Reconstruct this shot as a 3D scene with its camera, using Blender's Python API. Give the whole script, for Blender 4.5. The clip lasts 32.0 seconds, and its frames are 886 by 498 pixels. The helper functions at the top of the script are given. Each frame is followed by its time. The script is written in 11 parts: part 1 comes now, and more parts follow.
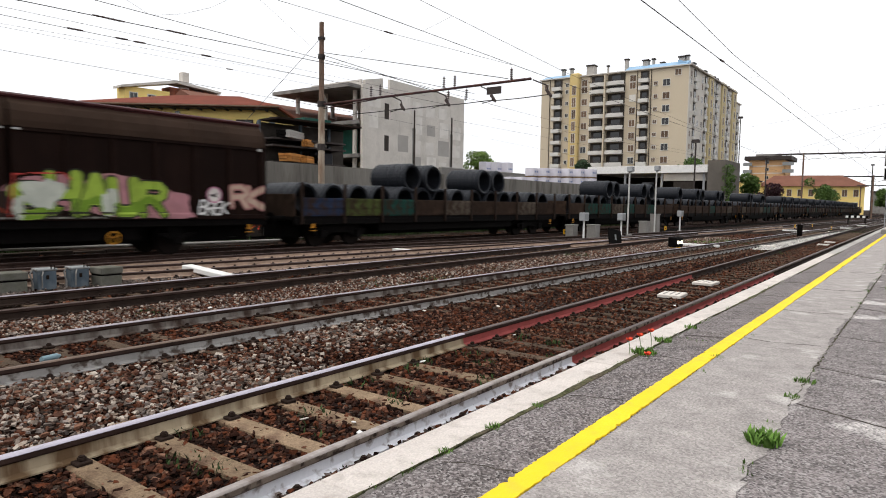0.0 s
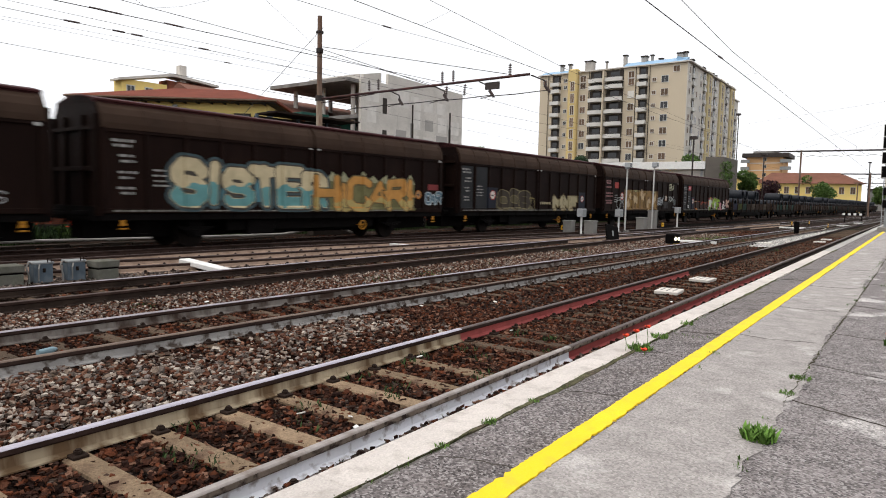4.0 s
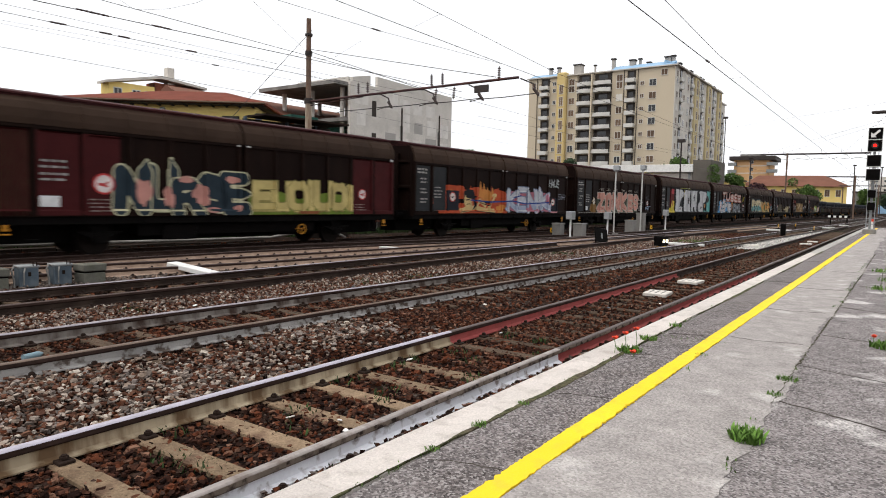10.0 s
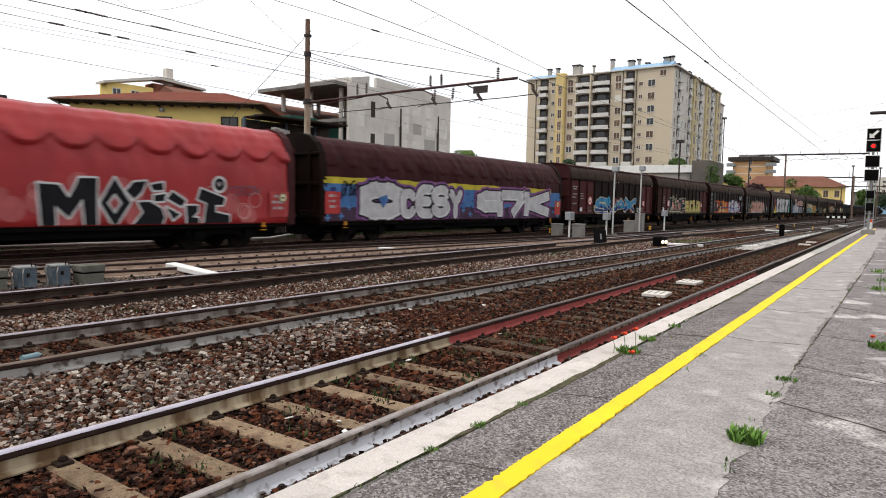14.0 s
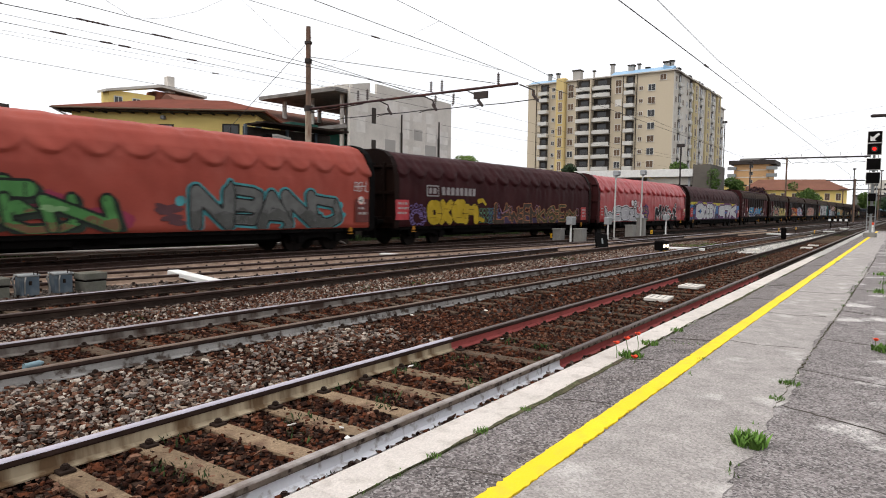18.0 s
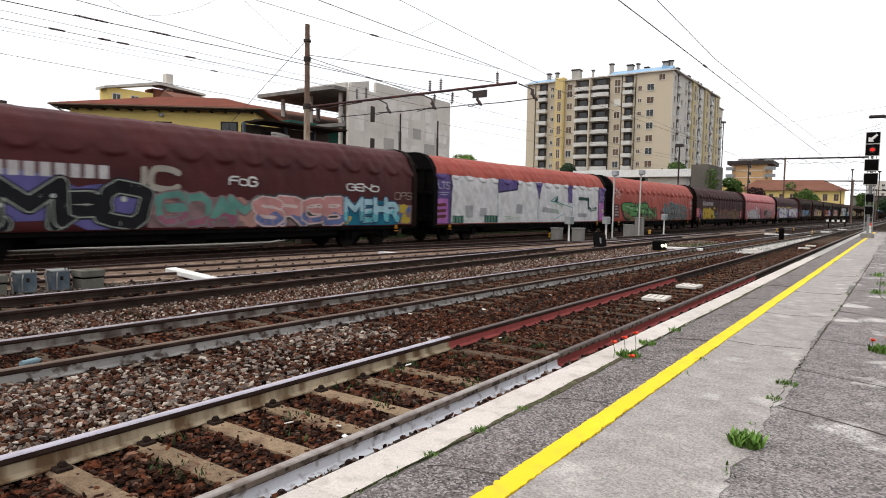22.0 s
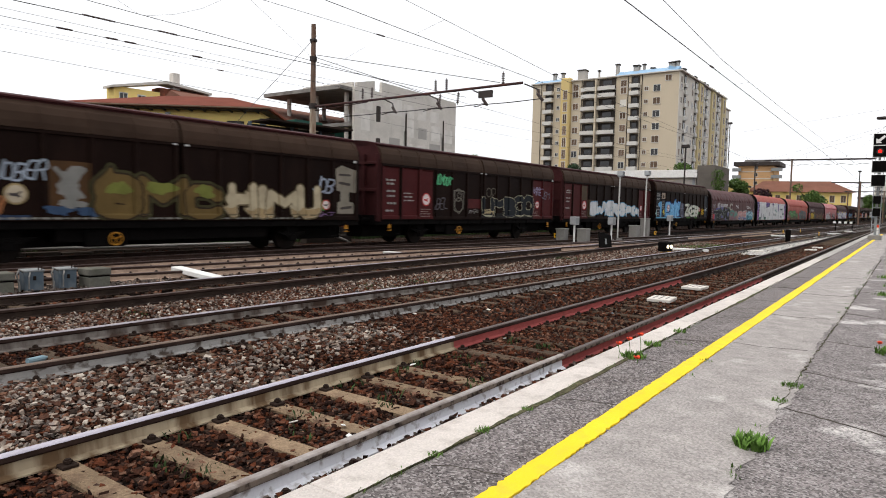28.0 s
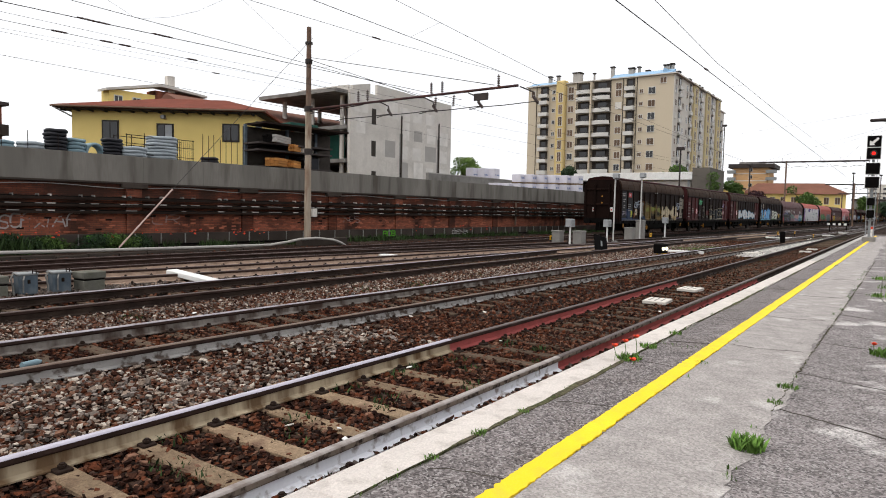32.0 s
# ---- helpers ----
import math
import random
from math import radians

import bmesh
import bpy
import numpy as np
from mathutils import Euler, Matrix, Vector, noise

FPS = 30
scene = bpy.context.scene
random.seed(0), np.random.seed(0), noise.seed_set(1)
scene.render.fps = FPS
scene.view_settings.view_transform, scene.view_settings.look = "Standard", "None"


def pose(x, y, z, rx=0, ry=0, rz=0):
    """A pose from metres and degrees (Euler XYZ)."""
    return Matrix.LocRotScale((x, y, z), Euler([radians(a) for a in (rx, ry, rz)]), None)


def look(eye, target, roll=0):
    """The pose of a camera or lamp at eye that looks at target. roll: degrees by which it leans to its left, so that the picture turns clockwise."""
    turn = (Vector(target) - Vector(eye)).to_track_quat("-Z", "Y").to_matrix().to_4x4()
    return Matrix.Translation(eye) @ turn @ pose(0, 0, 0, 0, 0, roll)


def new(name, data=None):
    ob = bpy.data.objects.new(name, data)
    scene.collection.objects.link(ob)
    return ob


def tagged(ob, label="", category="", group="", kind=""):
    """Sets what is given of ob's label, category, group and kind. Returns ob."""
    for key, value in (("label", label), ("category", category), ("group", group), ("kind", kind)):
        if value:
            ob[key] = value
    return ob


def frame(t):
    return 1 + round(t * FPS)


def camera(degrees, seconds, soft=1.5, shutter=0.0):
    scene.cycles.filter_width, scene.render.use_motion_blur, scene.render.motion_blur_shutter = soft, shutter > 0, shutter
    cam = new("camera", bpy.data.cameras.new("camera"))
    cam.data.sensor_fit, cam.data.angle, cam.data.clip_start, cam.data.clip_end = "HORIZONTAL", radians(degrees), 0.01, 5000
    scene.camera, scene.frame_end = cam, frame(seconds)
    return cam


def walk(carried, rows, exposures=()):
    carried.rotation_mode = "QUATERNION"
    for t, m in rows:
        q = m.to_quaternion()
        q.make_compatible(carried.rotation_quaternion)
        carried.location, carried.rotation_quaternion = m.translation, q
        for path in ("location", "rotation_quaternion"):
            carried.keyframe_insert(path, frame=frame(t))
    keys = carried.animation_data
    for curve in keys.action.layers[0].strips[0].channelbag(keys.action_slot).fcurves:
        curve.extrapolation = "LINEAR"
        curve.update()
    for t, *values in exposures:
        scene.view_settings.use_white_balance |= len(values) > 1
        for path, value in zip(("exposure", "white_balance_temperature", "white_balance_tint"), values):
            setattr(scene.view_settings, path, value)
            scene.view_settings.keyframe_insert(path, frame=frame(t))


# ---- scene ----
# ---- camera: a hand-held camera standing on the platform ----
EYE_Z = 1.657
cam = camera(68.78, 32.0, soft=1.0, shutter=0.35)
TURNS = (
    (0, 85.95, -0.90, -53.55), (0.5, 85.90, -1.07, -53.65), (1, 85.98, -1.00, -53.44), (1.5, 85.89, -0.98, -53.38), (2, 85.74, -0.96, -53.36),
    (2.5, 85.59, -0.97, -53.25), (3, 85.57, -1.00, -53.39), (3.5, 85.52, -1.20, -53.70), (5.5, 85.60, -1.22, -53.82), (6, 85.76, -1.17, -53.82),
    (6.5, 85.77, -1.14, -53.94), (7, 85.75, -1.23, -54.20), (7.5, 85.48, -1.26, -54.18), (8, 85.48, -1.24, -54.24), (8.5, 85.41, -1.07, -54.05),
    (9, 85.58, -1.02, -54.00), (9.5, 85.60, -1.21, -54.40), (10, 85.80, -1.18, -54.68), (10.5, 85.82, -1.03, -54.64), (11, 85.90, -1.05, -54.57),
    (11.5, 85.87, -1.21, -54.56), (12, 85.89, -1.25, -54.72), (12.5, 85.87, -1.27, -54.79), (13, 85.83, -1.32, -54.89), (13.5, 85.88, -1.26, -54.79),
    (14, 85.86, -1.16, -54.77), (14.5, 86.05, -0.92, -54.38), (16.5, 86.66, -0.65, -54.68), (17, 86.41, -0.63, -54.72), (17.5, 86.46, -0.79, -54.59),
    (18, 86.35, -0.79, -54.66), (18.5, 86.06, -0.88, -54.72), (19, 85.92, -0.84, -54.44), (19.5, 85.99, -0.97, -54.54), (20, 86.02, -1.19, -54.65),
    (20.5, 86.15, -1.14, -54.68), (21, 86.12, -1.08, -54.81), (21.5, 86.09, -1.03, -54.89), (22, 86.25, -1.05, -54.80), (22.5, 86.19, -1.10, -54.68),
    (23, 86.34, -1.03, -54.26), (23.5, 86.31, -1.13, -54.22), (24, 86.25, -1.13, -54.36), (24.5, 85.99, -1.19, -54.44), (25, 85.95, -1.12, -54.13),
    (25.5, 86.21, -1.24, -54.11), (27.5, 86.23, -1.27, -54.44), (28, 86.24, -1.29, -54.34), (28.5, 86.33, -1.17, -54.39), (29, 86.49, -1.11, -54.61),
    (29.5, 86.53, -1.09, -54.79), (30, 86.52, -0.90, -54.49), (30.5, 86.55, -0.97, -54.61), (31, 86.62, -0.94, -54.62), (31.5, 86.52, -1.01, -54.71),
    (32, 86.47, -1.19, -54.71),
)
walk(cam, [(t, pose(0, 0, EYE_Z, rx, ry, rz)) for t, rx, ry, rz in TURNS])

# ---- light: bright overcast sky, very soft sun ----
world = bpy.data.worlds.new("world")
scene.world = world
world.use_nodes = True
wn, wl = world.node_tree.nodes, world.node_tree.links
wn.clear()
SUN_ELEV, SUN_ROT = 62, 305
sky = wn.new("ShaderNodeTexSky")
sky.sky_type, sky.sun_disc = "NISHITA", False
sky.sun_elevation, sky.sun_rotation = radians(SUN_ELEV), radians(SUN_ROT)
sky.air_density, sky.dust_density = 1.0, 4.0
cover = wn.new("ShaderNodeMix")
cover.data_type = "RGBA"
cloud_at = wn.new("ShaderNodeTexCoord")
cloud = wn.new("ShaderNodeTexNoise")
cloud.inputs["Scale"].default_value, cloud.inputs["Detail"].default_value = 1.6, 5
cloud_ramp = wn.new("ShaderNodeMapRange")
cloud_ramp.inputs[1].default_value, cloud_ramp.inputs[2].default_value = 0.3, 0.7
cloud_ramp.inputs[3].default_value, cloud_ramp.inputs[4].default_value = 0.86, 0.97
wl.new(cloud_at.outputs["Generated"], cloud.inputs["Vector"])
wl.new(cloud.outputs["Fac"], cloud_ramp.inputs[0])
wl.new(cloud_ramp.outputs[0], cover.inputs[0])
wl.new(sky.outputs[0], cover.inputs[6])
cover.inputs[7].default_value = (11.9, 12.0, 12.3, 1)
back = wn.new("ShaderNodeBackground")
back.inputs["Strength"].default_value = 0.1
wl.new(cover.outputs[2], back.inputs["Color"])
out = wn.new("ShaderNodeOutputWorld")
wl.new(back.outputs[0], out.inputs["Surface"])
sun = new("sun", bpy.data.lights.new("sun", "SUN"))
sun.data.energy, sun.data.angle, sun.data.color = 1.9, radians(40), (1.0, 0.96, 0.9)
sun.matrix_world = look((0, 0, 0), (-math.cos(radians(SUN_ELEV)) * math.sin(radians(SUN_ROT)), -math.cos(radians(SUN_ELEV)) * math.cos(radians(SUN_ROT)), -math.sin(radians(SUN_ELEV))))
scene.view_settings.exposure = 0.0

# ---- materials ----
def mat(name, col, rough=0.8, metal=0.0, scale=2.0, amt=0.25, fine=35.0, bump=0.25, stain=None, stain_amt=0.5, stain_scale=1.2,
        rnd=0.0, isl=0.0, stretch=(1, 1, 1), spec=0.18, glow=0.0, grain=0.0, cells=None, edge=(0.48, 0.72), fleck=None, fleck_amt=0.6):
    m = bpy.data.materials.new(name)
    m.use_nodes = True
    n, l = m.node_tree.nodes, m.node_tree.links
    b = n["Principled BSDF"]
    b.inputs["Metallic"].default_value = metal
    b.inputs["Specular IOR Level"].default_value = spec
    tc, mp = n.new("ShaderNodeTexCoord"), n.new("ShaderNodeMapping")
    mp.inputs["Scale"].default_value = stretch
    l.new(tc.outputs["Object"], mp.inputs["Vector"])
    def noi(s, d):
        t = n.new("ShaderNodeTexNoise")
        t.inputs["Scale"].default_value, t.inputs["Detail"].default_value = s, d
        l.new(mp.outputs[0], t.inputs["Vector"])
        return t.outputs["Fac"]
    def ramp(src, a, b2, c, d):
        r = n.new("ShaderNodeMapRange")
        for i, v in enumerate((a, b2, c, d)):
            r.inputs[i + 1].default_value = v
        l.new(src, r.inputs[0])
        return r.outputs[0]
    def mix(fac, a, b2, mode="MIX"):
        x = n.new("ShaderNodeMix")
        x.data_type, x.blend_type = "RGBA", mode
        for sock, v in ((x.inputs[0], fac), (x.inputs[6], a), (x.inputs[7], b2)):
            if isinstance(v, (int, float)):
                sock.default_value = v
            elif isinstance(v, tuple):
                sock.default_value = (*v[:3], 1)
            else:
                l.new(v, sock)
        return x.outputs[2]
    big, small = noi(scale, 4), noi(fine, 3)
    c = tuple(col)
    lo, hi = tuple(v * (1 - amt) for v in c), tuple(min(v * (1 + amt), 1) for v in c)
    cc = mix(ramp(big, 0.3, 0.7, 0, 1), lo, hi)
    cc = mix(ramp(small, 0.3, 0.7, 0, 0.5), cc, tuple(v * (1 - amt * 0.9) for v in c))
    if stain:
        cc = mix(ramp(noi(stain_scale, 6), edge[0], edge[1], 0, stain_amt), cc, tuple(stain))
    if cells:
        r = n.new("ShaderNodeValToRGB")
        r.color_ramp.interpolation = "CONSTANT"
        e = r.color_ramp.elements
        e[0].position, e[0].color = 0.0, (*cells[0], 1)
        e[1].position, e[1].color = 1.0 - 1.0 / len(cells), (*cells[-1], 1)
        for i, cl in enumerate(cells[1:-1]):
            e.new((i + 1) / len(cells)).color = (*cl, 1)
        l.new(n.new("ShaderNodeNewGeometry").outputs["Random Per Island"], r.inputs[0])
        cc = mix(1.0, mix(ramp(big, 0.3, 0.7, 0, 1), (0.75, 0.75, 0.75), (1.2, 1.2, 1.2)), r.outputs[0], "MULTIPLY")
    if grain:
        vo, sp = n.new("ShaderNodeTexVoronoi"), n.new("ShaderNodeSeparateColor")
        vo.inputs["Scale"].default_value = fine * 1.2
        l.new(mp.outputs[0], vo.inputs["Vector"])
        l.new(vo.outputs["Color"], sp.inputs[0])
        g = ramp(sp.outputs[0], 0.0, 1.0, 0, 1)
        cc = mix(1.0, cc, mix(g, (1 - grain,) * 3, (1 + grain,) * 3), "MULTIPLY")
        if fleck:
            cc = mix(ramp(sp.outputs[1], 0.8, 0.84, 0, fleck_amt), cc, tuple(fleck))
    for on, node, socket in ((rnd, "ShaderNodeObjectInfo", "Random"), (isl, "ShaderNodeNewGeometry", "Random Per Island")):
        if on:
            r = n.new(node).outputs[socket]
            h = n.new("ShaderNodeHueSaturation")
            l.new(ramp(r, 0, 1, 1 - on, 1 + on), h.inputs["Value"])
            l.new(cc, h.inputs["Color"])
            cc = h.outputs[0]
    l.new(cc, b.inputs["Base Color"])
    l.new(ramp(small, 0.2, 0.8, max(rough - 0.12, 0.03), min(rough + 0.1, 1)), b.inputs["Roughness"])
    if bump:
        bp = n.new("ShaderNodeBump")
        bp.inputs["Strength"].default_value, bp.inputs["Distance"].default_value = bump, 0.02
        l.new(small, bp.inputs["Height"])
        l.new(bp.outputs[0], b.inputs["Normal"])
    if glow:
        b.inputs["Emission Color"].default_value, b.inputs["Emission Strength"].default_value = (*c, 1), glow
    return m


def stone_mat(name, cols, scale=22.0, dark=0.35):
    """Loose broken stone seen from afar: cells of different colours, gap shade painted dark."""
    m = bpy.data.materials.new(name)
    m.use_nodes = True
    n, l = m.node_tree.nodes, m.node_tree.links
    b = n["Principled BSDF"]
    b.inputs["Roughness"].default_value = 0.95
    b.inputs["Specular IOR Level"].default_value = 0.05
    tc = n.new("ShaderNodeTexCoord")
    v = n.new("ShaderNodeTexVoronoi")
    v.inputs["Scale"].default_value = scale
    l.new(tc.outputs["Object"], v.inputs["Vector"])
    sep = n.new("ShaderNodeSeparateColor")
    l.new(v.outputs["Color"], sep.inputs[0])
    r = n.new("ShaderNodeValToRGB")
    e = r.color_ramp.elements
    e[0].position, e[0].color = 0.0, (*cols[0], 1)
    e[1].position, e[1].color = 1.0, (*cols[-1], 1)
    for i, c in enumerate(cols[1:-1]):
        k = e.new((i + 1) / (len(cols) - 1))
        k.color = (*c, 1)
    nz = n.new("ShaderNodeTexNoise")
    nz.inputs["Scale"].default_value, nz.inputs["Detail"].default_value = 0.45, 4
    l.new(tc.outputs["Object"], nz.inputs["Vector"])
    ad = n.new("ShaderNodeMath")
    ad.operation = "MULTIPLY_ADD"
    ad.inputs[1].default_value, ad.inputs[2].default_value = 1.3, -0.65
    l.new(nz.outputs["Fac"], ad.inputs[0])
    sm = n.new("ShaderNodeMath")
    l.new(sep.outputs[0], sm.inputs[0])
    l.new(ad.outputs[0], sm.inputs[1])
    l.new(sm.outputs[0], r.inputs["Fac"])
    gap = n.new("ShaderNodeMapRange")
    gap.inputs[1].default_value, gap.inputs[2].default_value = 0.25, 0.75
    gap.inputs[3].default_value, gap.inputs[4].default_value = 1.0, dark
    l.new(v.outputs["Distance"], gap.inputs[0])
    mx = n.new("ShaderNodeMix")
    mx.data_type, mx.blend_type = "RGBA", "MULTIPLY"
    mx.inputs[0].default_value = 1.0
    l.new(r.outputs[0], mx.inputs[6])
    l.new(gap.outputs[0], mx.inputs[7])
    l.new(mx.outputs[2], b.inputs["Base Color"])
    bp = n.new("ShaderNodeBump")
    bp.invert = True
    bp.inputs["Strength"].default_value, bp.inputs["Distance"].default_value = 0.9, 0.04
    l.new(v.outputs["Distance"], bp.inputs["Height"])
    l.new(bp.outputs[0], b.inputs["Normal"])
    return m


def brick_mat(name, k=1.15, lo=0.5):
    m = bpy.data.materials.new(name)
    m.use_nodes = True
    n, l = m.node_tree.nodes, m.node_tree.links
    b = n["Principled BSDF"]
    b.inputs["Roughness"].default_value = 0.92
    b.inputs["Specular IOR Level"].default_value = 0.1
    tc, mp = n.new("ShaderNodeTexCoord"), n.new("ShaderNodeMapping")
    mp.inputs["Rotation"].default_value = (radians(90), 0, 0)
    l.new(tc.outputs["Object"], mp.inputs["Vector"])
    br = n.new("ShaderNodeTexBrick")
    for k, v in (("Color1", (0.42 * k, 0.135 * k, 0.075 * k, 1)), ("Color2", (0.25 * k, 0.075 * k, 0.045 * k, 1)), ("Mortar", (0.12 * k, 0.075 * k, 0.06 * k, 1)), ("Scale", 1.0),
                 ("Mortar Size", 0.008), ("Brick Width", 0.26), ("Row Height", 0.075), ("Bias", 0.1)):
        br.inputs[k].default_value = v
    l.new(mp.outputs[0], br.inputs["Vector"])
    nz = n.new("ShaderNodeTexNoise")
    nz.inputs["Scale"].default_value, nz.inputs["Detail"].default_value = 0.7, 6
    l.new(tc.outputs["Object"], nz.inputs["Vector"])
    r = n.new("ShaderNodeMapRange")
    for i, v in enumerate((lo, lo + 0.2, 0, 0.85)):
        r.inputs[i + 1].default_value = v
    l.new(nz.outputs["Fac"], r.inputs[0])
    mx = n.new("ShaderNodeMix")
    mx.data_type = "RGBA"
    l.new(r.outputs[0], mx.inputs[0])
    l.new(br.outputs["Color"], mx.inputs[6])
    mx.inputs[7].default_value = (0.03, 0.019, 0.015, 1)
    l.new(mx.outputs[2], b.inputs["Base Color"])
    bp = n.new("ShaderNodeBump")
    bp.inputs["Strength"].default_value, bp.inputs["Distance"].default_value = 0.6, 0.02
    bp.invert = True
    l.new(br.outputs["Fac"], bp.inputs["Height"])
    l.new(bp.outputs[0], b.inputs["Normal"])
    return m


def glass_mat(name, col=(0.03, 0.035, 0.04)):
    m = mat(name, col, rough=0.12, amt=0.3, bump=0.0, spec=0.6)
    return m


M = {}
# kept very dark as the shade between the loose stones laid on it
M["ballast"] = stone_mat("rusty_ballast", [(0.005, 0.0028, 0.002), (0.017, 0.0085, 0.006), (0.032, 0.016, 0.011), (0.055, 0.032, 0.022), (0.12, 0.095, 0.08)])
M["stone_rust"] = mat("rust_stained_stone", (0.07, 0.03, 0.02), rough=0.95, scale=9, fine=60, bump=0.5, grain=0.25, spec=0.06, cells=[(0.014, 0.0065, 0.005), (0.066, 0.022, 0.011), (0.1, 0.032, 0.016), (0.03, 0.012, 0.008), (0.11, 0.045, 0.027), (0.06, 0.026, 0.017), (0.024, 0.011, 0.008), (0.17, 0.09, 0.06), (0.042, 0.024, 0.018)])
M["stone_grey"] = mat("mixed_crushed_stone", (0.18, 0.135, 0.105), rough=0.92, scale=9, fine=60, bump=0.4, grain=0.2, spec=0.08, cells=[(0.05, 0.034, 0.027), (0.2, 0.15, 0.118), (0.28, 0.22, 0.178), (0.11, 0.048, 0.03), (0.2, 0.165, 0.148), (0.16, 0.08, 0.052), (0.42, 0.365, 0.31), (0.12, 0.096, 0.082), (0.07, 0.033, 0.022), (0.31, 0.255, 0.215), (0.09, 0.042, 0.028), (0.145, 0.115, 0.1)])
M["stone_slate"] = mat("dark_slate_stone", (0.13, 0.104, 0.09), rough=0.9, isl=0.55, scale=9, amt=0.3, fine=60, bump=0.4, spec=0.1)
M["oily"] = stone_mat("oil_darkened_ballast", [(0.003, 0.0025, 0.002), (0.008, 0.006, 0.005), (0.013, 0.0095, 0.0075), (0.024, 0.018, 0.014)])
M["stone_pale"] = mat("fresh_pale_stone", (0.52, 0.5, 0.47), rough=0.9, isl=0.5, scale=9, amt=0.2, fine=90, bump=0.4)
M["rail_top"] = mat("worn_steel", (0.46, 0.425, 0.49), rough=0.42, metal=0.35, scale=6, amt=0.12, fine=60, bump=0.03, spec=0.5)
M["rail_grey_top"] = mat("scuffed_steel", (0.33, 0.29, 0.27), rough=0.5, metal=0.25, scale=5, amt=0.2, fine=50, bump=0.05, stain=(0.12, 0.08, 0.06), stain_scale=7, stain_amt=0.8, spec=0.4)
M["rail_lilac_top"] = mat("dull_lilac_steel", (0.36, 0.325, 0.355), rough=0.45, metal=0.3, scale=5, amt=0.2, fine=50, bump=0.05, stain=(0.12, 0.085, 0.075), stain_scale=2, stain_amt=0.6, spec=0.4)
M["rail_brown_top"] = mat("brown_dusty_steel", (0.17, 0.125, 0.1), rough=0.65, metal=0.2, scale=5, amt=0.2, fine=50, bump=0.1, stain=(0.07, 0.04, 0.03), stain_scale=3)
M["rail_rusty_top"] = mat("dull_steel", (0.1, 0.072, 0.064), rough=0.5, metal=0.4, scale=6, amt=0.3, fine=60, bump=0.1)
M["rail_head"] = mat("dark_rail_head", (0.045, 0.028, 0.023), rough=0.85, scale=4, amt=0.4, fine=50, bump=0.15, spec=0.05)
M["rail_head_grey"] = mat("grey_brown_rail_head", (0.25, 0.2, 0.16), rough=0.8, scale=4, amt=0.3, fine=50, bump=0.2, stain=(0.03, 0.02, 0.016), stain_scale=11, stain_amt=0.95, edge=(0.5, 0.62), spec=0.1)
M["rail_cream"] = mat("cream_streaked_rail_web", (0.46, 0.375, 0.26), rough=0.88, scale=2.5, amt=0.25, fine=40, bump=0.15, stain=(0.11, 0.06, 0.028), stain_scale=6, stain_amt=0.9, edge=(0.42, 0.62), stretch=(1, 1, 0.2), spec=0.08)
M["rail_white"] = mat("white_limed_rail_web", (0.82, 0.82, 0.86), rough=0.88, scale=2.5, amt=0.12, fine=40, bump=0.15, stain=(0.22, 0.17, 0.15), stain_scale=8, stain_amt=0.8, edge=(0.53, 0.64), spec=0.08)
M["rail_grey"] = mat("dusty_rail_web", (0.22, 0.195, 0.175), rough=0.88, scale=3, amt=0.3, fine=50, bump=0.2, stain=(0.05, 0.03, 0.022), stain_scale=4, stain_amt=0.95, edge=(0.44, 0.62), stretch=(1, 1, 0.4), spec=0.08)
M["rail_pale"] = mat("whitewashed_rail_web", (0.33, 0.315, 0.3), rough=0.88, scale=3, amt=0.2, fine=50, bump=0.2, stain=(0.07, 0.05, 0.04), stain_scale=8, stain_amt=0.95, edge=(0.5, 0.62), spec=0.08)
M["rail_dark"] = mat("dark_rusty_rail", (0.03, 0.02, 0.016), rough=0.85, scale=3, amt=0.4, fine=50, bump=0.2, spec=0.08, stain=(0.07, 0.05, 0.037), stain_scale=2.2)
M["rail_tan"] = mat("tan_dusty_rail", (0.47, 0.34, 0.26), rough=0.9, scale=3, amt=0.25, fine=50, bump=0.2, stain=(0.14, 0.085, 0.06), stain_scale=4, spec=0.06)
M["rail_red"] = mat("red_painted_rail", (0.36, 0.085, 0.078), rough=0.75, scale=4, amt=0.25, fine=50, bump=0.15, stain=(0.1, 0.035, 0.028), stain_scale=4, stain_amt=0.7, spec=0.1)
M["sleeper"] = mat("weathered_sleeper_timber", (0.085, 0.06, 0.042), rough=0.9, scale=3, amt=0.35, fine=60, bump=0.6, grain=0.3, stretch=(5, 1, 5), rnd=0.25, stain=(0.1, 0.06, 0.04), stain_scale=4, spec=0.08)
M["sleeper_dusty"] = mat("dusty_pinkish_timber", (0.23, 0.165, 0.125), rough=0.92, scale=3, amt=0.3, fine=50, bump=0.5, grain=0.25, stretch=(5, 1, 5), rnd=0.25, stain=(0.06, 0.035, 0.025), stain_scale=3, spec=0.06)
M["sleeper_tan"] = mat("tan_sleeper_timber", (0.24, 0.17, 0.11), rough=0.92, scale=3, amt=0.25, fine=60, bump=0.6, grain=0.2, rnd=0.2, stain=(0.09, 0.05, 0.035), stain_scale=5, stain_amt=0.8, edge=(0.5, 0.7), spec=0.08)
M["iron"] = mat("rusty_iron", (0.028, 0.018, 0.014), rough=0.85, metal=0.2, amt=0.4, fine=60, bump=0.3, spec=0.1)
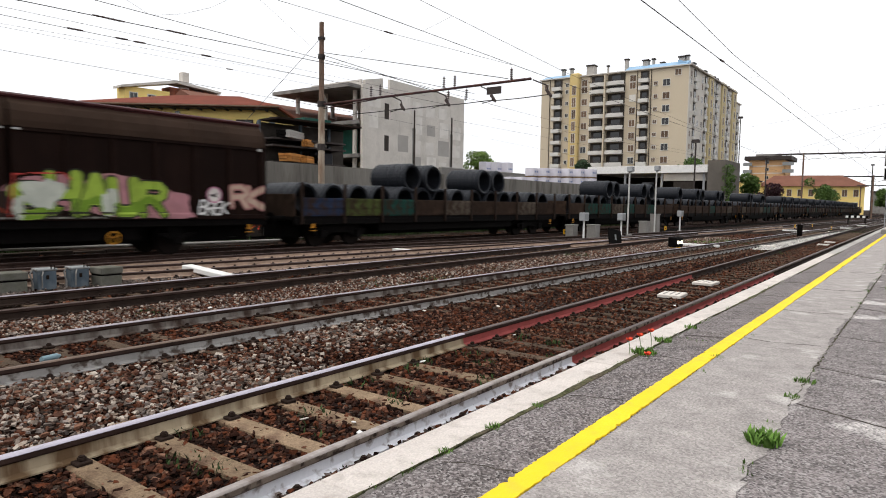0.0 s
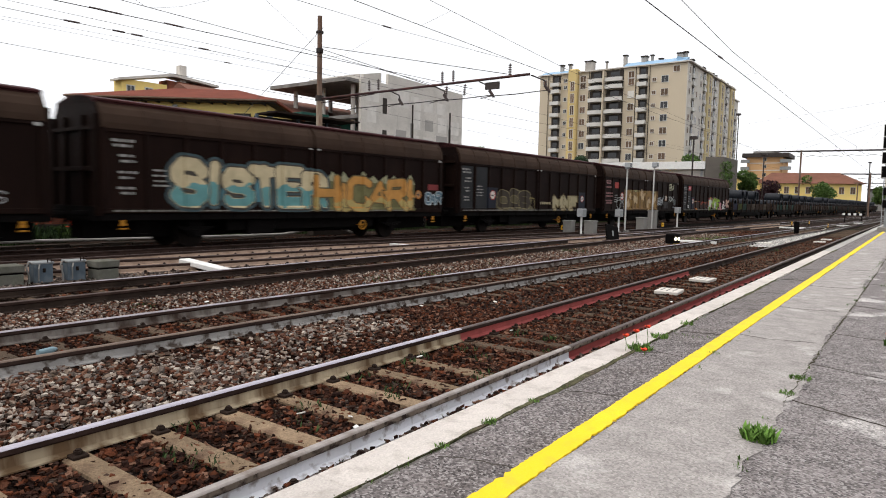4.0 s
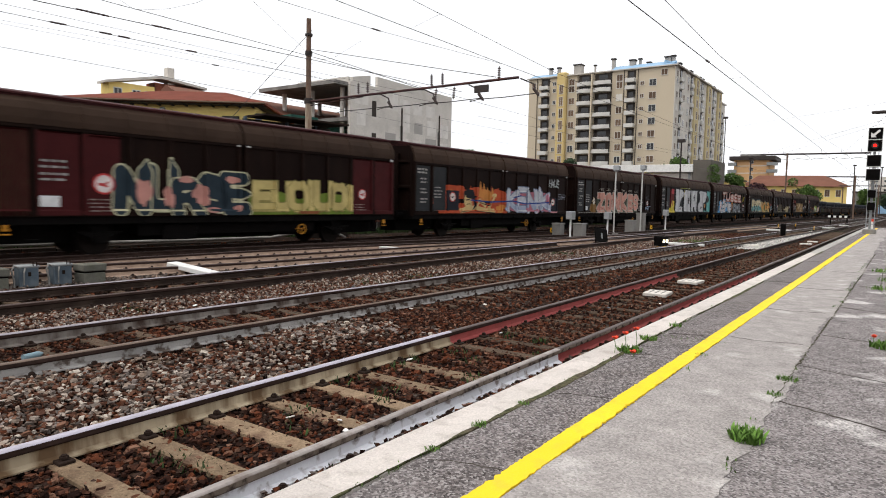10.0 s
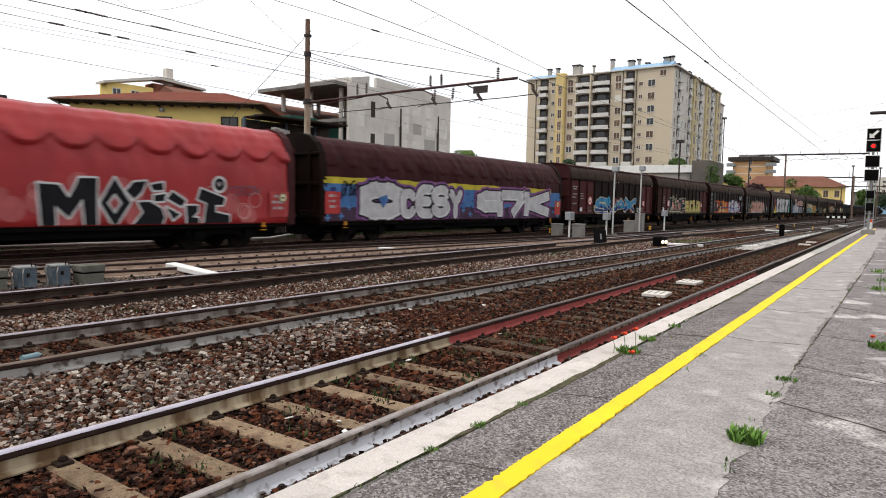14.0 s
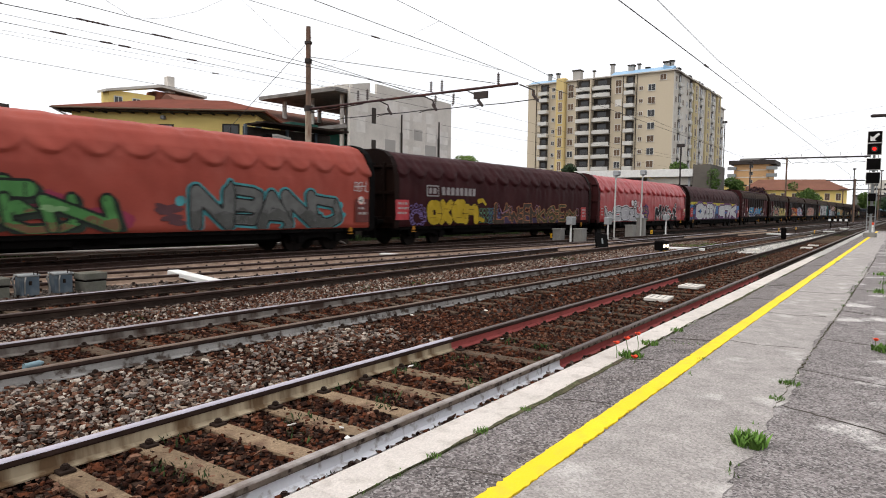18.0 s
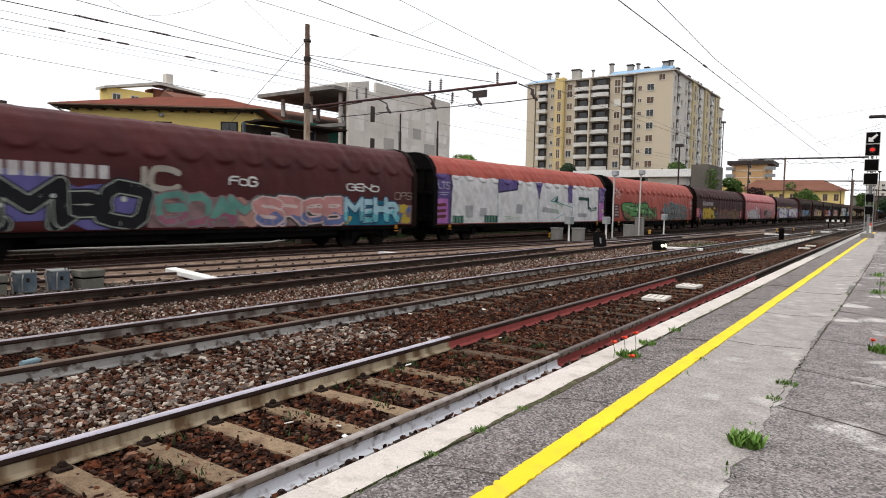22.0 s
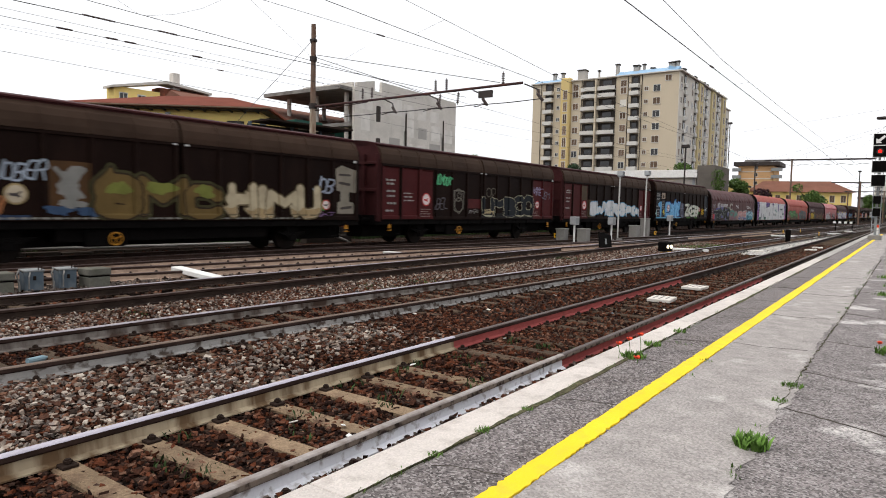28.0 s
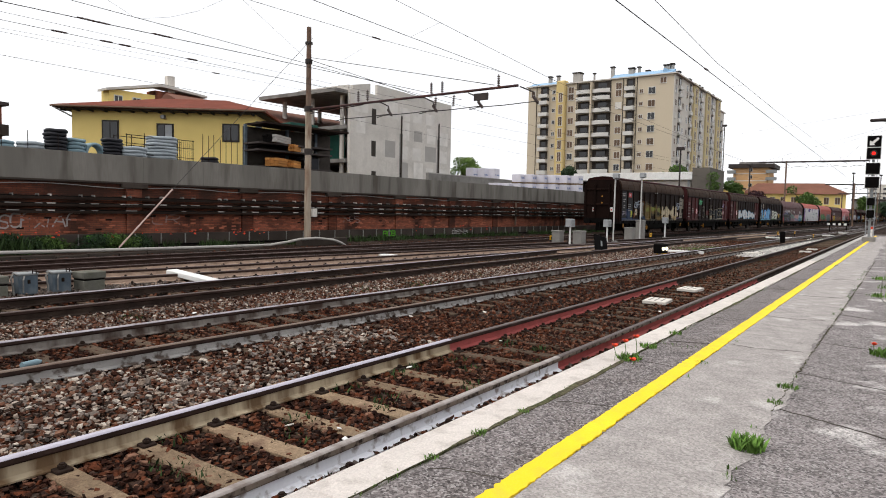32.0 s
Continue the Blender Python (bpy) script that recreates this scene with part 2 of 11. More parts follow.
M["asphalt"] = mat("worn_platform_asphalt", (0.17, 0.15, 0.148), rough=0.95, scale=6, amt=0.3, fine=75, bump=0.9, rnd=0.06, grain=0.6, fleck=(0.4, 0.37, 0.36), fleck_amt=0.7, stain=(0.12, 0.1, 0.093), stain_scale=2.2, stain_amt=0.5, spec=0.1)
M["asphalt_grey"] = mat("smeared_platform_asphalt", (0.205, 0.183, 0.18), rough=0.95, scale=5, amt=0.3, fine=75, bump=0.9, rnd=0.05, grain=0.55, fleck=(0.45, 0.42, 0.41), fleck_amt=0.6, stain=(0.55, 0.52, 0.5), stain_scale=1.7, stain_amt=0.85, edge=(0.58, 0.66), stretch=(1.2, 0.95, 1), spec=0.1)
M["dirt"] = mat("crack_dirt", (0.085, 0.074, 0.064), rough=1.0, scale=9, amt=0.4, fine=60, bump=0.5, spec=0.03)
M["moss"] = mat("mossy_dirt", (0.085, 0.085, 0.045), rough=1.0, scale=5, amt=0.4, fine=60, bump=0.6, grain=0.4, stain=(0.09, 0.07, 0.055), stain_scale=4, stain_amt=0.9, spec=0.03)
M["concrete_strip"] = mat("pale_patched_concrete", (0.325, 0.298, 0.284), rough=0.95, scale=5, amt=0.22, fine=80, bump=0.6, grain=0.25, fleck=(0.5, 0.47, 0.45), fleck_amt=0.35, stain=(0.54, 0.51, 0.49), stain_scale=2.3, stain_amt=0.6, edge=(0.58, 0.68), stretch=(1.1, 0.95, 1), rnd=0.05, spec=0.1)
M["coping"] = mat("white_painted_coping_stone", (0.55, 0.5, 0.465), rough=0.92, scale=2, amt=0.1, fine=90, grain=0.1, bump=0.4, rnd=0.06, stain=(0.36, 0.32, 0.29), stain_scale=7, stain_amt=0.55, edge=(0.52, 0.66), spec=0.1)
M["coping_grey"] = mat("bare_coping_stone", (0.36, 0.34, 0.32), rough=0.9, scale=2, amt=0.15, fine=60, bump=0.25, rnd=0.1)
M["yellow_paint"] = mat("yellow_line_paint", (0.86, 0.585, 0.02), rough=0.75, scale=2, amt=0.07, fine=80, bump=0.3, stain=(0.55, 0.42, 0.06), stain_scale=9, stain_amt=0.5)
M["grass"] = mat("weed_leaves", (0.1, 0.19, 0.035), rough=0.8, amt=0.3, isl=0.45, bump=0)
M["dry_grass"] = mat("dark_weed_leaves", (0.034, 0.06, 0.018), rough=0.85, amt=0.3, isl=0.5, bump=0)
M["moss_leaf"] = mat("joint_moss_leaves", (0.085, 0.155, 0.032), rough=0.85, amt=0.3, isl=0.4, bump=0)
M["poppy"] = mat("poppy_petals", (0.72, 0.07, 0.03), rough=0.7, amt=0.15, bump=0)
M["brick"] = brick_mat("old_red_brick", 0.88, 0.44)
M["brick_soot"] = brick_mat("sooty_red_brick", 0.42, 0.4)
M["conc"] = mat("grey_weathered_concrete", (0.24, 0.228, 0.212), rough=0.92, scale=0.5, amt=0.2, fine=20, bump=0.3, stain=(0.1, 0.09, 0.082), stain_scale=1.0, stain_amt=0.75, stretch=(1, 1, 0.6), grain=0.08)
M["conc_pale"] = mat("bare_cast_concrete", (0.6, 0.56, 0.51), rough=0.92, scale=0.35, amt=0.1, fine=12, bump=0.2, stain=(0.44, 0.41, 0.37), stain_scale=0.6, stain_amt=0.7, grain=0.08)
M["conc_patch"] = mat("patched_cast_concrete", (0.37, 0.35, 0.325), rough=0.92, scale=0.5, amt=0.12, fine=12, bump=0.2)
M["conc_dark"] = mat("dirty_concrete", (0.055, 0.044, 0.037), rough=0.95, scale=1, amt=0.3, fine=30, bump=0.3, spec=0.05)
M["conc_streak"] = mat("rain_streaked_concrete", (0.2, 0.186, 0.165), rough=0.95, scale=0.7, amt=0.24, fine=14, bump=0.15, stain=(0.085, 0.074, 0.062), stain_scale=1.6, stain_amt=0.85, edge=(0.5, 0.68), stretch=(1, 1, 0.14), spec=0.06)
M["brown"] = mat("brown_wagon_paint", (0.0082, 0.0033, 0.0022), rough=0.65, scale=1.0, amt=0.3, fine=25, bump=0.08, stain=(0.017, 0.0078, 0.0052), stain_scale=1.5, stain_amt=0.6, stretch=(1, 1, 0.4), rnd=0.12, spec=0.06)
# lighter brown for the wall shoulders than for the walls below
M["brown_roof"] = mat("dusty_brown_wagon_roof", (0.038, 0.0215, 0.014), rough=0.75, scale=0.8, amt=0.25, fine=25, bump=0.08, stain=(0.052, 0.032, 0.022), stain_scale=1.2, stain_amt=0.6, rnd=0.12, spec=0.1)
M["maroon_edge"] = mat("maroon_wagon_paint", (0.045, 0.012, 0.0125), rough=0.65, scale=1.5, amt=0.3, fine=25, bump=0.08, spec=0.1)
M["red_panel"] = mat("oxide_red_wagon_paint", (0.115, 0.022, 0.022), rough=0.6, scale=1.5, amt=0.25, fine=25, bump=0.08, stain=(0.06, 0.022, 0.02), stain_scale=1.5)
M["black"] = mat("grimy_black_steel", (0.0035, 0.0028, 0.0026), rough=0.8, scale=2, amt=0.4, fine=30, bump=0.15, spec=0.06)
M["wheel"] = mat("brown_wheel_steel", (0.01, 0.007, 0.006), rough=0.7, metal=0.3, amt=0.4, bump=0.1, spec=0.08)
M["yellow_handle"] = mat("yellow_handle_paint", (0.42, 0.18, 0.015), rough=0.5, amt=0.15, bump=0)
M["white_paint"] = mat("white_paint", (0.74, 0.73, 0.71), rough=0.7, scale=2, amt=0.07, bump=0.05, stain=(0.5, 0.48, 0.45), stain_scale=5, stain_amt=0.4)
M["yellow_wall"] = mat("yellow_house_render", (0.84, 0.64, 0.23), rough=0.9, scale=0.4, amt=0.06, fine=20, bump=0.1, stain=(0.74, 0.55, 0.19), stain_scale=0.6)
M["roof_tile"] = mat("terracotta_roof_tile", (0.17, 0.05, 0.033), rough=0.9, scale=1.0, amt=0.2, fine=25, bump=0.25, stain=(0.13, 0.045, 0.03), stain_scale=1.6, spec=0.06)
M["beige"] = mat("beige_facade_render", (0.56, 0.475, 0.355), rough=0.9, scale=0.08, amt=0.06, fine=5, bump=0.05, stain=(0.47, 0.39, 0.28), stain_scale=0.12, stretch=(1, 1, 0.3))
M["beige_pale"] = mat("pale_facade_render", (0.6, 0.56, 0.5), rough=0.9, scale=0.08, amt=0.06, fine=5, bump=0.05)
M["yellow_tower"] = mat("yellow_facade_render", (0.62, 0.47, 0.21), rough=0.9, scale=0.1, amt=0.06, fine=5, bump=0.05)
M["yellow_pale"] = mat("pale_yellow_facade_render", (0.56, 0.46, 0.26), rough=0.9, scale=0.1, amt=0.06, fine=5, bump=0.05)
M["glass"] = glass_mat("dark_window_glass", (0.012, 0.013, 0.015))
M["shutter"] = mat("brown_shutter", (0.14, 0.09, 0.06), rough=0.7, rnd=0.4, amt=0.2, bump=0.1)
# dark brown of trim, also painted as the shade inside balconies and openings
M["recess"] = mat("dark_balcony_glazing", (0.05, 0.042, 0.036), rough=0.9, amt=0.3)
M["blue_roof"] = mat("blue_metal_roof", (0.27, 0.43, 0.6), rough=0.5, scale=0.3, amt=0.15, fine=5)
M["metal_grey"] = mat("galvanised_grey_metal", (0.36, 0.37, 0.38), rough=0.55, metal=0.3, amt=0.15, bump=0.08)
M["wire"] = mat("dark_wire", (0.05, 0.045, 0.045), rough=0.6, metal=0.5, bump=0)
M["mast"] = mat("rust_stained_mast", (0.17, 0.115, 0.085), rough=0.85, scale=1.2, amt=0.3, fine=30, bump=0.2, stain=(0.15, 0.06, 0.035), stain_scale=1.5, stain_amt=0.8)
M["mast_dark"] = mat("dark_steel", (0.055, 0.045, 0.042), rough=0.7, metal=0.3, amt=0.3, bump=0.1)


# ---- building blocks ----
def part(name, bm, material, parent=None, label="", smooth=False):
    me = bpy.data.meshes.new(name)
    bm.normal_update()
    bm.to_mesh(me)
    bm.free()
    if smooth:
        for p in me.polygons:
            p.use_smooth = True
    me.materials.append(material)
    return link(name, me, parent, label)


def link(name, me, parent=None, label=""):
    ob = new(name, me)
    if parent is not None:
        ob.parent = parent
    if label:
        ob["label"] = label
    return ob


def thing(name, label, category, at=None, group="", kind=""):
    ob = new(name)
    ob.empty_display_size = 0.2
    if at is not None:
        ob.matrix_basis = at
    return tagged(ob, label, category, group, kind)


def box(bm, x0, x1, y0, y1, z0, z1, bevel=0.0, m=None):
    r = bmesh.ops.create_cube(bm, size=1, matrix=Matrix.LocRotScale(((x0 + x1) / 2, (y0 + y1) / 2, (z0 + z1) / 2), None, (abs(x1 - x0), abs(y1 - y0), abs(z1 - z0))))
    vs = r["verts"]
    if bevel:
        es = list({e for v in vs for e in v.link_edges})
        b = bmesh.ops.bevel(bm, geom=es, offset=bevel, segments=1, affect="EDGES")
        vs = list({v for f in b["faces"] for v in f.verts} | {v for v in vs if v.is_valid})
    if m is not None:
        bmesh.ops.transform(bm, matrix=m, verts=vs)
    return bm


def boxes(*bs, bevel=0.0):
    bm = bmesh.new()
    for b in bs:
        box(bm, *b, bevel=bevel)
    return bm


def rod(bm, p0, p1, r, seg=8, r2=None, caps=True):
    p0, p1 = Vector(p0), Vector(p1)
    d = p1 - p0
    m = Matrix.Translation((p0 + p1) / 2) @ d.to_track_quat("Z", "Y").to_matrix().to_4x4()
    bmesh.ops.create_cone(bm, cap_ends=caps, segments=seg, radius1=r, radius2=r if r2 is None else r2, depth=d.length, matrix=m)
    return bm


def rods(*rs, seg=8):
    bm = bmesh.new()
    for a in rs:
        rod(bm, a[0], a[1], a[2], a[3] if len(a) > 3 else seg)
    return bm


def tube(bm, pts, r, seg=6):
    """A tube of radius r along a line of points."""
    pts = [Vector(p) for p in pts]
    rings = []
    for i, p in enumerate(pts):
        d = (pts[min(i + 1, len(pts) - 1)] - pts[max(i - 1, 0)]).normalized()
        q = d.to_track_quat("Z", "Y")
        rings.append([bm.verts.new(p + q @ Vector((r * math.cos(2 * math.pi * k / seg), r * math.sin(2 * math.pi * k / seg), 0))) for k in range(seg)])
    for a, b in zip(rings, rings[1:]):
        for k in range(seg):
            bm.faces.new((a[k], a[(k + 1) % seg], b[(k + 1) % seg], b[k]))
    return bm


def sweep(profile, path, closed=True):
    """A profile of (across, up) swept along a path of (x, y, z); across points to the path's left."""
    bm = bmesh.new()
    pts = [Vector(p) for p in path]
    rings = []
    for i, p in enumerate(pts):
        d = (pts[min(i + 1, len(pts) - 1)] - pts[max(i - 1, 0)])
        d.z = 0
        d.normalize()
        left = Vector((-d.y, d.x, 0))
        rings.append([bm.verts.new(p + left * a + Vector((0, 0, u))) for a, u in profile])
    n = len(profile)
    for a, b in zip(rings, rings[1:]):
        for k in range(n if closed else n - 1):
            bm.faces.new((a[k], b[k], b[(k + 1) % n], a[(k + 1) % n]))
    if closed:
        bm.faces.new(rings[0][::-1])
        bm.faces.new(rings[-1])
    bmesh.ops.recalc_face_normals(bm, faces=bm.faces)
    return bm


def prism(bm, poly, axis_from, axis_to, axis="x"):
    """A polygon of (u, v) drawn out from one place to another along x, y or z."""
    def at(u, v, w):
        return {"x": (w, u, v), "y": (u, w, v), "z": (u, v, w)}[axis]
    a = [bm.verts.new(at(u, v, axis_from)) for u, v in poly]
    b = [bm.verts.new(at(u, v, axis_to)) for u, v in poly]
    n = len(poly)
    fs = [bm.faces.new((a[k], a[(k + 1) % n], b[(k + 1) % n], b[k])) for k in range(n)]
    fs += [bm.faces.new(a[::-1]), bm.faces.new(b)]
    bmesh.ops.recalc_face_normals(bm, faces=fs)
    return bm


CACHE = {}


def shared(key, build, material, smooth=False):
    """One mesh for all alike pieces."""
    k = (key, material.name)
    if k not in CACHE:
        bm = build()
        me = bpy.data.meshes.new(key)
        bm.normal_update()
        bm.to_mesh(me)
        bm.free()
        if smooth:
            for p in me.polygons:
                p.use_smooth = True
        me.materials.append(material)
        CACHE[k] = me
    return CACHE[k]


def piece(name, me, parent, m=None, label=""):
    ob = link(name, me, parent, label)
    if m is not None:
        ob.matrix_basis = m
    return ob


SOLID = {}


def scatter(name, points, sizes, material, parent=None, label="", flat=0.56, seed=1, lod=1):
    """Many broken stones in one mesh; lod 0 takes a coarser stone."""
    if lod not in SOLID:
        bm = bmesh.new()
        if lod:
            bmesh.ops.create_cube(bm, size=1.25)
        else:
            bmesh.ops.create_cone(bm, cap_ends=True, cap_tris=True, segments=5, radius1=1.0, radius2=0.6, depth=1.5)
        SOLID[lod] = (np.array([v.co[:] for v in bm.verts]), np.array([[v.index for v in f.verts] for f in bmesh.ops.triangulate(bm, faces=bm.faces[:])["faces"] or bm.faces]))
        bm.free()
    rng = np.random.default_rng(seed)
    n = len(points)
    v, f = SOLID[lod]
    k = len(v)
    r = v[None] * (1 + rng.uniform(-0.45, 0.4, (n, k, 1))) + rng.uniform(-0.2, 0.2, (n, k, 3))
    r = r * np.stack([rng.uniform(0.75, 1.3, n), rng.uniform(0.55, 1.0, n), rng.uniform(flat - 0.2, flat + 0.15, n)], -1)[:, None]
    a, t = rng.uniform(0, 6.283, n), rng.uniform(-0.9, 0.9, n)
    ca, sa, ct, st = np.cos(a)[:, None], np.sin(a)[:, None], np.cos(t)[:, None], np.sin(t)[:, None]
    y, z = r[..., 1] * ct - r[..., 2] * st, r[..., 1] * st + r[..., 2] * ct
    x, y = r[..., 0] * ca - y * sa, r[..., 0] * sa + y * ca
    co = np.stack([x, y, z], -1) * np.asarray(sizes)[:, None, None] + np.asarray(points)[:, None]
    faces = (f[None] + (np.arange(n) * k)[:, None, None]).reshape(-1, 3)
    me = bpy.data.meshes.new(name)
    me.from_pydata(co.reshape(-1, 3).tolist(), [], faces.tolist())
    me.materials.append(material)
    return link(name, me, parent, label)

# ---- ground and platform ----
GT = -0.0284                # the train's track closes in on the platform by this slope
PLAT = 0.42                 # platform top above the rail heads
T6_Y = 19.18


def t6(x, off=0.0):
    return T6_Y + off + GT * x


bm = bmesh.new()
vs = [bm.verts.new(p) for p in ((-600, -600, -0.2), (3000, -600, -0.2), (3000, 2500, -0.2), (-600, 2500, -0.2))]
bm.faces.new(vs)
tagged(part("ground", bm, M["ballast"]), "rust-brown ballast ground with broken stones", "ground", kind="structure")

platform = thing("platform", "low station platform with white coping, yellow line and patched asphalt", "platform", kind="structure")
part("platform_body", boxes((-12, 62, -7, 2.02, -0.35, PLAT - 0.03)), M["conc_dark"], platform)


def slab_strip(name, y0, y1, material, step, x0=-6.0, x1=56.0, thick=0.06, gap=0.007, top=PLAT, skew=0.0, seed=3):
    rng = random.Random(seed)
    x = x0
    while x < x1:
        w = step * rng.uniform(0.88, 1.12)
        bm = bmesh.new()
        box(bm, x + gap, min(x + w, x1), y0, y1, top - thick, top + rng.uniform(-0.002, 0.002), bevel=0.004)
        for v in bm.verts:
            v.co.x += skew * (v.co.y - y0)
        part(name, bm, material, platform)
        x += w


slab_strip("coping_stone", 1.855, 2.09, M["coping"], 1.35, x1=21.0, thick=0.2, gap=0.004)
slab_strip("coping_stone", 1.855, 2.09, M["coping_grey"], 1.5, x0=21.0, x1=60, thick=0.2)
slab_strip("asphalt_panel", 1.2, 1.83, M["asphalt"], 1.78, skew=-0.25, gap=0.002)
slab_strip("asphalt_panel", -2.2, 1.197, M["asphalt_grey"], 2.9, seed=9, skew=-0.12, gap=0.002)
slab_strip("asphalt_panel", -7.0, -2.203, M["asphalt_grey"], 3.3, seed=11, gap=0.002)


def ragged(name, lo, hi, x0, x1, z, material, jit, seed, step=0.07, label=""):
    """A strip along the platform with wandering, broken edges."""
    rng = random.Random(seed)
    bm = bmesh.new()
    lo_v, hi_v = [], []
    x, wl_, wh_ = x0, 0.0, 0.0
    while x <= x1:
        wl_ = wl_ * 0.7 + rng.uniform(-jit, jit)
        wh_ = wh_ * 0.7 + rng.uniform(-jit, jit) * (0.15 if hi == 1.3 else 1)
        lo_v.append(bm.verts.new((x, lo + wl_ + 0.03 * math.sin(x * 1.1), z)))
        hi_v.append(bm.verts.new((x, hi + wh_, z)))
        if x == x1:
            break
        x = min(x + (step if x < 12 else step * 5), x1)
    fs = [bm.faces.new((lo_v[i], lo_v[i + 1], hi_v[i + 1], hi_v[i])) for i in range(len(lo_v) - 1)]
    ex = bmesh.ops.extrude_face_region(bm, geom=fs)
    bmesh.ops.translate(bm, vec=(0, 0, -0.012), verts=[g for g in ex["geom"] if isinstance(g, bmesh.types.BMVert)])
    bmesh.ops.recalc_face_normals(bm, faces=bm.faces)
    return part(name, bm, material, platform, label)


x = -5.0
for k, w in enumerate((4.6, 3.5, 3.2, 4.1, 3.6, 5.0, 4.2, 6.0, 8.0, 14.0)):
    ragged("concrete_panel", 0.6, 1.3, x + 0.006, x + w, PLAT + 0.0045 + 0.001 * (k % 2), M["concrete_strip"], 0.022, 40 + k)
    x += w


def crack(pts, width, seed, material="dirt", lift=0.0036):
    """A crack filled with dark dirt, wandering from point to point."""
    rng = random.Random(seed)
    bm = bmesh.new()
    a_v, b_v = [], []
    for (xa, ya), (xb, yb) in zip(pts, pts[1:]):
        n = max(3, int(math.hypot(xb - xa, yb - ya) / 0.045))
        for i in range(n):
            u = i / n
            cx, cy = xa + (xb - xa) * u + rng.uniform(-0.012, 0.012), ya + (yb - ya) * u + rng.uniform(-0.012, 0.012)
            d = math.hypot(xb - xa, yb - ya)
            nx, ny = -(yb - ya) / d, (xb - xa) / d
            h = 0.4 * width * rng.uniform(0.05, 1.0)
            a_v.append(bm.verts.new((cx + nx * h, cy + ny * h, PLAT + lift)))
            b_v.append(bm.verts.new((cx - nx * h, cy - ny * h, PLAT + lift)))
    for i in range(len(a_v) - 1):
        bm.faces.new((a_v[i], a_v[i + 1], b_v[i + 1], b_v[i]))
    ex = bmesh.ops.extrude_face_region(bm, geom=bm.faces[:])
    bmesh.ops.translate(bm, vec=(0, 0, -0.012), verts=[g for g in ex["geom"] if isinstance(g, bmesh.types.BMVert)])
    bmesh.ops.recalc_face_normals(bm, faces=bm.faces)
    part("crack", bm, M[material], platform)


rc = random.Random(77)
# along the concrete strip's ragged edge, beside the coping, and across the panels
crack([(4.5, 0.6), (6.5, 0.6), (9, 0.58), (14, 0.56), (22, 0.55)], 0.006, 1, "moss", 0.0085)
ragged("moss_joint", 1.836, 1.857, -2, 22, PLAT + 0.004, M["moss"], 0.006, 61, step=0.05, label="dark moss and dirt in the joint beside the coping")
for k, x in enumerate((1.1, 2.55, 3.95, 5.3, 6.5, 8.3, 10.1, 12.2, 14.5, 17.5, 21)):
    crack([(x, 1.43), (x + rc.uniform(-0.1, 0.1), 1.65), (x - 0.13, 1.83)], 0.006 if k % 2 else 0.009, 100 + k)
for k, x in enumerate((6.6, 8.8, 11.5, 15)):
    crack([(x, 1.3), (x - 0.05, 1.0), (x + 0.08, 0.62)], 0.004, 130 + k, lift=0.0085)
for k, (x, dx) in enumerate(((4.6, 0.5), (5.75, 0.35), (7.3, 0.2), (9.6, 0.6), (12.5, 0.2), (16, 0.4), (20, 0.3))):
    crack([(x, 0.58), (x - dx * 0.4, 0.1), (x - dx, -0.6), (x - dx * 0.8, -1.5), (x - dx, -2.6)], 0.013, 150 + k)
crack([(1.6, -0.3), (2.6, -0.05), (3.6, -0.22), (4.4, -0.1)], 0.006, 171)
crack([(7.2, 0.05), (9.5, -0.1), (12, 0.2), (16, 0.25)], 0.012, 172)
bm = bmesh.new()
rng = random.Random(4)
x, last = -4.0, None
pts = []
while x < 54:
    chip = 0.018 if rng.random() < 0.07 else 0.0
    pts.append((x, 1.305 + rng.uniform(-0.007, 0.007) + chip, 1.425 + rng.uniform(-0.005, 0.005) - (0.015 if rng.random() < 0.05 else 0)))
    x += 0.022 if x < 8 else 0.3
lo = [bm.verts.new((a, b, PLAT + 0.011)) for a, b, c in pts]
hi = [bm.verts.new((a, c, PLAT + 0.011)) for a, b, c in pts]
for i in range(len(pts) - 1):
    bm.faces.new((lo[i], lo[i + 1], hi[i + 1], hi[i]))
ex = bmesh.ops.extrude_face_region(bm, geom=bm.faces[:])
bmesh.ops.translate(bm, vec=(0, 0, -0.013), verts=[g for g in ex["geom"] if isinstance(g, bmesh.types.BMVert)])
bmesh.ops.recalc_face_normals(bm, faces=bm.faces)
part("safety_line", bm, M["yellow_paint"], platform, "worn yellow painted safety line")

# ---- tracks ----
WEB = ((-0.065, -0.16), (0.065, -0.16), (0.065, -0.148), (0.016, -0.13), (0.010, -0.06), (0.014, -0.042), (-0.014, -0.042), (-0.010, -0.06), (-0.016, -0.13), (-0.065, -0.148))
# HEAD runs down the web so its dark colour also gives the under-head shade
HEAD = ((-0.013, -0.06), (0.013, -0.06), (0.036, -0.042), (0.036, -0.008), (0.027, 0.0), (-0.027, 0.0), (-0.036, -0.008), (-0.036, -0.042))
CROWN = ((-0.0365, -0.009), (0.0365, -0.009), (0.033, -0.003), (0.024, 0.004), (-0.024, 0.004), (-0.033, -0.003))


def rail(parent, path, web, top, name="rail", label="", head="rail_head"):
    r = part(name, sweep(WEB, path), web, parent, label)
    part("rail_head", sweep(HEAD, path), M[head], r, "dark rusty rail head")
    part("running_surface", sweep(CROWN, path), top, r, "worn running surface")
    return r


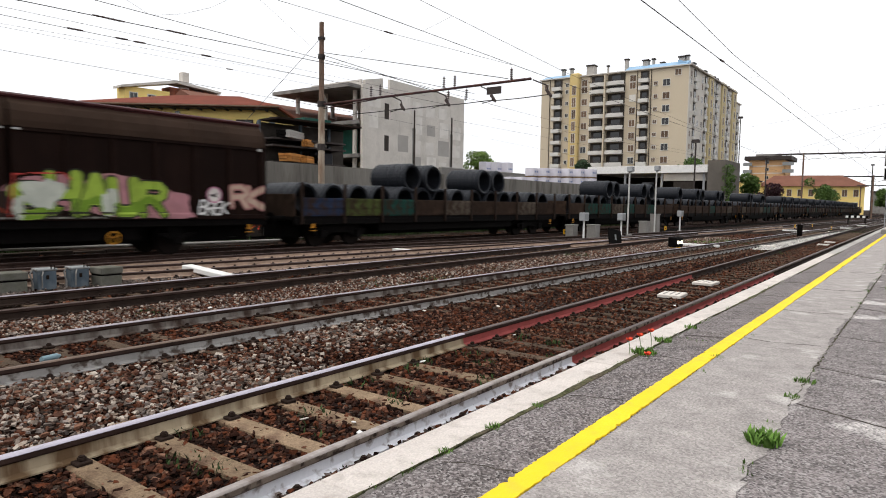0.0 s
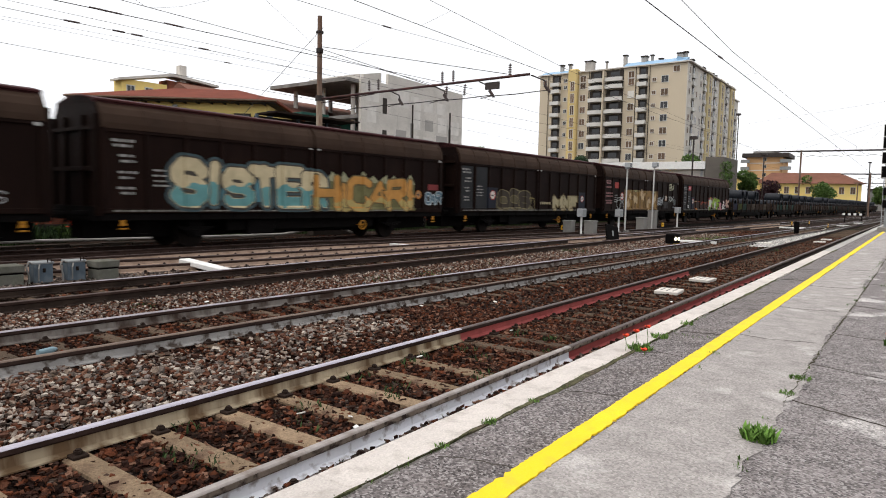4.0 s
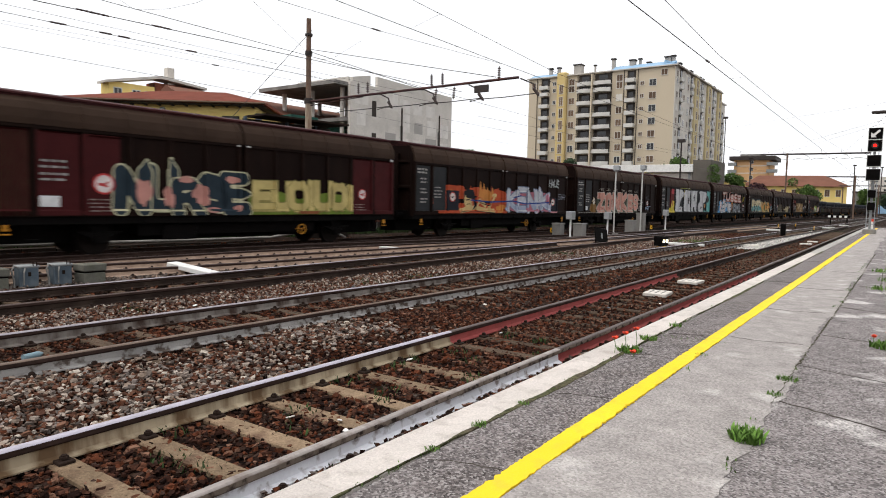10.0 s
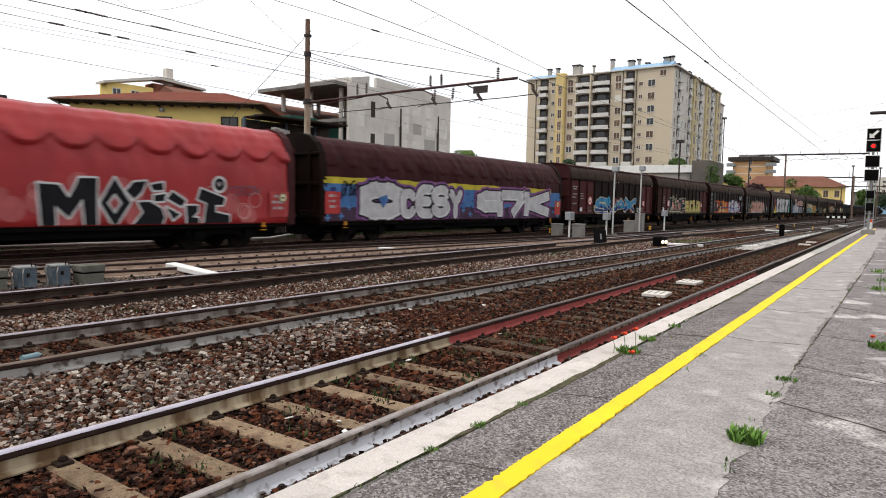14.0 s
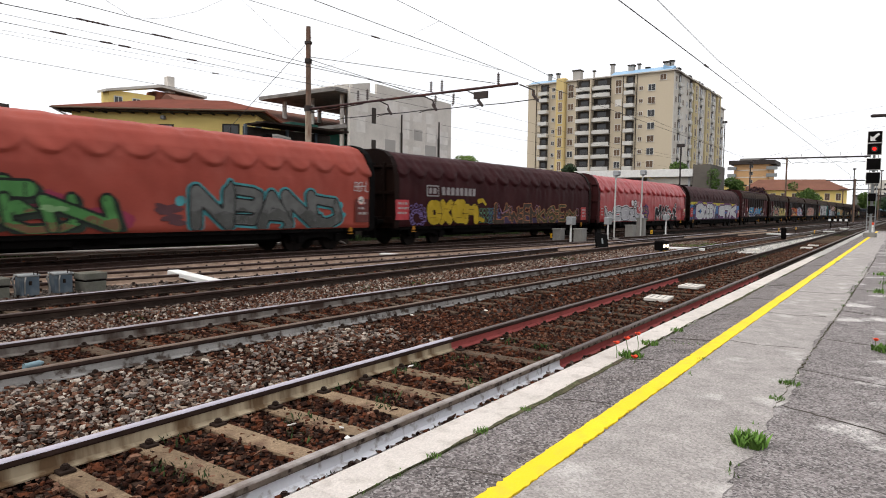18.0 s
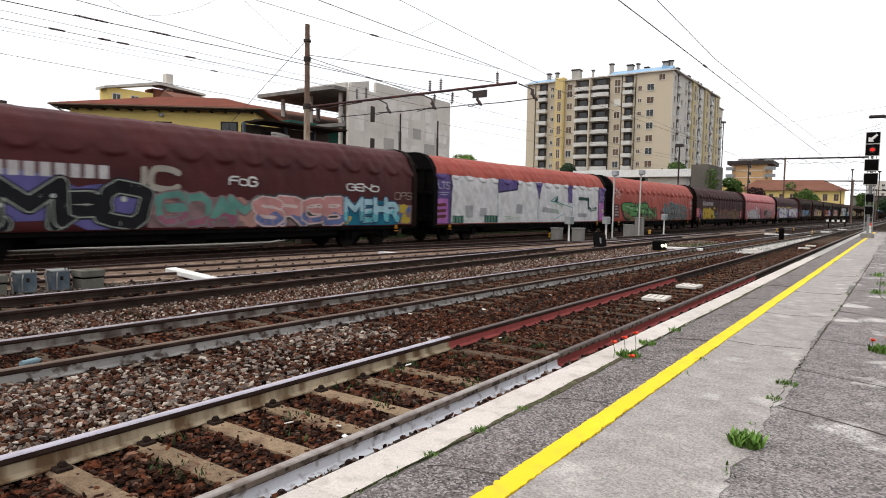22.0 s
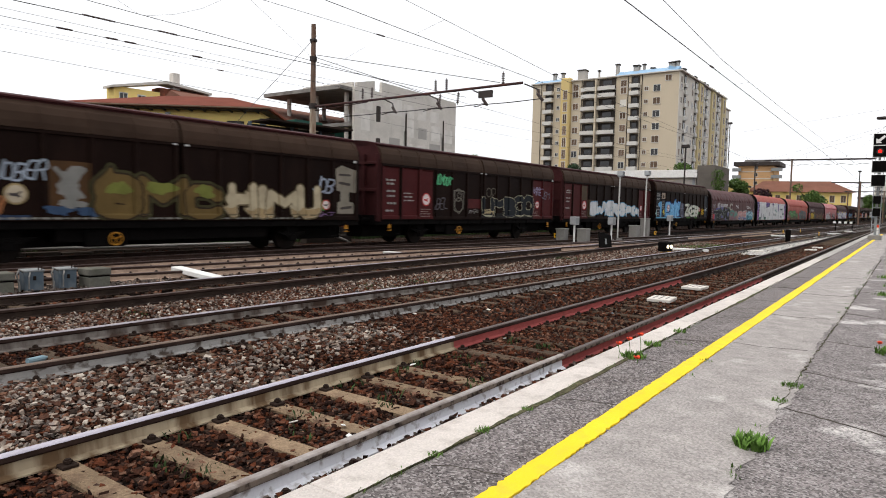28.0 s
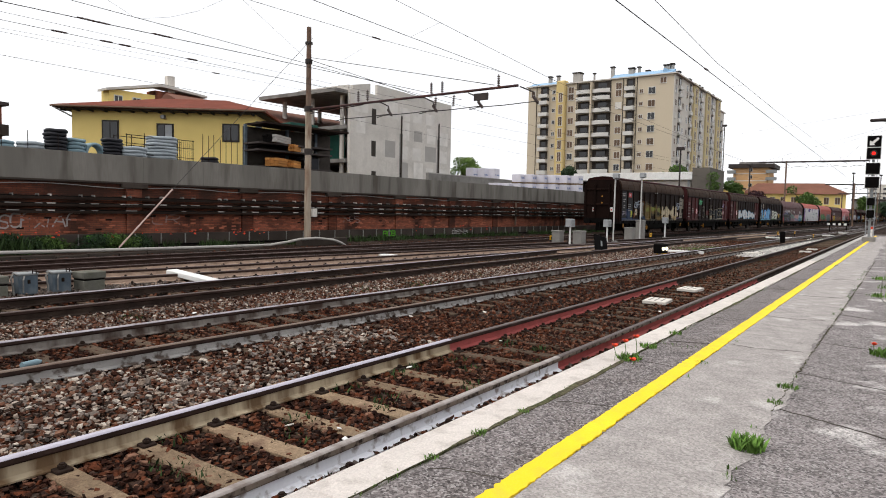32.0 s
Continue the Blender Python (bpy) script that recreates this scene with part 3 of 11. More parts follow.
def line_path(fn, x0, x1, step, off):
    n = max(1, int((x1 - x0) / step))
    out = []
    for i in range(n + 1):
        x = x0 + (x1 - x0) * i / n
        dy = (fn(x + 0.5) - fn(x - 0.5))
        s = math.sqrt(1 + dy * dy)
        out.append((x - off * dy / s, fn(x) + off / s, 0))
    return out


def bend(knots):
    xs, ys = [k[0] for k in knots], [k[1] for k in knots]

    def fn(x):
        if x <= xs[0]:
            return ys[0] + (x - xs[0]) * (ys[1] - ys[0]) / (xs[1] - xs[0])
        for i in range(len(xs) - 1):
            if x <= xs[i + 1] or i == len(xs) - 2:
                u = (x - xs[i]) / (xs[i + 1] - xs[i])
                m0 = (ys[i + 1] - ys[max(i - 1, 0)]) / (xs[i + 1] - xs[max(i - 1, 0)])
                j = min(i + 2, len(xs) - 1)
                m1 = (ys[j] - ys[i]) / (xs[j] - xs[i])
                h = xs[i + 1] - xs[i]
                if u > 1:
                    return ys[i + 1] + (x - xs[i + 1]) * m1
                return (2 * u**3 - 3 * u**2 + 1) * ys[i] + (u**3 - 2 * u**2 + u) * h * m0 + (-2 * u**3 + 3 * u**2) * ys[i + 1] + (u**3 - u**2) * h * m1
    return fn


T1 = bend([(-40, 3.86), (60, 3.86), (130, 3.5), (300, 1.0)])
T2 = bend([(-40, 9.1), (0, 7.86), (40, 6.62), (110, 4.5), (300, 1.2)])
T3 = bend([(-40, 11.5), (0, 11.46), (20, 11.46), (40, 11.3), (80, 9.6), (170, 5.0), (300, 2.0)])
T4 = bend([(-40, 19.0), (-10, 16.6), (5.9, 15.2), (10.5, 14.4), (20.8, 13.45), (32, 12.4), (50, 11.0), (75, 9.8)])
T5 = bend([(-40, 20.5), (-10, 18.6), (7, 17.5), (13, 17.3), (18, 16.65), (23.6, 15.6), (35, 13.9), (55, 11.4)])
T6 = t6


def sleeper_mesh():
    bm = bmesh.new()
    box(bm, -0.092, 0.092, -1.28, 1.28, -0.30, -0.165, bevel=0.012)
    return bm


def clip_mesh():
    bm = bmesh.new()
    box(bm, -0.055, 0.055, -0.05, 0.05, -0.166, -0.14, bevel=0.006)
    rod(bm, (0, 0, -0.15), (0, 0, -0.105), 0.02, 6)
    rod(bm, (0, 0, -0.135), (0, 0, -0.115), 0.03, 6)
    return bm


def sleepers(parent, fn, x0, x1, material, step=0.6, clips=0.0):
    me = shared("sleeper", sleeper_mesh, material)
    mc = shared("rail_clip", clip_mesh, M["iron"])
    n = int((x1 - x0) / step)
    for i in range(n):
        x = x0 + i * step
        a = math.degrees(math.atan(fn(x + 0.5) - fn(x - 0.5)))
        piece("sleeper", me, parent, pose(x, fn(x), random.uniform(-0.006, 0.006), 0, 0, a + random.uniform(-0.8, 0.8)))
        if x < clips:
            for o in (-0.855, -0.65, 0.65, 0.855):
                piece("rail_clip", mc, parent, pose(x, fn(x) + o, 0, 0, 0, a))


TRACKS = {}
for nm, fn, x0, x1, step, webs, tops, label in (
        ("near_track", T1, -8, 260, 8, None, None, "railway track beside the platform with tan timber sleepers"),
        ("second_track", T2, -8, 260, 4, ("rail_pale", "rail_grey"), ("rail_brown_top", "rail_lilac_top"), "railway track with whitewashed rail webs"),
        ("third_track", T3, -8, 220, 4, ("rail_dark", "rail_dark"), ("rail_rusty_top", "rail_lilac_top"), "railway track with dark rusty rails"),
        ("fourth_track", T4, -25, 70, 2, ("rail_tan", "rail_tan"), ("rail_rusty_top", "rail_rusty_top"), "curving turnout track with tan dusty rails"),
        ("fifth_track", T5, -25, 52, 2, ("rail_tan", "rail_dark"), ("rail_rusty_top", "rail_rusty_top"), "curving turnout track with dusty rails"),
        ("freight_track", T6, -60, 700, 20, ("rail_head", "rail_head"), ("rail_rusty_top", "rail_rusty_top"), "railway track that carries the freight train")):
    tk = thing(nm, label, "railway track", kind="structure")
    TRACKS[nm] = tk
    for k, off in enumerate((-0.7535, 0.7535)):
        if webs:
            rail(tk, line_path(fn, x0, x1, step, off), M[webs[k]], M[tops[k]])
        else:
            near = off < 0
            end = 19.3 if near else 17.0
            cut = ((-8, 6.75, "rail_white" if near else "rail_cream"), (6.75, end, "rail_red"), (end, x1, "rail_dark"))
            for a, b, w in cut:
                rail(tk, line_path(fn, a, b, 8, off), M[w], M["rail_rusty_top" if a > 0 else "rail_grey_top" if near else "rail_top"], label="red painted length of rail" if w == "rail_red" else "", head="rail_head_grey" if near else "rail_head")
sleepers(TRACKS["near_track"], T1, 2.02 - 0.6 * 7, 6.7, M["sleeper_tan"], clips=24)
sleepers(TRACKS["near_track"], T1, 6.82, 62, M["sleeper"], clips=24)
sleepers(TRACKS["second_track"], T2, -2, 60, M["sleeper"], clips=36)
sleepers(TRACKS["third_track"], T3, -2, 50, M["sleeper"], clips=24)
sleepers(TRACKS["fourth_track"], T4, -6, 30, M["sleeper_dusty"], clips=22)
sleepers(TRACKS["fifth_track"], T5, -6, 30, M["sleeper_dusty"], clips=18)
sleepers(TRACKS["freight_track"], T6, 0, 50, M["sleeper"])


def stones(name, x0, x1, y0, y1, n, material, label, size=(0.014, 0.028), z=-0.19, near=1.6, seed=1, fn=None, lod=1, fade=0.0):
    rng = np.random.default_rng(seed)
    u = rng.uniform(0, 1, n)
    x = x0 + (x1 - x0) * u**near
    y = rng.uniform(y0, y1, n) + (fn(x) if fn else 0)
    zz = z + rng.uniform(0, 0.035, n)
    s = rng.uniform(*size, n) * (1 + 0.35 * u)
    if fade:
        lump = np.sin(x * 1.9 + y * 1.3) + np.sin(x * 0.7 - y * 2.6 + 1.0)
        keep = rng.uniform(0, 1, n) < np.clip(1.15 - fade * u + 0.25 * lump, 0, 1)
        x, y, zz, s = x[keep], y[keep], zz[keep], s[keep]
    o = scatter(name, np.stack([x, y, zz], -1), s, material, seed=seed, lod=lod)
    return tagged(o, label, "ballast", kind="stuff")


stones("ballast_stones", -0.5, 9, 2.3, 5.0, 15000, M["stone_rust"], "rust-brown crushed stone ballast between the rails", seed=2, z=-0.205, near=1.2, size=(0.016, 0.034))
stones("ballast_stones", 8, 45, 2.3, 5.0, 9000, M["stone_rust"], "rust-brown crushed stone ballast between the rails", seed=12, z=-0.182, size=(0.018, 0.034), lod=0)
stones("ballast_stones", 0, 9, 5.0, 10.8, 21000, M["stone_rust"], "rust-brown crushed stone ballast between the tracks", seed=3, z=-0.2, near=1.1, size=(0.016, 0.032))
stones("ballast_stones", 8, 50, 4.9, 10.8, 21000, M["stone_rust"], "rust-brown crushed stone ballast between the tracks", seed=13, z=-0.19, size=(0.018, 0.036), lod=0)
stones("ballast_stones", 0.5, 7.5, 4.75, 7.0, 8600, M["stone_grey"], "mixed pale and brown pebbles between two tracks", seed=4, size=(0.017, 0.035), z=-0.178, near=1.1, fade=1.1)
stones("ballast_stones", 2, 42, 8.6, 10.65, 14000, M["stone_grey"], "mixed crushed stone ballast between two tracks", seed=5, size=(0.018, 0.032), z=-0.18, fade=0.2, lod=0)
stones("ballast_stones", 4, 34, 12.3, 14.6, 5500, M["stone_slate"], "dark grey crushed stone beside the turnout", seed=15, size=(0.022, 0.04), z=-0.18, lod=0)
stones("ballast_stones", 5, 45, 10.8, 22.0, 9000, M["stone_rust"], "dark brown crushed stone ballast round the turnouts", seed=16, size=(0.022, 0.042), z=-0.19, lod=0)
stones("ballast_stones", 31, 60, 4.85, 5.9, 2600, M["stone_pale"], "fresh pale crushed stone ballast", seed=6, size=(0.03, 0.05), z=-0.16, lod=0, fade=0.3)
stones("ballast_stones", 0, 9, 2.1, 3.06, 4200, M["stone_slate"], "dark loose stones heaped along the platform's foot", seed=8, size=(0.016, 0.032), z=-0.165)
stones("ballast_stones", 0, 9, 2.6, 3.04, 900, M["stone_rust"], "loose brown stones against the rail's foot", seed=18, size=(0.016, 0.03), z=-0.14)

# oily bed strip, coloured darker still for the train's shade upon it
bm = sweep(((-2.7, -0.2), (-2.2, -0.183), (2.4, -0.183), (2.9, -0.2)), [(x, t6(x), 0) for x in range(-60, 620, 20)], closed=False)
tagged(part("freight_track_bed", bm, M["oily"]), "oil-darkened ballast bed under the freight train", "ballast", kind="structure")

# ---- brick retaining wall ----
W_Y = 25.8
WROT = math.degrees(math.atan(GT))
wall = thing("retaining_wall", "old red brick retaining wall with a grey concrete parapet", "wall", pose(0, W_Y, -0.2, 0, 0, WROT), kind="structure")
part("brick_face", boxes((-40, 121, 0, 0.5, 0, 1.42)), M["brick"], wall, "weathered red brick face")
part("brick_face", boxes((-40, 121, 0.004, 0.5, 1.42, 2.6)), M["brick_soot"], wall, "soot-blackened brick face behind the cables")
for i in range(59):
    x = -40 + 2.73 * i
    part("parapet_panel", boxes((x + 0.003, x + 2.73, -0.06, 0.3, 2.66, 3.72 - 0.004 * (i % 3)), bevel=0.008), M["conc_streak"], wall, "grey rain-streaked concrete parapet panel")
part("ledge", boxes((-40, 121, -0.12, 0.35, 2.58, 2.66), bevel=0.015), M["conc_dark"], wall)
part("plinth", boxes((-40, 121, -0.1, 0, 0, 0.62), bevel=0.03), M["conc_dark"], wall)

# ---- raised yard ----
yard = tagged(part("yard_ground", boxes((-40, 121, 0.5, 80, 0.02, 2.7)), M["conc_dark"]), "raised yard behind the retaining wall", "ground", kind="structure")
yard.matrix_basis = pose(0, W_Y, -0.2, 0, 0, WROT)

# ---- the freight train ----
SIDE_Y = -1.45              # the wagons' side that faces the platform
RUN = (-44.0818, -13.2527, 10.1394, -2.6314, -1.3316)
STAMPS = [2.0 * i for i in range(16)] + [31.0, 31.6, 31.8, 31.9, 32.0]
MOVERS = []


def run(t):
    """Metres run since the start; the train slows from 15 to 10 metres a second."""
    t = min(t, 31.945)
    x = (t - 16) / 16
    return 14.0 * t + sum(c * (x ** (i + 1) - (-1) ** (i + 1)) for i, c in enumerate(RUN))


def train_pose(u, t, dz=0.0, dy=0.0):
    s = (u + run(t)) * math.cos(math.atan(GT))
    return pose(s, t6(s) + dy, dz, 0, 0, WROT)


def loop_profile(half):
    return half + [(-y, z) for y, z in half[::-1]]


def wheel_mesh():
    bm = bmesh.new()
    rod(bm, (0, -0.02, 0), (0, 0.11, 0), 0.46, 24)
    rod(bm, (0, 0.11, 0), (0, 0.14, 0), 0.49, 24)
    rod(bm, (0, -0.05, 0), (0, -0.02, 0), 0.13, 12)
    return bm


def buffer_mesh():
    bm = bmesh.new()
    rod(bm, (0, 0, 0), (0.4, 0, 0), 0.09, 12)
    rod(bm, (0.4, 0, 0), (0.6, 0, 0), 0.07, 12)
    rod(bm, (0.6, 0, 0), (0.63, 0, 0), 0.22, 16)
    return bm


def spring_mesh():
    bm = bmesh.new()
    for i in range(6):
        box(bm, -0.62 + 0.07 * i, 0.62 - 0.07 * i, -0.06, 0.06, 0.62 - 0.028 * i, 0.645 - 0.028 * i)
    prism(bm, [(-0.28, 0.95), (-0.2, 0.35), (-0.12, 0.3), (-0.12, 0.5), (0.12, 0.5), (0.12, 0.3), (0.2, 0.35), (0.28, 0.95)], -0.02, 0.02, "y")
    box(bm, -0.14, 0.14, -0.1, 0.08, 0.33, 0.56, bevel=0.02)
    return bm


def handle_mesh():
    bm = bmesh.new()
    box(bm, -0.09, 0.09, -0.02, 0.02, 0.0, 0.07, bevel=0.01)
    box(bm, -0.06, 0.06, -0.02, 0.02, 0.07, 0.16, bevel=0.01)
    box(bm, -0.11, 0.11, -0.03, 0.03, -0.1, -0.06, bevel=0.01)
    return bm


def bogie_mesh():
    bm = bmesh.new()
    prism(bm, [(-1.35, 0.62), (-1.25, 0.4), (-0.75, 0.36), (-0.4, 0.5), (0.4, 0.5), (0.75, 0.36), (1.25, 0.4), (1.35, 0.62), (0.7, 0.78), (-0.7, 0.78)], -1.12, -1.0, "y")
    prism(bm, [(-1.35, 0.62), (-1.25, 0.4), (-0.75, 0.36), (-0.4, 0.5), (0.4, 0.5), (0.75, 0.36), (1.25, 0.4), (1.35, 0.62), (0.7, 0.78), (-0.7, 0.78)], 1.0, 1.12, "y")
    box(bm, -0.25, 0.25, -1.1, 1.1, 0.55, 0.95)
    for x in (-0.9, 0.9):
        for y in (-1.16, 1.16):
            box(bm, x - 0.15, x + 0.15, y - 0.07, y + 0.07, 0.32, 0.62, bevel=0.02)
    return bm


def end_gear(w, half):
    for s in (-1, 1):
        for y in (-0.87, 0.87):
            piece("buffer", shared("buffer", buffer_mesh, M["black"]), w, pose(s * (half - 0.62), y, 1.05, 0, 0, 0 if s > 0 else 180))
        piece("coupling", shared("coupling", lambda: rods(((0, 0, 0), (0.5, 0, -0.08), 0.05), ((0.3, 0, -0.05), (0.4, 0, -0.5), 0.03)), M["black"]), w, pose(s * (half - 0.62), 0, 1.0, 0, 0, 0 if s > 0 else 180))


H_HALF, R_HALF, C_HALF = 7.978, 10.256, 10.0
FIRST = 6.36                # the middle of the first covered wagon
U_H = [FIRST - 2 * H_HALF * i for i in range(10)]
U_R = [U_H[9] - H_HALF - R_HALF * (2 * i + 1) for i in range(6)]
U_H += [U_R[5] - R_HALF - H_HALF * (2 * i + 1) for i in range(4)]
H_BODY = H_HALF - 0.62


def h_wall():
    """One sliding wall with its pressed ribs, from the sill to the shoulder of the roof."""
    bm = bmesh.new()
    L = H_BODY - 0.06
    sec = [(-1.40, 1.08), (-1.40, 3.28), (-1.36, 3.32), (-1.36, 1.08)]
    prism(bm, sec, 0.02, L, "x")
    box(bm, 0.02, L, -1.455, -1.40, 1.06, 1.2, bevel=0.015)
    box(bm, 0.02, L, -1.455, -1.40, 3.24, 3.34, bevel=0.015)
    return bm


def h_shoulder():
    bm = bmesh.new()
    L = H_BODY - 0.06
    sec = [(-1.46, 3.34), (-1.45, 3.5), (-1.4, 3.72), (-1.3, 3.9), (-1.14, 4.04), (-1.1, 4.0), (-1.24, 3.86), (-1.33, 3.68), (-1.36, 3.34)]
    prism(bm, sec, 0.02, L, "x")
    for i in range(7):
        x = 0.03 + (L - 0.2) * i / 6
        prism(bm, [(-1.475, 3.36), (-1.465, 3.5), (-1.415, 3.73), (-1.315, 3.915), (-1.15, 4.055), (-1.14, 4.0), (-1.3, 3.9), (-1.46, 3.34)], x, x + 0.1, "x")
    return bm


def h_roof():
    bm = bmesh.new()
    prism(bm, [(-1.16, 4.02), (-1.16, 4.12), (-1.08, 4.15), (-0.55, 4.25), (0, 4.29), (0.55, 4.25), (1.08, 4.15), (1.16, 4.12), (1.16, 4.02)], -H_BODY, H_BODY, "x")
    box(bm, -H_BODY, H_BODY, -1.2, -1.12, 4.06, 4.13, bevel=0.015)
    return bm


def h_far_wall():
    bm = bmesh.new()
    prism(bm, [(1.36, 1.08), (1.4, 1.08), (1.4, 3.3), (1.33, 3.7), (1.16, 4.02), (1.1, 4.02), (1.3, 3.6), (1.36, 3.3)], -H_BODY + 0.05, H_BODY - 0.05, "x")
    return bm


def h_end():
    bm = bmesh.new()
    prism(bm, [(-1.42, 1.0), (-1.42, 3.34), (-1.34, 3.72), (-1.18, 4.0), (-0.9, 4.16), (0, 4.27), (0.9, 4.16), (1.18, 4.0), (1.34, 3.72), (1.42, 3.34), (1.42, 1.0)], -0.07, 0.0, "x")
    return bm


def h_frame():
    bm = bmesh.new()
    box(bm, -H_BODY, H_BODY, -1.38, -1.28, 0.86, 1.07, bevel=0.01)
    box(bm, -H_BODY, H_BODY, 1.28, 1.38, 0.86, 1.07, bevel=0.01)
    box(bm, -H_BODY, H_BODY, -1.3, 1.3, 0.98, 1.09)
    for x in (-H_BODY, H_BODY):
        box(bm, x - 0.1, x + 0.1, -1.35, 1.35, 0.86, 1.25)
    box(bm, -H_BODY, H_BODY, -0.45, 0.45, 0.34, 0.98)
    box(bm, -3.3, 3.3, -1.1, -0.5, 0.5, 0.9)
    box(bm, -2.6, -1.5, -1.2, -0.1, 0.36, 0.85, bevel=0.04)
    rod(bm, (0.6, -0.5, 0.6), (1.7, -0.5, 0.6), 0.2, 12)
    for i in range(-6, 7):
        box(bm, i * 1.1 - 0.02, i * 1.1 + 0.02, -1.4, -1.3, 0.84, 1.06)
    return bm


def step_mesh():
    return boxes((-0.16, 0.16, -0.12, 0.0, -0.02, 0.0), (-0.16, -0.135, -0.02, 0.0, 0, 0.36), (0.135, 0.16, -0.02, 0.0, 0, 0.36))


def end_frame(w, x, s, material, posts, top):
    """Posts and beams on a wagon's end."""
    for y in posts:
        piece("end_post", shared("end_post_%g" % top, lambda: boxes((0.0, 0.1, -0.07, 0.07, 1.0, top), bevel=0.01), material), w, pose(x, y, 0, 0, 0, 0 if s > 0 else 180))
    for z, h in ((1.0, 0.25), (2.2, 0.12), (3.3, 0.1)):
        piece("end_beam", shared("end_beam_%g" % h, lambda: boxes((0.0, 0.085, -1.38, 1.38, 0, h), bevel=0.01), material), w, pose(x, 0, z, 0, 0, 0 if s > 0 else 180))


BRAKE_X = 2.45


def brake_wheel():
    bm = bmesh.new()
    tube(bm, [(0.17 * math.cos(k * math.pi / 8), 0, 0.17 * math.sin(k * math.pi / 8)) for k in range(17)], 0.02, 5)
    for k in range(3):
        rod(bm, (0, 0, 0), (0.17 * math.cos(k * 2.094 + 0.5), 0, 0.17 * math.sin(k * 2.094 + 0.5)), 0.016, 5)
    rod(bm, (0, 0, 0), (0, 0.35, 0), 0.02, 5)
    return bm


def wagon_h(u_mid, label, wall_mat, end_mat, edge="maroon_edge"):
    w = thing("covered_wagon", label, "wagon", train_pose(u_mid, 0), "wagons of the freight train")
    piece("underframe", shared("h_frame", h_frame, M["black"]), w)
    for s in (0, 1):
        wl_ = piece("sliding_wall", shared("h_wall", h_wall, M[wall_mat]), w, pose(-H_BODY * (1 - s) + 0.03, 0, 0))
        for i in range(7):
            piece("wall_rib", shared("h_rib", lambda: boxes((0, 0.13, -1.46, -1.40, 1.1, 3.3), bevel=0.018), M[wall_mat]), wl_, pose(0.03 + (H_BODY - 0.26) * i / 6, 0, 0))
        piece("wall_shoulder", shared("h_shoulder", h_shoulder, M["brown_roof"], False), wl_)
    piece("far_wall", shared("h_far", h_far_wall, M["brown"]), w)
    piece("roof", shared("h_roof", h_roof, M[edge]), w)
    for s in (-1, 1):
        piece("end_wall", shared("h_end", h_end, M[end_mat]), w, pose(s * H_BODY, 0, 0, 0, 0, 0 if s > 0 else 180))
        end_frame(w, s * H_BODY, s, M[end_mat], (-1.3, -0.55, 0.55, 1.3), 3.7)
        for y in (-0.7535, 0.7535):
            piece("wheel", shared("wheel", wheel_mesh, M["wheel"], False), w, pose(s * 4.4, y + math.copysign(0.03, y), 0.46, 0, 0, 0 if y < 0 else 180))
        for y in (-1.12, 1.12):
            piece("axle_guard", shared("spring", spring_mesh, M["black"]), w, pose(s * 4.4, y, 0))
        piece("axle", shared("axle", lambda: rods(((0, -0.8, 0), (0, 0.8, 0), 0.085)), M["wheel"]), w, pose(s * 4.4, 0, 0.46))
        piece("brake_handle", shared("handle", handle_mesh, M["yellow_handle"]), w, pose(s * (H_BODY - 0.6), -1.41, 0.72), "small yellow release handle")
        piece("step", shared("step", step_mesh, M["black"]), w, pose(s * (H_BODY - 1.2), -1.3, 0.5))
    bm_ = shared("brake_wheel", brake_wheel, M["yellow_handle"])
    piece("brake_wheel", bm_, w, pose(BRAKE_X if u_mid > -200 else -1.9, -1.42, 0.58), "yellow hand brake wheel under the sill")
    end_gear(w, H_HALF)
    MOVERS.append((w, u_mid, 0, 0))
    return w


R_BODY = R_HALF - 0.6
ARCH = [(-1.42, 0.84), (-1.43, 2.6), (-1.4, 2.95), (-1.3, 3.35), (-1.1, 3.7), (-0.8, 3.93), (-0.4, 4.05), (0, 4.08)]


def tarp_k(x, y, z, seed):
    """How far the tarpaulin stands out at a place, as a factor of the plain arch, and how far it sags."""
    ease = (0.35, 1.0, 0.8, 0.7, 0.55, 0.5)[seed]
    hoop = abs(math.sin(math.pi * (x + R_BODY) / 1.15))
    up = max(0, (z - 2.4) / 1.7)
    sag = 0.02 * ease * (1 - hoop) * (0.25 + up)
    zs = 3.3 - 0.36 * hoop ** 0.7 + 0.1 * noise.noise((x * 0.45, seed * 2.3, 0.5))
    fold = 0.095 * ease * math.exp(-((z - zs) / (0.34 if z > zs else 0.05)) ** 2) * (0.45 + 0.55 * hoop)
    low = 0.6 + 0.4 * min(1, max(0, (z - 2.0)))
    wob = low * (0.026 * noise.noise((x * 0.9, z * 1.3 + seed * 7.7, y)) + 0.02 * noise.noise((x * 2.6 + z * 1.9, z * 1.6, seed * 3.1 + y)) + 0.02 * noise.noise((x * 3.1, z * 0.8, seed * 5.3)) + 0.009 * noise.noise((x * 5.5 - z * 3, z * 3.5, seed + y)))
    return 1 - sag / 1.4 + wob + fold, sag * up, wob * 0.6 * up


def arch_y(z):
    for (y0, z0), (y1, z1) in zip(ARCH, ARCH[1:]):
        if z <= z1:
            return y0 + (y1 - y0) * (z - z0) / (z1 - z0)
    return 0.0


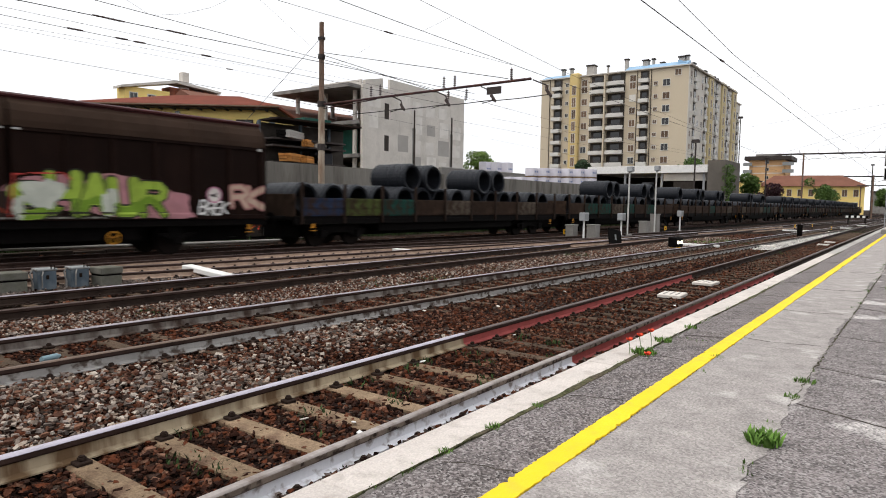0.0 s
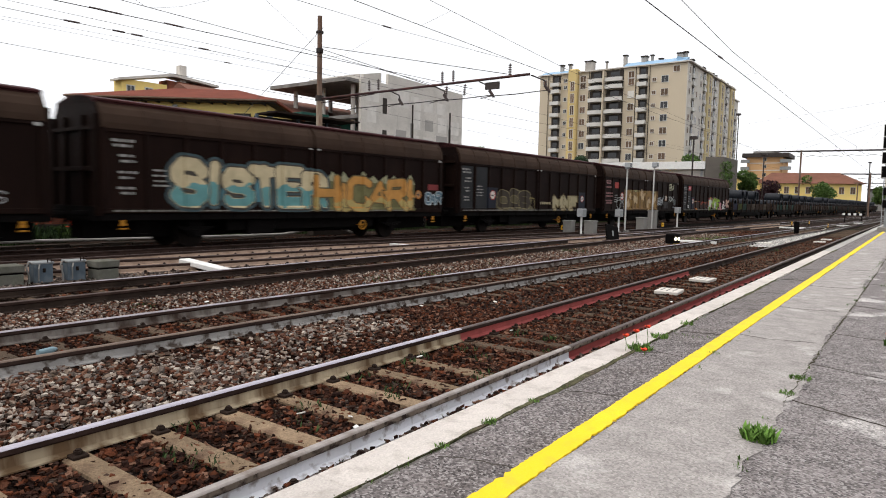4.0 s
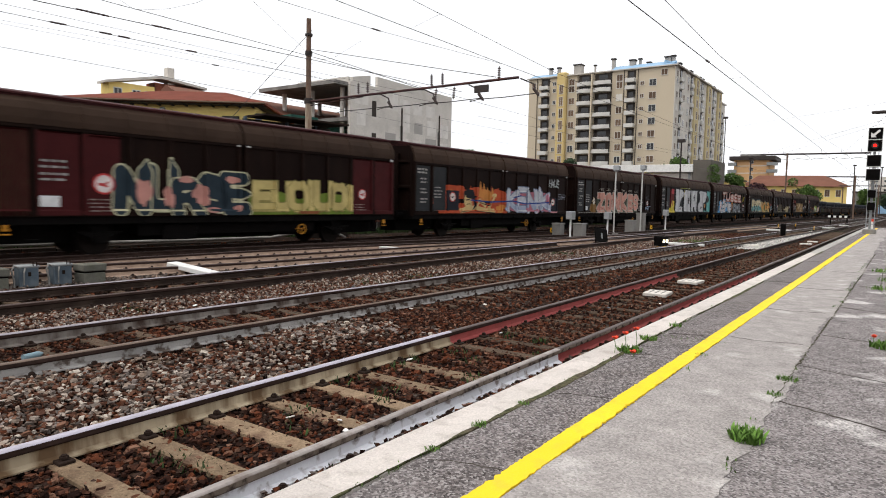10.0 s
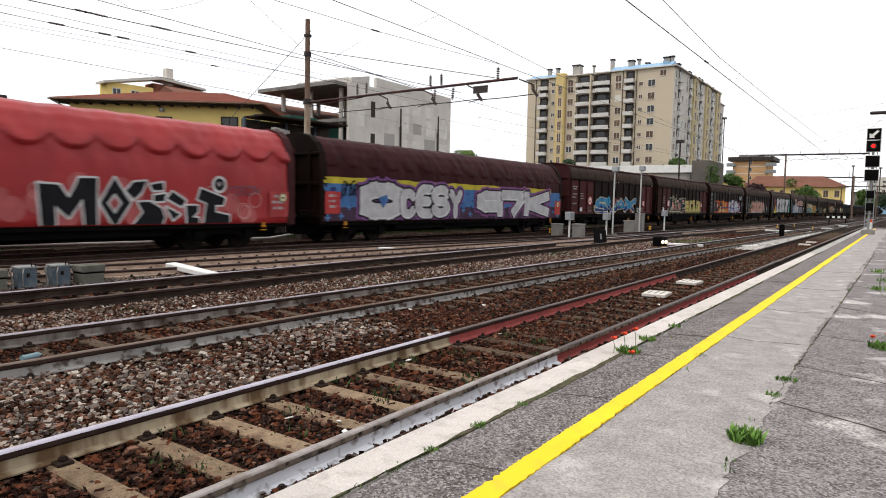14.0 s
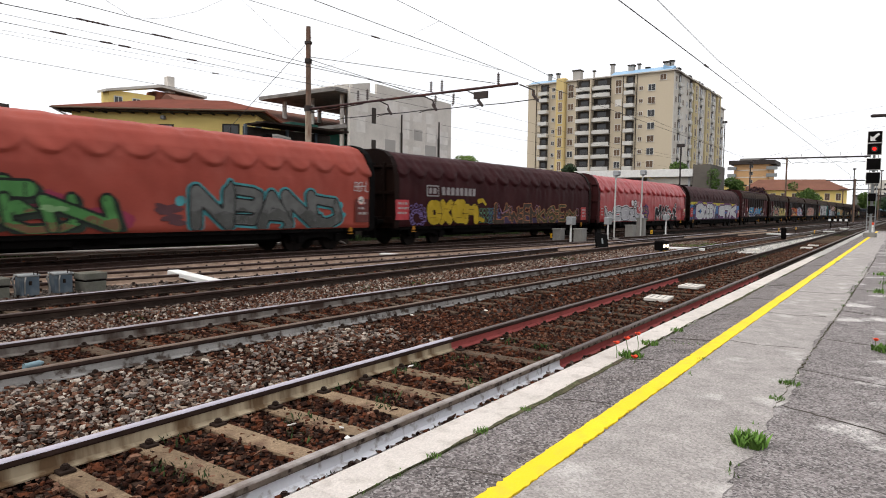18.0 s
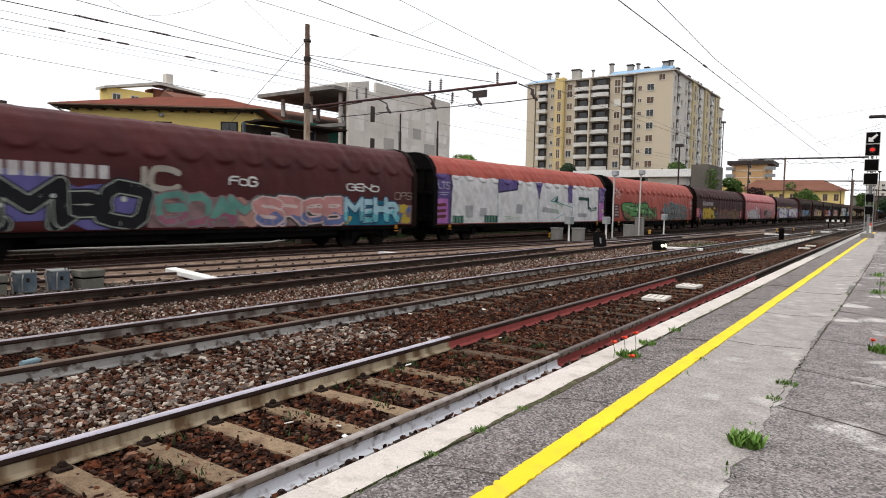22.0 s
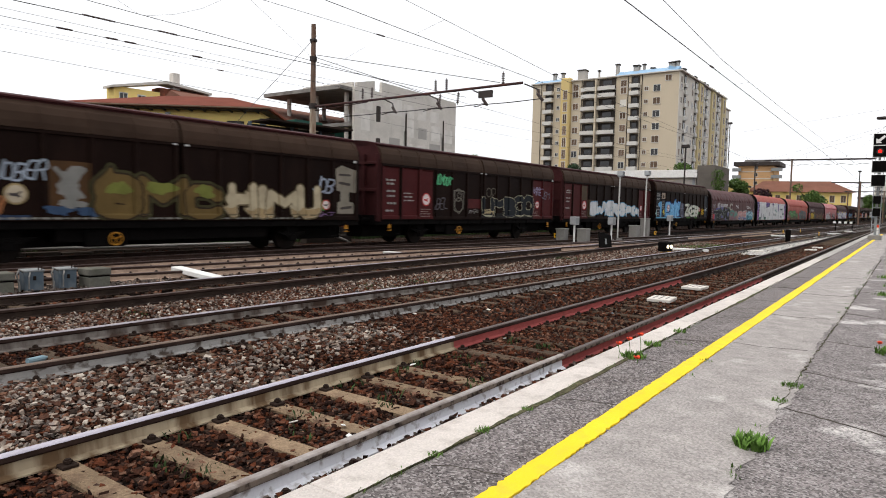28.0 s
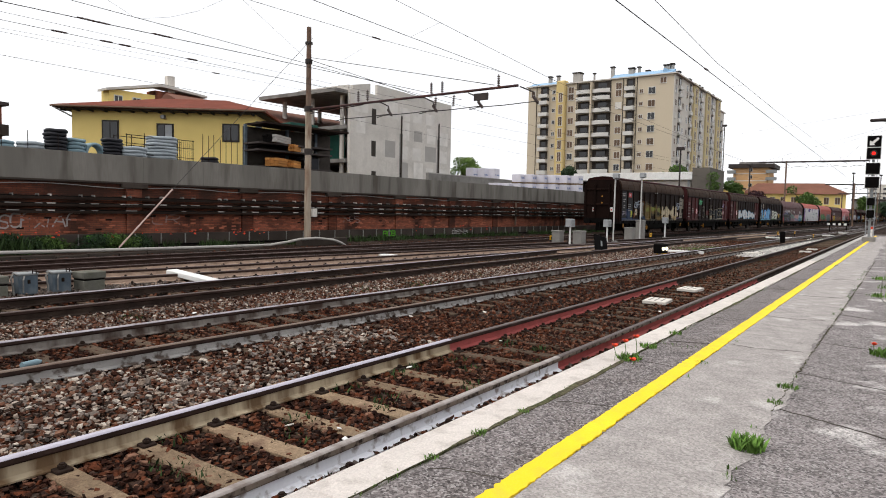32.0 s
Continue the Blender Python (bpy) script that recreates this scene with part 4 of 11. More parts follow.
def r_tarp(seed):
    def build():
        """Tarpaulin stretched over hoops, sagging a little between them."""
        bm = bmesh.new()
        full = []
        for (a, b) in zip(ARCH, ARCH[1:]):
            k = 8 if b[1] < 2.7 else 8 if b[1] < 3.4 else 4
            for j in range(k):
                full.append((a[0] + (b[0] - a[0]) * j / k, a[1] + (b[1] - a[1]) * j / k))
        full.append(ARCH[-1])
        full = full + [(-y, z) for y, z in full[-2::-1]]
        rings = []
        nx = 190
        for i in range(nx + 1):
            x = -R_BODY + 0.25 + (2 * R_BODY - 0.5) * i / nx
            ring = []
            for j, (y, z) in enumerate(full):
                k, down, rise = tarp_k(x, -abs(y), z, seed)
                ring.append(bm.verts.new((x, y * k, z - down + rise)))
            rings.append(ring)
        for a, b in zip(rings, rings[1:]):
            for k in range(len(full) - 1):
                bm.faces.new((a[k], a[k + 1], b[k + 1], b[k]))
        bmesh.ops.recalc_face_normals(bm, faces=bm.faces)
        ex = bmesh.ops.extrude_face_region(bm, geom=bm.faces[:])
        bmesh.ops.scale(bm, vec=(1, 0.985, 0.99), verts=[g for g in ex["geom"] if isinstance(g, bmesh.types.BMVert)])
        return bm
    return build


def r_end():
    bm = bmesh.new()
    poly = loop_profile([(y * 1.02, z + 0.06 if z > 2 else z - 0.06) for y, z in ARCH[:-1]])
    prism(bm, poly, -0.3, 0.0, "x")
    return bm


def r_frame():
    bm = bmesh.new()
    box(bm, -R_BODY, R_BODY, -1.36, -1.24, 0.7, 1.05, bevel=0.01)
    box(bm, -R_BODY, R_BODY, 1.28, 1.4, 0.82, 1.05, bevel=0.01)
    box(bm, -R_BODY, R_BODY, -1.3, 1.3, 0.98, 1.06)
    box(bm, -R_BODY, R_BODY, -0.4, 0.4, 0.34, 0.98)
    box(bm, -5.2, 5.2, -1.2, -0.5, 0.5, 0.95)
    box(bm, -1.7, -0.4, -1.2, -0.4, 0.4, 0.8, bevel=0.03)
    rod(bm, (1.2, -0.7, 0.6), (2.6, -0.7, 0.6), 0.2, 12)
    for i in range(-9, 10):
        box(bm, i * 1.02 - 0.05, i * 1.02 + 0.05, -1.40, -1.3, 0.7, 0.84)
    return bm


def bogies(w, at):
    for s in (-1, 1):
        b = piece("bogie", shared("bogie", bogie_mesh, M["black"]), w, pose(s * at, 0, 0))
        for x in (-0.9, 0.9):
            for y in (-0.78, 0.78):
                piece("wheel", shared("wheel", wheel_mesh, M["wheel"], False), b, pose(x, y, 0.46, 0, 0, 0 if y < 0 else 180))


def wagon_r(u_mid, label, tarp_mat, end_mat, seed):
    w = thing("tarpaulin_wagon", label, "wagon", train_pose(u_mid, 0), "wagons of the freight train")
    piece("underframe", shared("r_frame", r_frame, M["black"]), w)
    piece("tarpaulin", shared("r_tarp%d" % seed, r_tarp(seed), M[tarp_mat], True), w)
    for s in (-1, 1):
        piece("end_wall", shared("r_end", r_end, M[end_mat]), w, pose(s * R_BODY, 0, 0, 0, 0, 0 if s > 0 else 180))
        end_frame(w, s * R_BODY, s, M[end_mat], (-0.9, 0.0, 0.9), 3.5)
        piece("brake_handle", shared("handle", handle_mesh, M["yellow_handle"]), w, pose(s * (R_BODY - 1.3), -1.42, 0.7), "small yellow release handle")
        piece("step", shared("step", step_mesh, M["black"]), w, pose(s * (R_BODY - 0.4), -1.3, 0.5))
    bogies(w, 7.0)
    end_gear(w, R_HALF)
    MOVERS.append((w, u_mid, 0, 0))
    return w


def c_frame():
    bm = bmesh.new()
    L = C_HALF - 0.62
    box(bm, -L, L, -1.4, 1.4, 1.0, 1.12)
    box(bm, -L, L, -1.42, -1.32, 0.82, 1.02, bevel=0.01)
    box(bm, -L, L, 1.32, 1.42, 0.82, 1.02, bevel=0.01)
    box(bm, -L, L, -0.4, 0.4, 0.34, 0.98)
    return bm


def side_board():
    bm = bmesh.new()
    box(bm, -0.98, 0.98, -0.03, 0.03, 1.12, 1.78, bevel=0.012)
    for z in (1.2, 1.45, 1.7):
        box(bm, -0.98, 0.98, -0.05, -0.03, z - 0.03, z + 0.03)
    return bm


def stake():
    bm = bmesh.new()
    box(bm, -0.05, 0.05, -0.06, 0.04, 0.85, 2.3, bevel=0.012)
    return bm


def coil_mesh():
    """A bundle of wound wire rod: a thick ring of strands, open in the middle."""
    bm = bmesh.new()
    R0, R1, L = 0.61, 0.47, 1.0
    rng = random.Random(8)
    prof = []
    n = 14
    for i in range(n + 1):
        prof.append((R0 + rng.uniform(-0.012, 0.012) - (0.05 if i in (0, n) else 0), -L + 2 * L * i / n))
    prof += [(R1, L * 0.98), (R1 + 0.02, 0), (R1, -L * 0.98)]
    seg = 28
    rings = [[bm.verts.new((r * math.cos(2 * math.pi * k / seg), y, r * math.sin(2 * math.pi * k / seg))) for k in range(seg)] for r, y in prof]
    for i in range(len(prof)):
        a, b = rings[i], rings[(i + 1) % len(prof)]
        for k in range(seg):
            bm.faces.new((a[k], a[(k + 1) % seg], b[(k + 1) % seg], b[k]))
    bmesh.ops.recalc_face_normals(bm, faces=bm.faces)
    return bm


M["coil"] = mat("dark_wire_rod", (0.014, 0.016, 0.021), rough=0.5, metal=0.2, scale=3, amt=0.25, fine=14, bump=0.5, stretch=(1, 14, 1))
M["board"] = mat("rusty_side_board", (0.03, 0.018, 0.0125), rough=0.85, scale=1.5, amt=0.35, fine=25, bump=0.2, rnd=0.35, stain=(0.065, 0.042, 0.028), stain_scale=2, stain_amt=0.7, spec=0.08)
for nm, c in (("board_blue", (0.02, 0.03, 0.06)), ("board_green", (0.06, 0.075, 0.022)), ("board_teal", (0.012, 0.05, 0.04)), ("board_grey", (0.085, 0.068, 0.052))):
    M[nm] = mat("faded_" + nm, c, rough=0.85, scale=1.5, amt=0.35, fine=25, bump=0.2, stain=(0.03, 0.018, 0.0125), stain_scale=2.5, stain_amt=0.9, edge=(0.44, 0.6), spec=0.08)


def wagon_c(u_mid, seed):
    w = thing("flat_wagon", "rusty brown low-sided flat wagon with stakes, loaded with wire coils", "wagon", train_pose(u_mid, 0), "wagons of the freight train")
    rng = random.Random(seed)
    piece("underframe", shared("c_frame", c_frame, M["black"]), w)
    piece("brake_gear", shared("c_gear", lambda: boxes((-5, 5, -1.2, -0.5, 0.5, 0.95), bevel=0.02), M["black"]), w)
    for i in range(9):
        x = (i - 4) * 2.02
        tone = ("board_blue", "board_green", "board_teal", "board", "board_grey", "board", "board", "board_grey", "board")[i] if seed == 20 else rng.choice(("board", "board", "board_grey", "board_teal", "board"))
        piece("side_board", shared("side_board", side_board, M[tone]), w, pose(x, -1.4, 0))
        piece("side_board", shared("side_board", side_board, M["board"]), w, pose(x, 1.4, 0, 0, 0, 180))
    for i in range(10):
        x = (i - 4.5) * 2.02
        piece("stake", shared("stake", stake, M["iron"]), w, pose(x, -1.44, 0))
        piece("stake", shared("stake", stake, M["iron"]), w, pose(x, 1.44, 0, 0, 0, 180))
    for s in (-1, 1):
        piece("end_board", shared("end_board", lambda: boxes((-0.04, 0.04, -1.36, 1.36, 1.1, 1.9), bevel=0.012), M["board"]), w, pose(s * (C_HALF - 0.66), 0, 0))
        piece("brake_handle", shared("handle", handle_mesh, M["yellow_handle"]), w, pose(s * (C_HALF - 1.4), -1.46, 0.7), "small yellow release handle")
    bogies(w, 7.0)
    end_gear(w, C_HALF)
    MOVERS.append((w, u_mid, 0, 0))
    me = shared("coil", coil_mesh, M["coil"], False)
    for i in range(14):
        x = (i - 6.5) * 1.3
        load(me, u_mid + x, 1.12 + 0.6, rng)
    # the upper layer: pairs in the hollows between the lower coils
    if seed == 20:
        upper = (-2, -1, 2, 3)
    elif seed == 21:
        upper = (-2, -1, 3, 4)
    else:
        upper = [k for k in range(-6, 7) if (k + seed) % 5 in (0, 1)]
    for k in upper:
        load(me, u_mid + 1.3 * k, 2.72, rng)
    return w


def load(me, u, z, rng):
    dy = rng.uniform(-0.12, 0.12)
    o = new("wire_coil", me)
    o.matrix_basis = train_pose(u, 0, z, dy)
    tagged(o, "dark steel wire coil lying on a flat wagon", "wire coil", "wire coils on the flat wagons")
    MOVERS.append((o, u, z, dy))


JOINTS_C = FIRST + H_HALF
coil_wagons = [wagon_c(JOINTS_C + C_HALF + 2 * C_HALF * i, 20 + i) for i in range(9)]

# ---- paint on the wagon sides ----
PAINTS = {}
RIBS = [o + 0.03 + (H_BODY - 0.26) * i / 6 for o in (-H_BODY + 0.03, 0.03) for i in range(7)]


def paint_of(c, rough=0.6):
    k = tuple(c)
    if k not in PAINTS:
        PAINTS[k] = mat("spray_paint", c, rough=rough, scale=2.5, amt=0.16, fine=22, bump=0.04, stain=tuple(v * 0.6 for v in c), stain_scale=2.2, stain_amt=0.6, spec=0.08)
    return PAINTS[k]


# A painted shape is (distance function of x and z, its bounds); the distance is negative inside.
def near_line(X, Z, ax, az, bx, bz):
    dx, dz = bx - ax, bz - az
    t = np.clip(((X - ax) * dx + (Z - az) * dz) / max(dx * dx + dz * dz, 1e-9), 0, 1)
    return np.hypot(X - ax - t * dx, Z - az - t * dz), t


def poly(pts):
    pts = [(float(x), float(z)) for x, z in pts]

    def f(X, Z):
        d, inside = np.full(X.shape, 9.0), np.zeros(X.shape, bool)
        for (ax, az), (bx, bz) in zip(pts, pts[1:] + pts[:1]):
            d = np.minimum(d, near_line(X, Z, ax, az, bx, bz)[0])
            if az != bz:
                inside ^= ((az > Z) != (bz > Z)) & (X < (bx - ax) * (Z - az) / (bz - az) + ax)
        return np.where(inside, -d, d)
    xs, zs = [p[0] for p in pts], [p[1] for p in pts]
    return f, (min(xs), max(xs), min(zs), max(zs))


def brush(pts, r, r2=None, square=False):
    """A stroke of the spray can through the points, from radius r to r2."""
    r2 = r if r2 is None else r2
    n = len(pts) - 1

    def f(X, Z):
        d = np.full(X.shape, 9.0)
        for i, ((ax, az), (bx, bz)) in enumerate(zip(pts, pts[1:])):
            ra, rb = r + (r2 - r) * i / n, r + (r2 - r) * (i + 1) / n
            if square:
                ln = max(math.hypot(bx - ax, bz - az), 1e-6)
                ux, uz = (bx - ax) / ln, (bz - az) / ln
                u, v = (X - ax) * ux + (Z - az) * uz, (Z - az) * ux - (X - ax) * uz
                d = np.minimum(d, np.maximum(np.abs(u - ln / 2) - ln / 2 - ra * 0.85, np.abs(v) - ra))
            else:
                q, t = near_line(X, Z, ax, az, bx, bz)
                d = np.minimum(d, q - (ra + (rb - ra) * t))
        return d
    m = max(r, r2) * 1.1
    xs, zs = [p[0] for p in pts], [p[1] for p in pts]
    return f, (min(xs) - m, max(xs) + m, min(zs) - m, max(zs) + m)


def rect(x0, x1, z0, z1, wave=0.0, seed=1):
    rng = random.Random(seed)
    n = max(1, int(abs(x1 - x0) / 0.4)) if wave else 1
    top = [(x1 - (x1 - x0) * i / n, z1 + rng.uniform(-wave, wave)) for i in range(n + 1)]
    return poly([(x0, z0), (x1, z0)] + top)


def blob(cx, cz, rx, rz, seed=1, rough=0.18, n=26):
    rng = random.Random(seed)
    ph = [rng.uniform(0, 6.28) for _ in range(4)]
    pts = []
    for i in range(n):
        a = 2 * math.pi * i / n
        k = 1 + rough * (math.sin(2 * a + ph[0]) + 0.7 * math.sin(3 * a + ph[1]) + 0.5 * math.sin(5 * a + ph[2]) + 0.4 * math.sin(8 * a + ph[3])) / 1.6
        pts.append((cx + rx * k * math.cos(a), cz + rz * k * math.sin(a)))
    return poly(pts)


def disc(cx, cz, r):
    return (lambda X, Z: np.hypot(X - cx, Z - cz) - r), (cx - r, cx + r, cz - r, cz + r)


def hoop(cx, cz, r0, r1):
    return (lambda X, Z: np.maximum(np.hypot(X - cx, Z - cz) - r1, r0 - np.hypot(X - cx, Z - cz))), (cx - r1, cx + r1, cz - r1, cz + r1)


def spikes(x0, x1, z0, h, n, seed=1):
    rng = random.Random(seed)
    out = []
    for i in range(n):
        a = x0 + (x1 - x0) * i / n
        b = a + (x1 - x0) / n * 1.25
        m = (a + b) / 2 + rng.uniform(-0.12, 0.12)
        out.append(poly([(a, z0), (b, z0), (m, z0 + h * rng.uniform(0.6, 1.15))]))
    return out


def joined(shapes):
    bs = [s[1] for s in shapes]
    return (lambda X, Z: np.minimum.reduce([s[0](X, Z) for s in shapes])), (min(b[0] for b in bs), max(b[1] for b in bs), min(b[2] for b in bs), max(b[3] for b in bs))


def grown(shape, g):
    b = shape[1]
    return (lambda X, Z: shape[0](X, Z) - g), (b[0] - g, b[1] + g, b[2] - g, b[3] + g)


def dragged(shape, dx, dz):
    """The shape drawn out along a slant, as a painted block shadow."""
    b = shape[1]
    return (lambda X, Z: np.minimum.reduce([shape[0](X - dx * k / 3, Z - dz * k / 3) for k in range(4)])), (b[0] + min(dx, 0), b[1] + max(dx, 0), b[2] + min(dz, 0), b[3] + max(dz, 0))


def below(shape, z, wave=0.06):
    b = shape[1]
    return (lambda X, Z: np.maximum(shape[0](X, Z) + 0.015, Z - z - wave * np.sin(4.1 * X) - wave * np.sin(9.3 * X + 1))), (b[0], b[1], b[2], min(b[3], z + 2.2 * wave))


def cut(shape, hole):
    return (lambda X, Z: np.maximum(shape[0](X, Z), -hole[0](X, Z))), shape[1]


def lay_paint(w, surf, shape, col, layer, label, name, cell=None):
    """Mesh of one painted shape, laid on the ribs and hollows, on the folds of a tarpaulin or on a plain wall."""
    f, (x0, x1, z0, z1) = shape
    lo, hi = (1.085, 3.32) if surf == "h" else (0.87, 3.9) if isinstance(surf, int) else (0.0, 2.6)
    z0, z1 = max(z0, lo), min(z1, hi)
    if z1 - z0 < 0.01 or x1 - x0 < 0.01:
        return None
    cell = cell or min(0.05, max(0.014, min(x1 - x0, z1 - z0) / 26))
    xs = np.arange(x0 - 1.3 * cell, x1 + 2 * cell, cell)
    if surf == "h":
        edge = [r + e for r in RIBS for e in (-0.012, -0.003, 0.133, 0.142) if xs[0] < r + e < xs[-1]]
        xs = np.unique(np.round(np.concatenate([xs, edge]), 4))
        stops = set(np.searchsorted(xs, np.round(edge, 4)).tolist())
    else:
        stops = set(range(0, len(xs), max(1, round(0.12 / cell)))) if isinstance(surf, int) else set()
    zs = np.unique(np.clip(np.arange(z0 - 1.3 * cell, z1 + 2 * cell, cell), lo, hi))
    X, Z = np.meshgrid(xs, zs, indexing="ij")
    F = f(X, Z)
    if lo == zs[0]:
        F[:, 0] = np.maximum(F[:, 0], np.where(F[:, 0] < 0, 1e-4, F[:, 0]))
    if hi == zs[-1]:
        F[:, -1] = np.where(F[:, -1] < 0, 1e-4, F[:, -1])
    IN = F < 0
    code = IN[:-1, :-1] + 2 * IN[1:, :-1] + 4 * IN[1:, 1:] + 8 * IN[:-1, 1:]
    ids, verts, faces = {}, [], []

    def vert(key, x, z):
        if key not in ids:
            ids[key] = len(verts)
            verts.append((x, z))
        return ids[key]

    def corner(i, j):
        return vert((i, j), xs[i], zs[j])
    STEP = ((0, 0), (1, 0), (1, 1), (0, 1))
    for i, j in zip(*np.nonzero((code > 0) & (code < 15))):
        ring = []
        for k in range(4):
            a, b = (i + STEP[k][0], j + STEP[k][1]), (i + STEP[(k + 1) % 4][0], j + STEP[(k + 1) % 4][1])
            if IN[a]:
                ring.append(corner(*a))
            if IN[a] != IN[b]:
                p, q = min(a, b), max(a, b)
                t = F[p] / (F[p] - F[q])
                ring.append(vert((p, q), xs[p[0]] + t * (xs[q[0]] - xs[p[0]]), zs[p[1]] + t * (zs[q[1]] - zs[p[1]])))
        if len(ring) > 2:
            faces.append(ring)
    full = code == 15
    for j in range(full.shape[1]):
        i = 0
        while i < full.shape[0]:
            if full[i, j]:
                s = i
                i += 1
                while i < full.shape[0] and full[i, j] and i not in stops:
                    i += 1
                faces.append([corner(s, j), corner(i, j), corner(i, j + 1), corner(s, j + 1)])
            else:
                i += 1
    if not faces:
        return None
    co = []
    for x, z in verts:
        if surf == "h":
            proud = z < 1.2 + cell or z > 3.24 - cell or any(r - 0.004 < x < r + 0.134 for r in RIBS)
            y = (-1.463 if proud else -1.403) - 0.003 * layer
        elif isinstance(surf, int):
            y0 = arch_y(z)
            y = y0 * tarp_k(x, y0, z, surf)[0] - 0.02 - 0.007 * layer
        else:
            y = surf - 0.003 * layer
        co.append((x, y, z))
    me = bpy.data.meshes.new(name)
    me.from_pydata(co, [], faces)
    me.materials.append(paint_of(col))
    return link(name, me, w, label)


def paint(w, surf, shapes, col, layer=1, label="", name="graffiti", cell=None):
    for i, s in enumerate(shapes):
        lay_paint(w, surf, s, col, layer + 0.1 * (i % 4), label, name, cell)


# strokes of the letters, on a grid of 4 by 6
STROKES = {
    "A": "002640 1232", "B": "0600 063645443303 033342413000", "C": "4536160501103041", "D": "0600 062645412000", "E": "46060040 0333", "F": "460600 0333",
    "G": "45361605011030414323", "H": "0600 4640 0343", "I": "2620", "J": "4641301001", "K": "0600 460340", "L": "060040", "M": "0006234640", "N": "00064046",
    "O": "160501103041453616", "P": "00063645443303", "Q": "160501103041453616 2240", "R": "00063645443303 2340", "S": "453616050413334241301001", "T": "0646 2620",
    "U": "060110304146", "V": "062046", "W": "0610243046", "X": "0640 4600", "Y": "062346 2320", "Z": "06460040", "1": "152620", "3": "0646233342413010",
    "4": "4046160503124 2".replace(" ", ""), "7": "064620", "8": "16050433424130100102134445 3616".replace(" ", ""), "!": "2623 2120", "9": "4313040516364541301001"}


def rounded(pts):
    out = [pts[0]]
    for a, b in zip(pts, pts[1:]):
        out += [(a[0] * 0.72 + b[0] * 0.28, a[1] * 0.72 + b[1] * 0.28), (a[0] * 0.28 + b[0] * 0.72, a[1] * 0.28 + b[1] * 0.72)]
    return out + [pts[-1]]


def letter_shapes(text, x0, x1, z0, z1, fat, style, jit, lean, seed, over):
    """One shape a letter, bent, leaning and crowding its neighbours as sprayed letters do."""
    rng = random.Random(seed)
    wgt = [0.55 if c in "I1!.|" else 1.25 if c in "MW" else 0.5 if c == " " else 1.0 for c in text.upper()]
    h, x, out = z1 - z0, x0, []
    for c, k in zip(text.upper(), wgt):
        cell = (x1 - x0) * k / sum(wgt)
        r = fat * h * (0.8 if style in ("wild", "bubble") else 0.92)
        dz, tall, tilt, ph = rng.uniform(-jit, jit) * 0.4 * h, 1 + rng.uniform(-jit, jit), lean + rng.uniform(-jit, jit) * 0.8, rng.uniform(0, 6.28)
        if c in STROKES:
            parts = []
            wide, high = max(cell * (1 + over) - 2 * r, 0.3 * cell), max(h * tall - 2 * r, 0.25 * h)
            left, low = x - cell * over / 2 + r, z0 + dz + r
            for s in STROKES[c].split():
                pts = []
                for i in range(0, len(s), 2):
                    u, v = int(s[i]) / 4, int(s[i + 1]) / 6
                    if style != "block":
                        u += 0.07 * math.sin(5 * v + ph) * jit * 6
                        v += 0.05 * math.sin(6 * u + 2 * ph) * jit * 6
                    pts.append((left + wide * u + tilt * high * (v - 0.5), low + high * v))
                if style == "block":
                    parts.append(brush(pts, r, square=True))
                else:
                    if style in ("bubble", "tag"):
                        pts = rounded(rounded(pts))
                    a, b = (rng.uniform(0.75, 1.25), rng.uniform(0.75, 1.25)) if style == "wild" else (1, 1)
                    parts.append(brush(pts, r * a, r * b, square=False))
                    if style == "wild" and rng.random() < 0.6:
                        ex, ez = pts[-1]
                        an = rng.uniform(-0.6, 3.7)
                        parts.append(brush([(ex, ez), (ex + 2.1 * r * math.cos(an), ez + 2.1 * r * math.sin(an))], r * b, r * 0.15))
            out.append(joined(parts))
        x += cell
    return out


def word(w, surf, text, x0, x1, z0, z1, fill, line=None, halo=None, layer=2, fat=0.13, style="wild", jit=0.1, lean=0.0, seed=1, over=0.2, edge=0.05, fade=None, drop=None, inner=None, label=""):
    shapes = letter_shapes(text, x0, x1, z0, z1, fat, style, jit, lean, seed, over)
    n = len(shapes)
    if halo:
        paint(w, surf, [joined([grown(s, edge * 2.4) for s in shapes])], halo, layer - 0.9, name="graffiti_halo")
    for i, s in enumerate(shapes):
        at = layer + 0.7 * (i if i % 2 else n - i * 0.5)
        if drop:
            lay_paint(w, surf, dragged(grown(s, edge), drop[0], drop[1]), drop[2], layer - 0.3 + 0.04 * i, "", "graffiti_shadow")
        if line:
            lay_paint(w, surf, grown(s, edge), line, at, "", "graffiti_outline")
        lay_paint(w, surf, s, fill, at + 0.25, label or "spray-painted graffiti letter", "graffiti_letter")
        if fade:
            lay_paint(w, surf, below(s, z0 + fade[1] * (z1 - z0)), fade[0], at + 0.4, "", "graffiti_fill")
        if inner:
            b = s[1]
            lay_paint(w, surf, cut(grown(s, -0.035), grown((lambda X, Z, g=s[0]: g(X + 0.05, Z - 0.05), b), -0.03)), inner, at + 0.5, "", "graffiti_shine", 0.02)


def tag(w, surf, text, x0, x1, z0, z1, col, seed=1, fat=0.055, layer=3, lean=0.2):
    """A quick one-line signature."""
    sh = letter_shapes(text, x0, x1, z0, z1, fat, "tag", 0.14, lean, seed, 0.15)
    for i, s in enumerate(sh):
        lay_paint(w, surf, s, col, layer + 0.12 * i, "sprayed one-line tag", "graffiti_tag", 0.016)


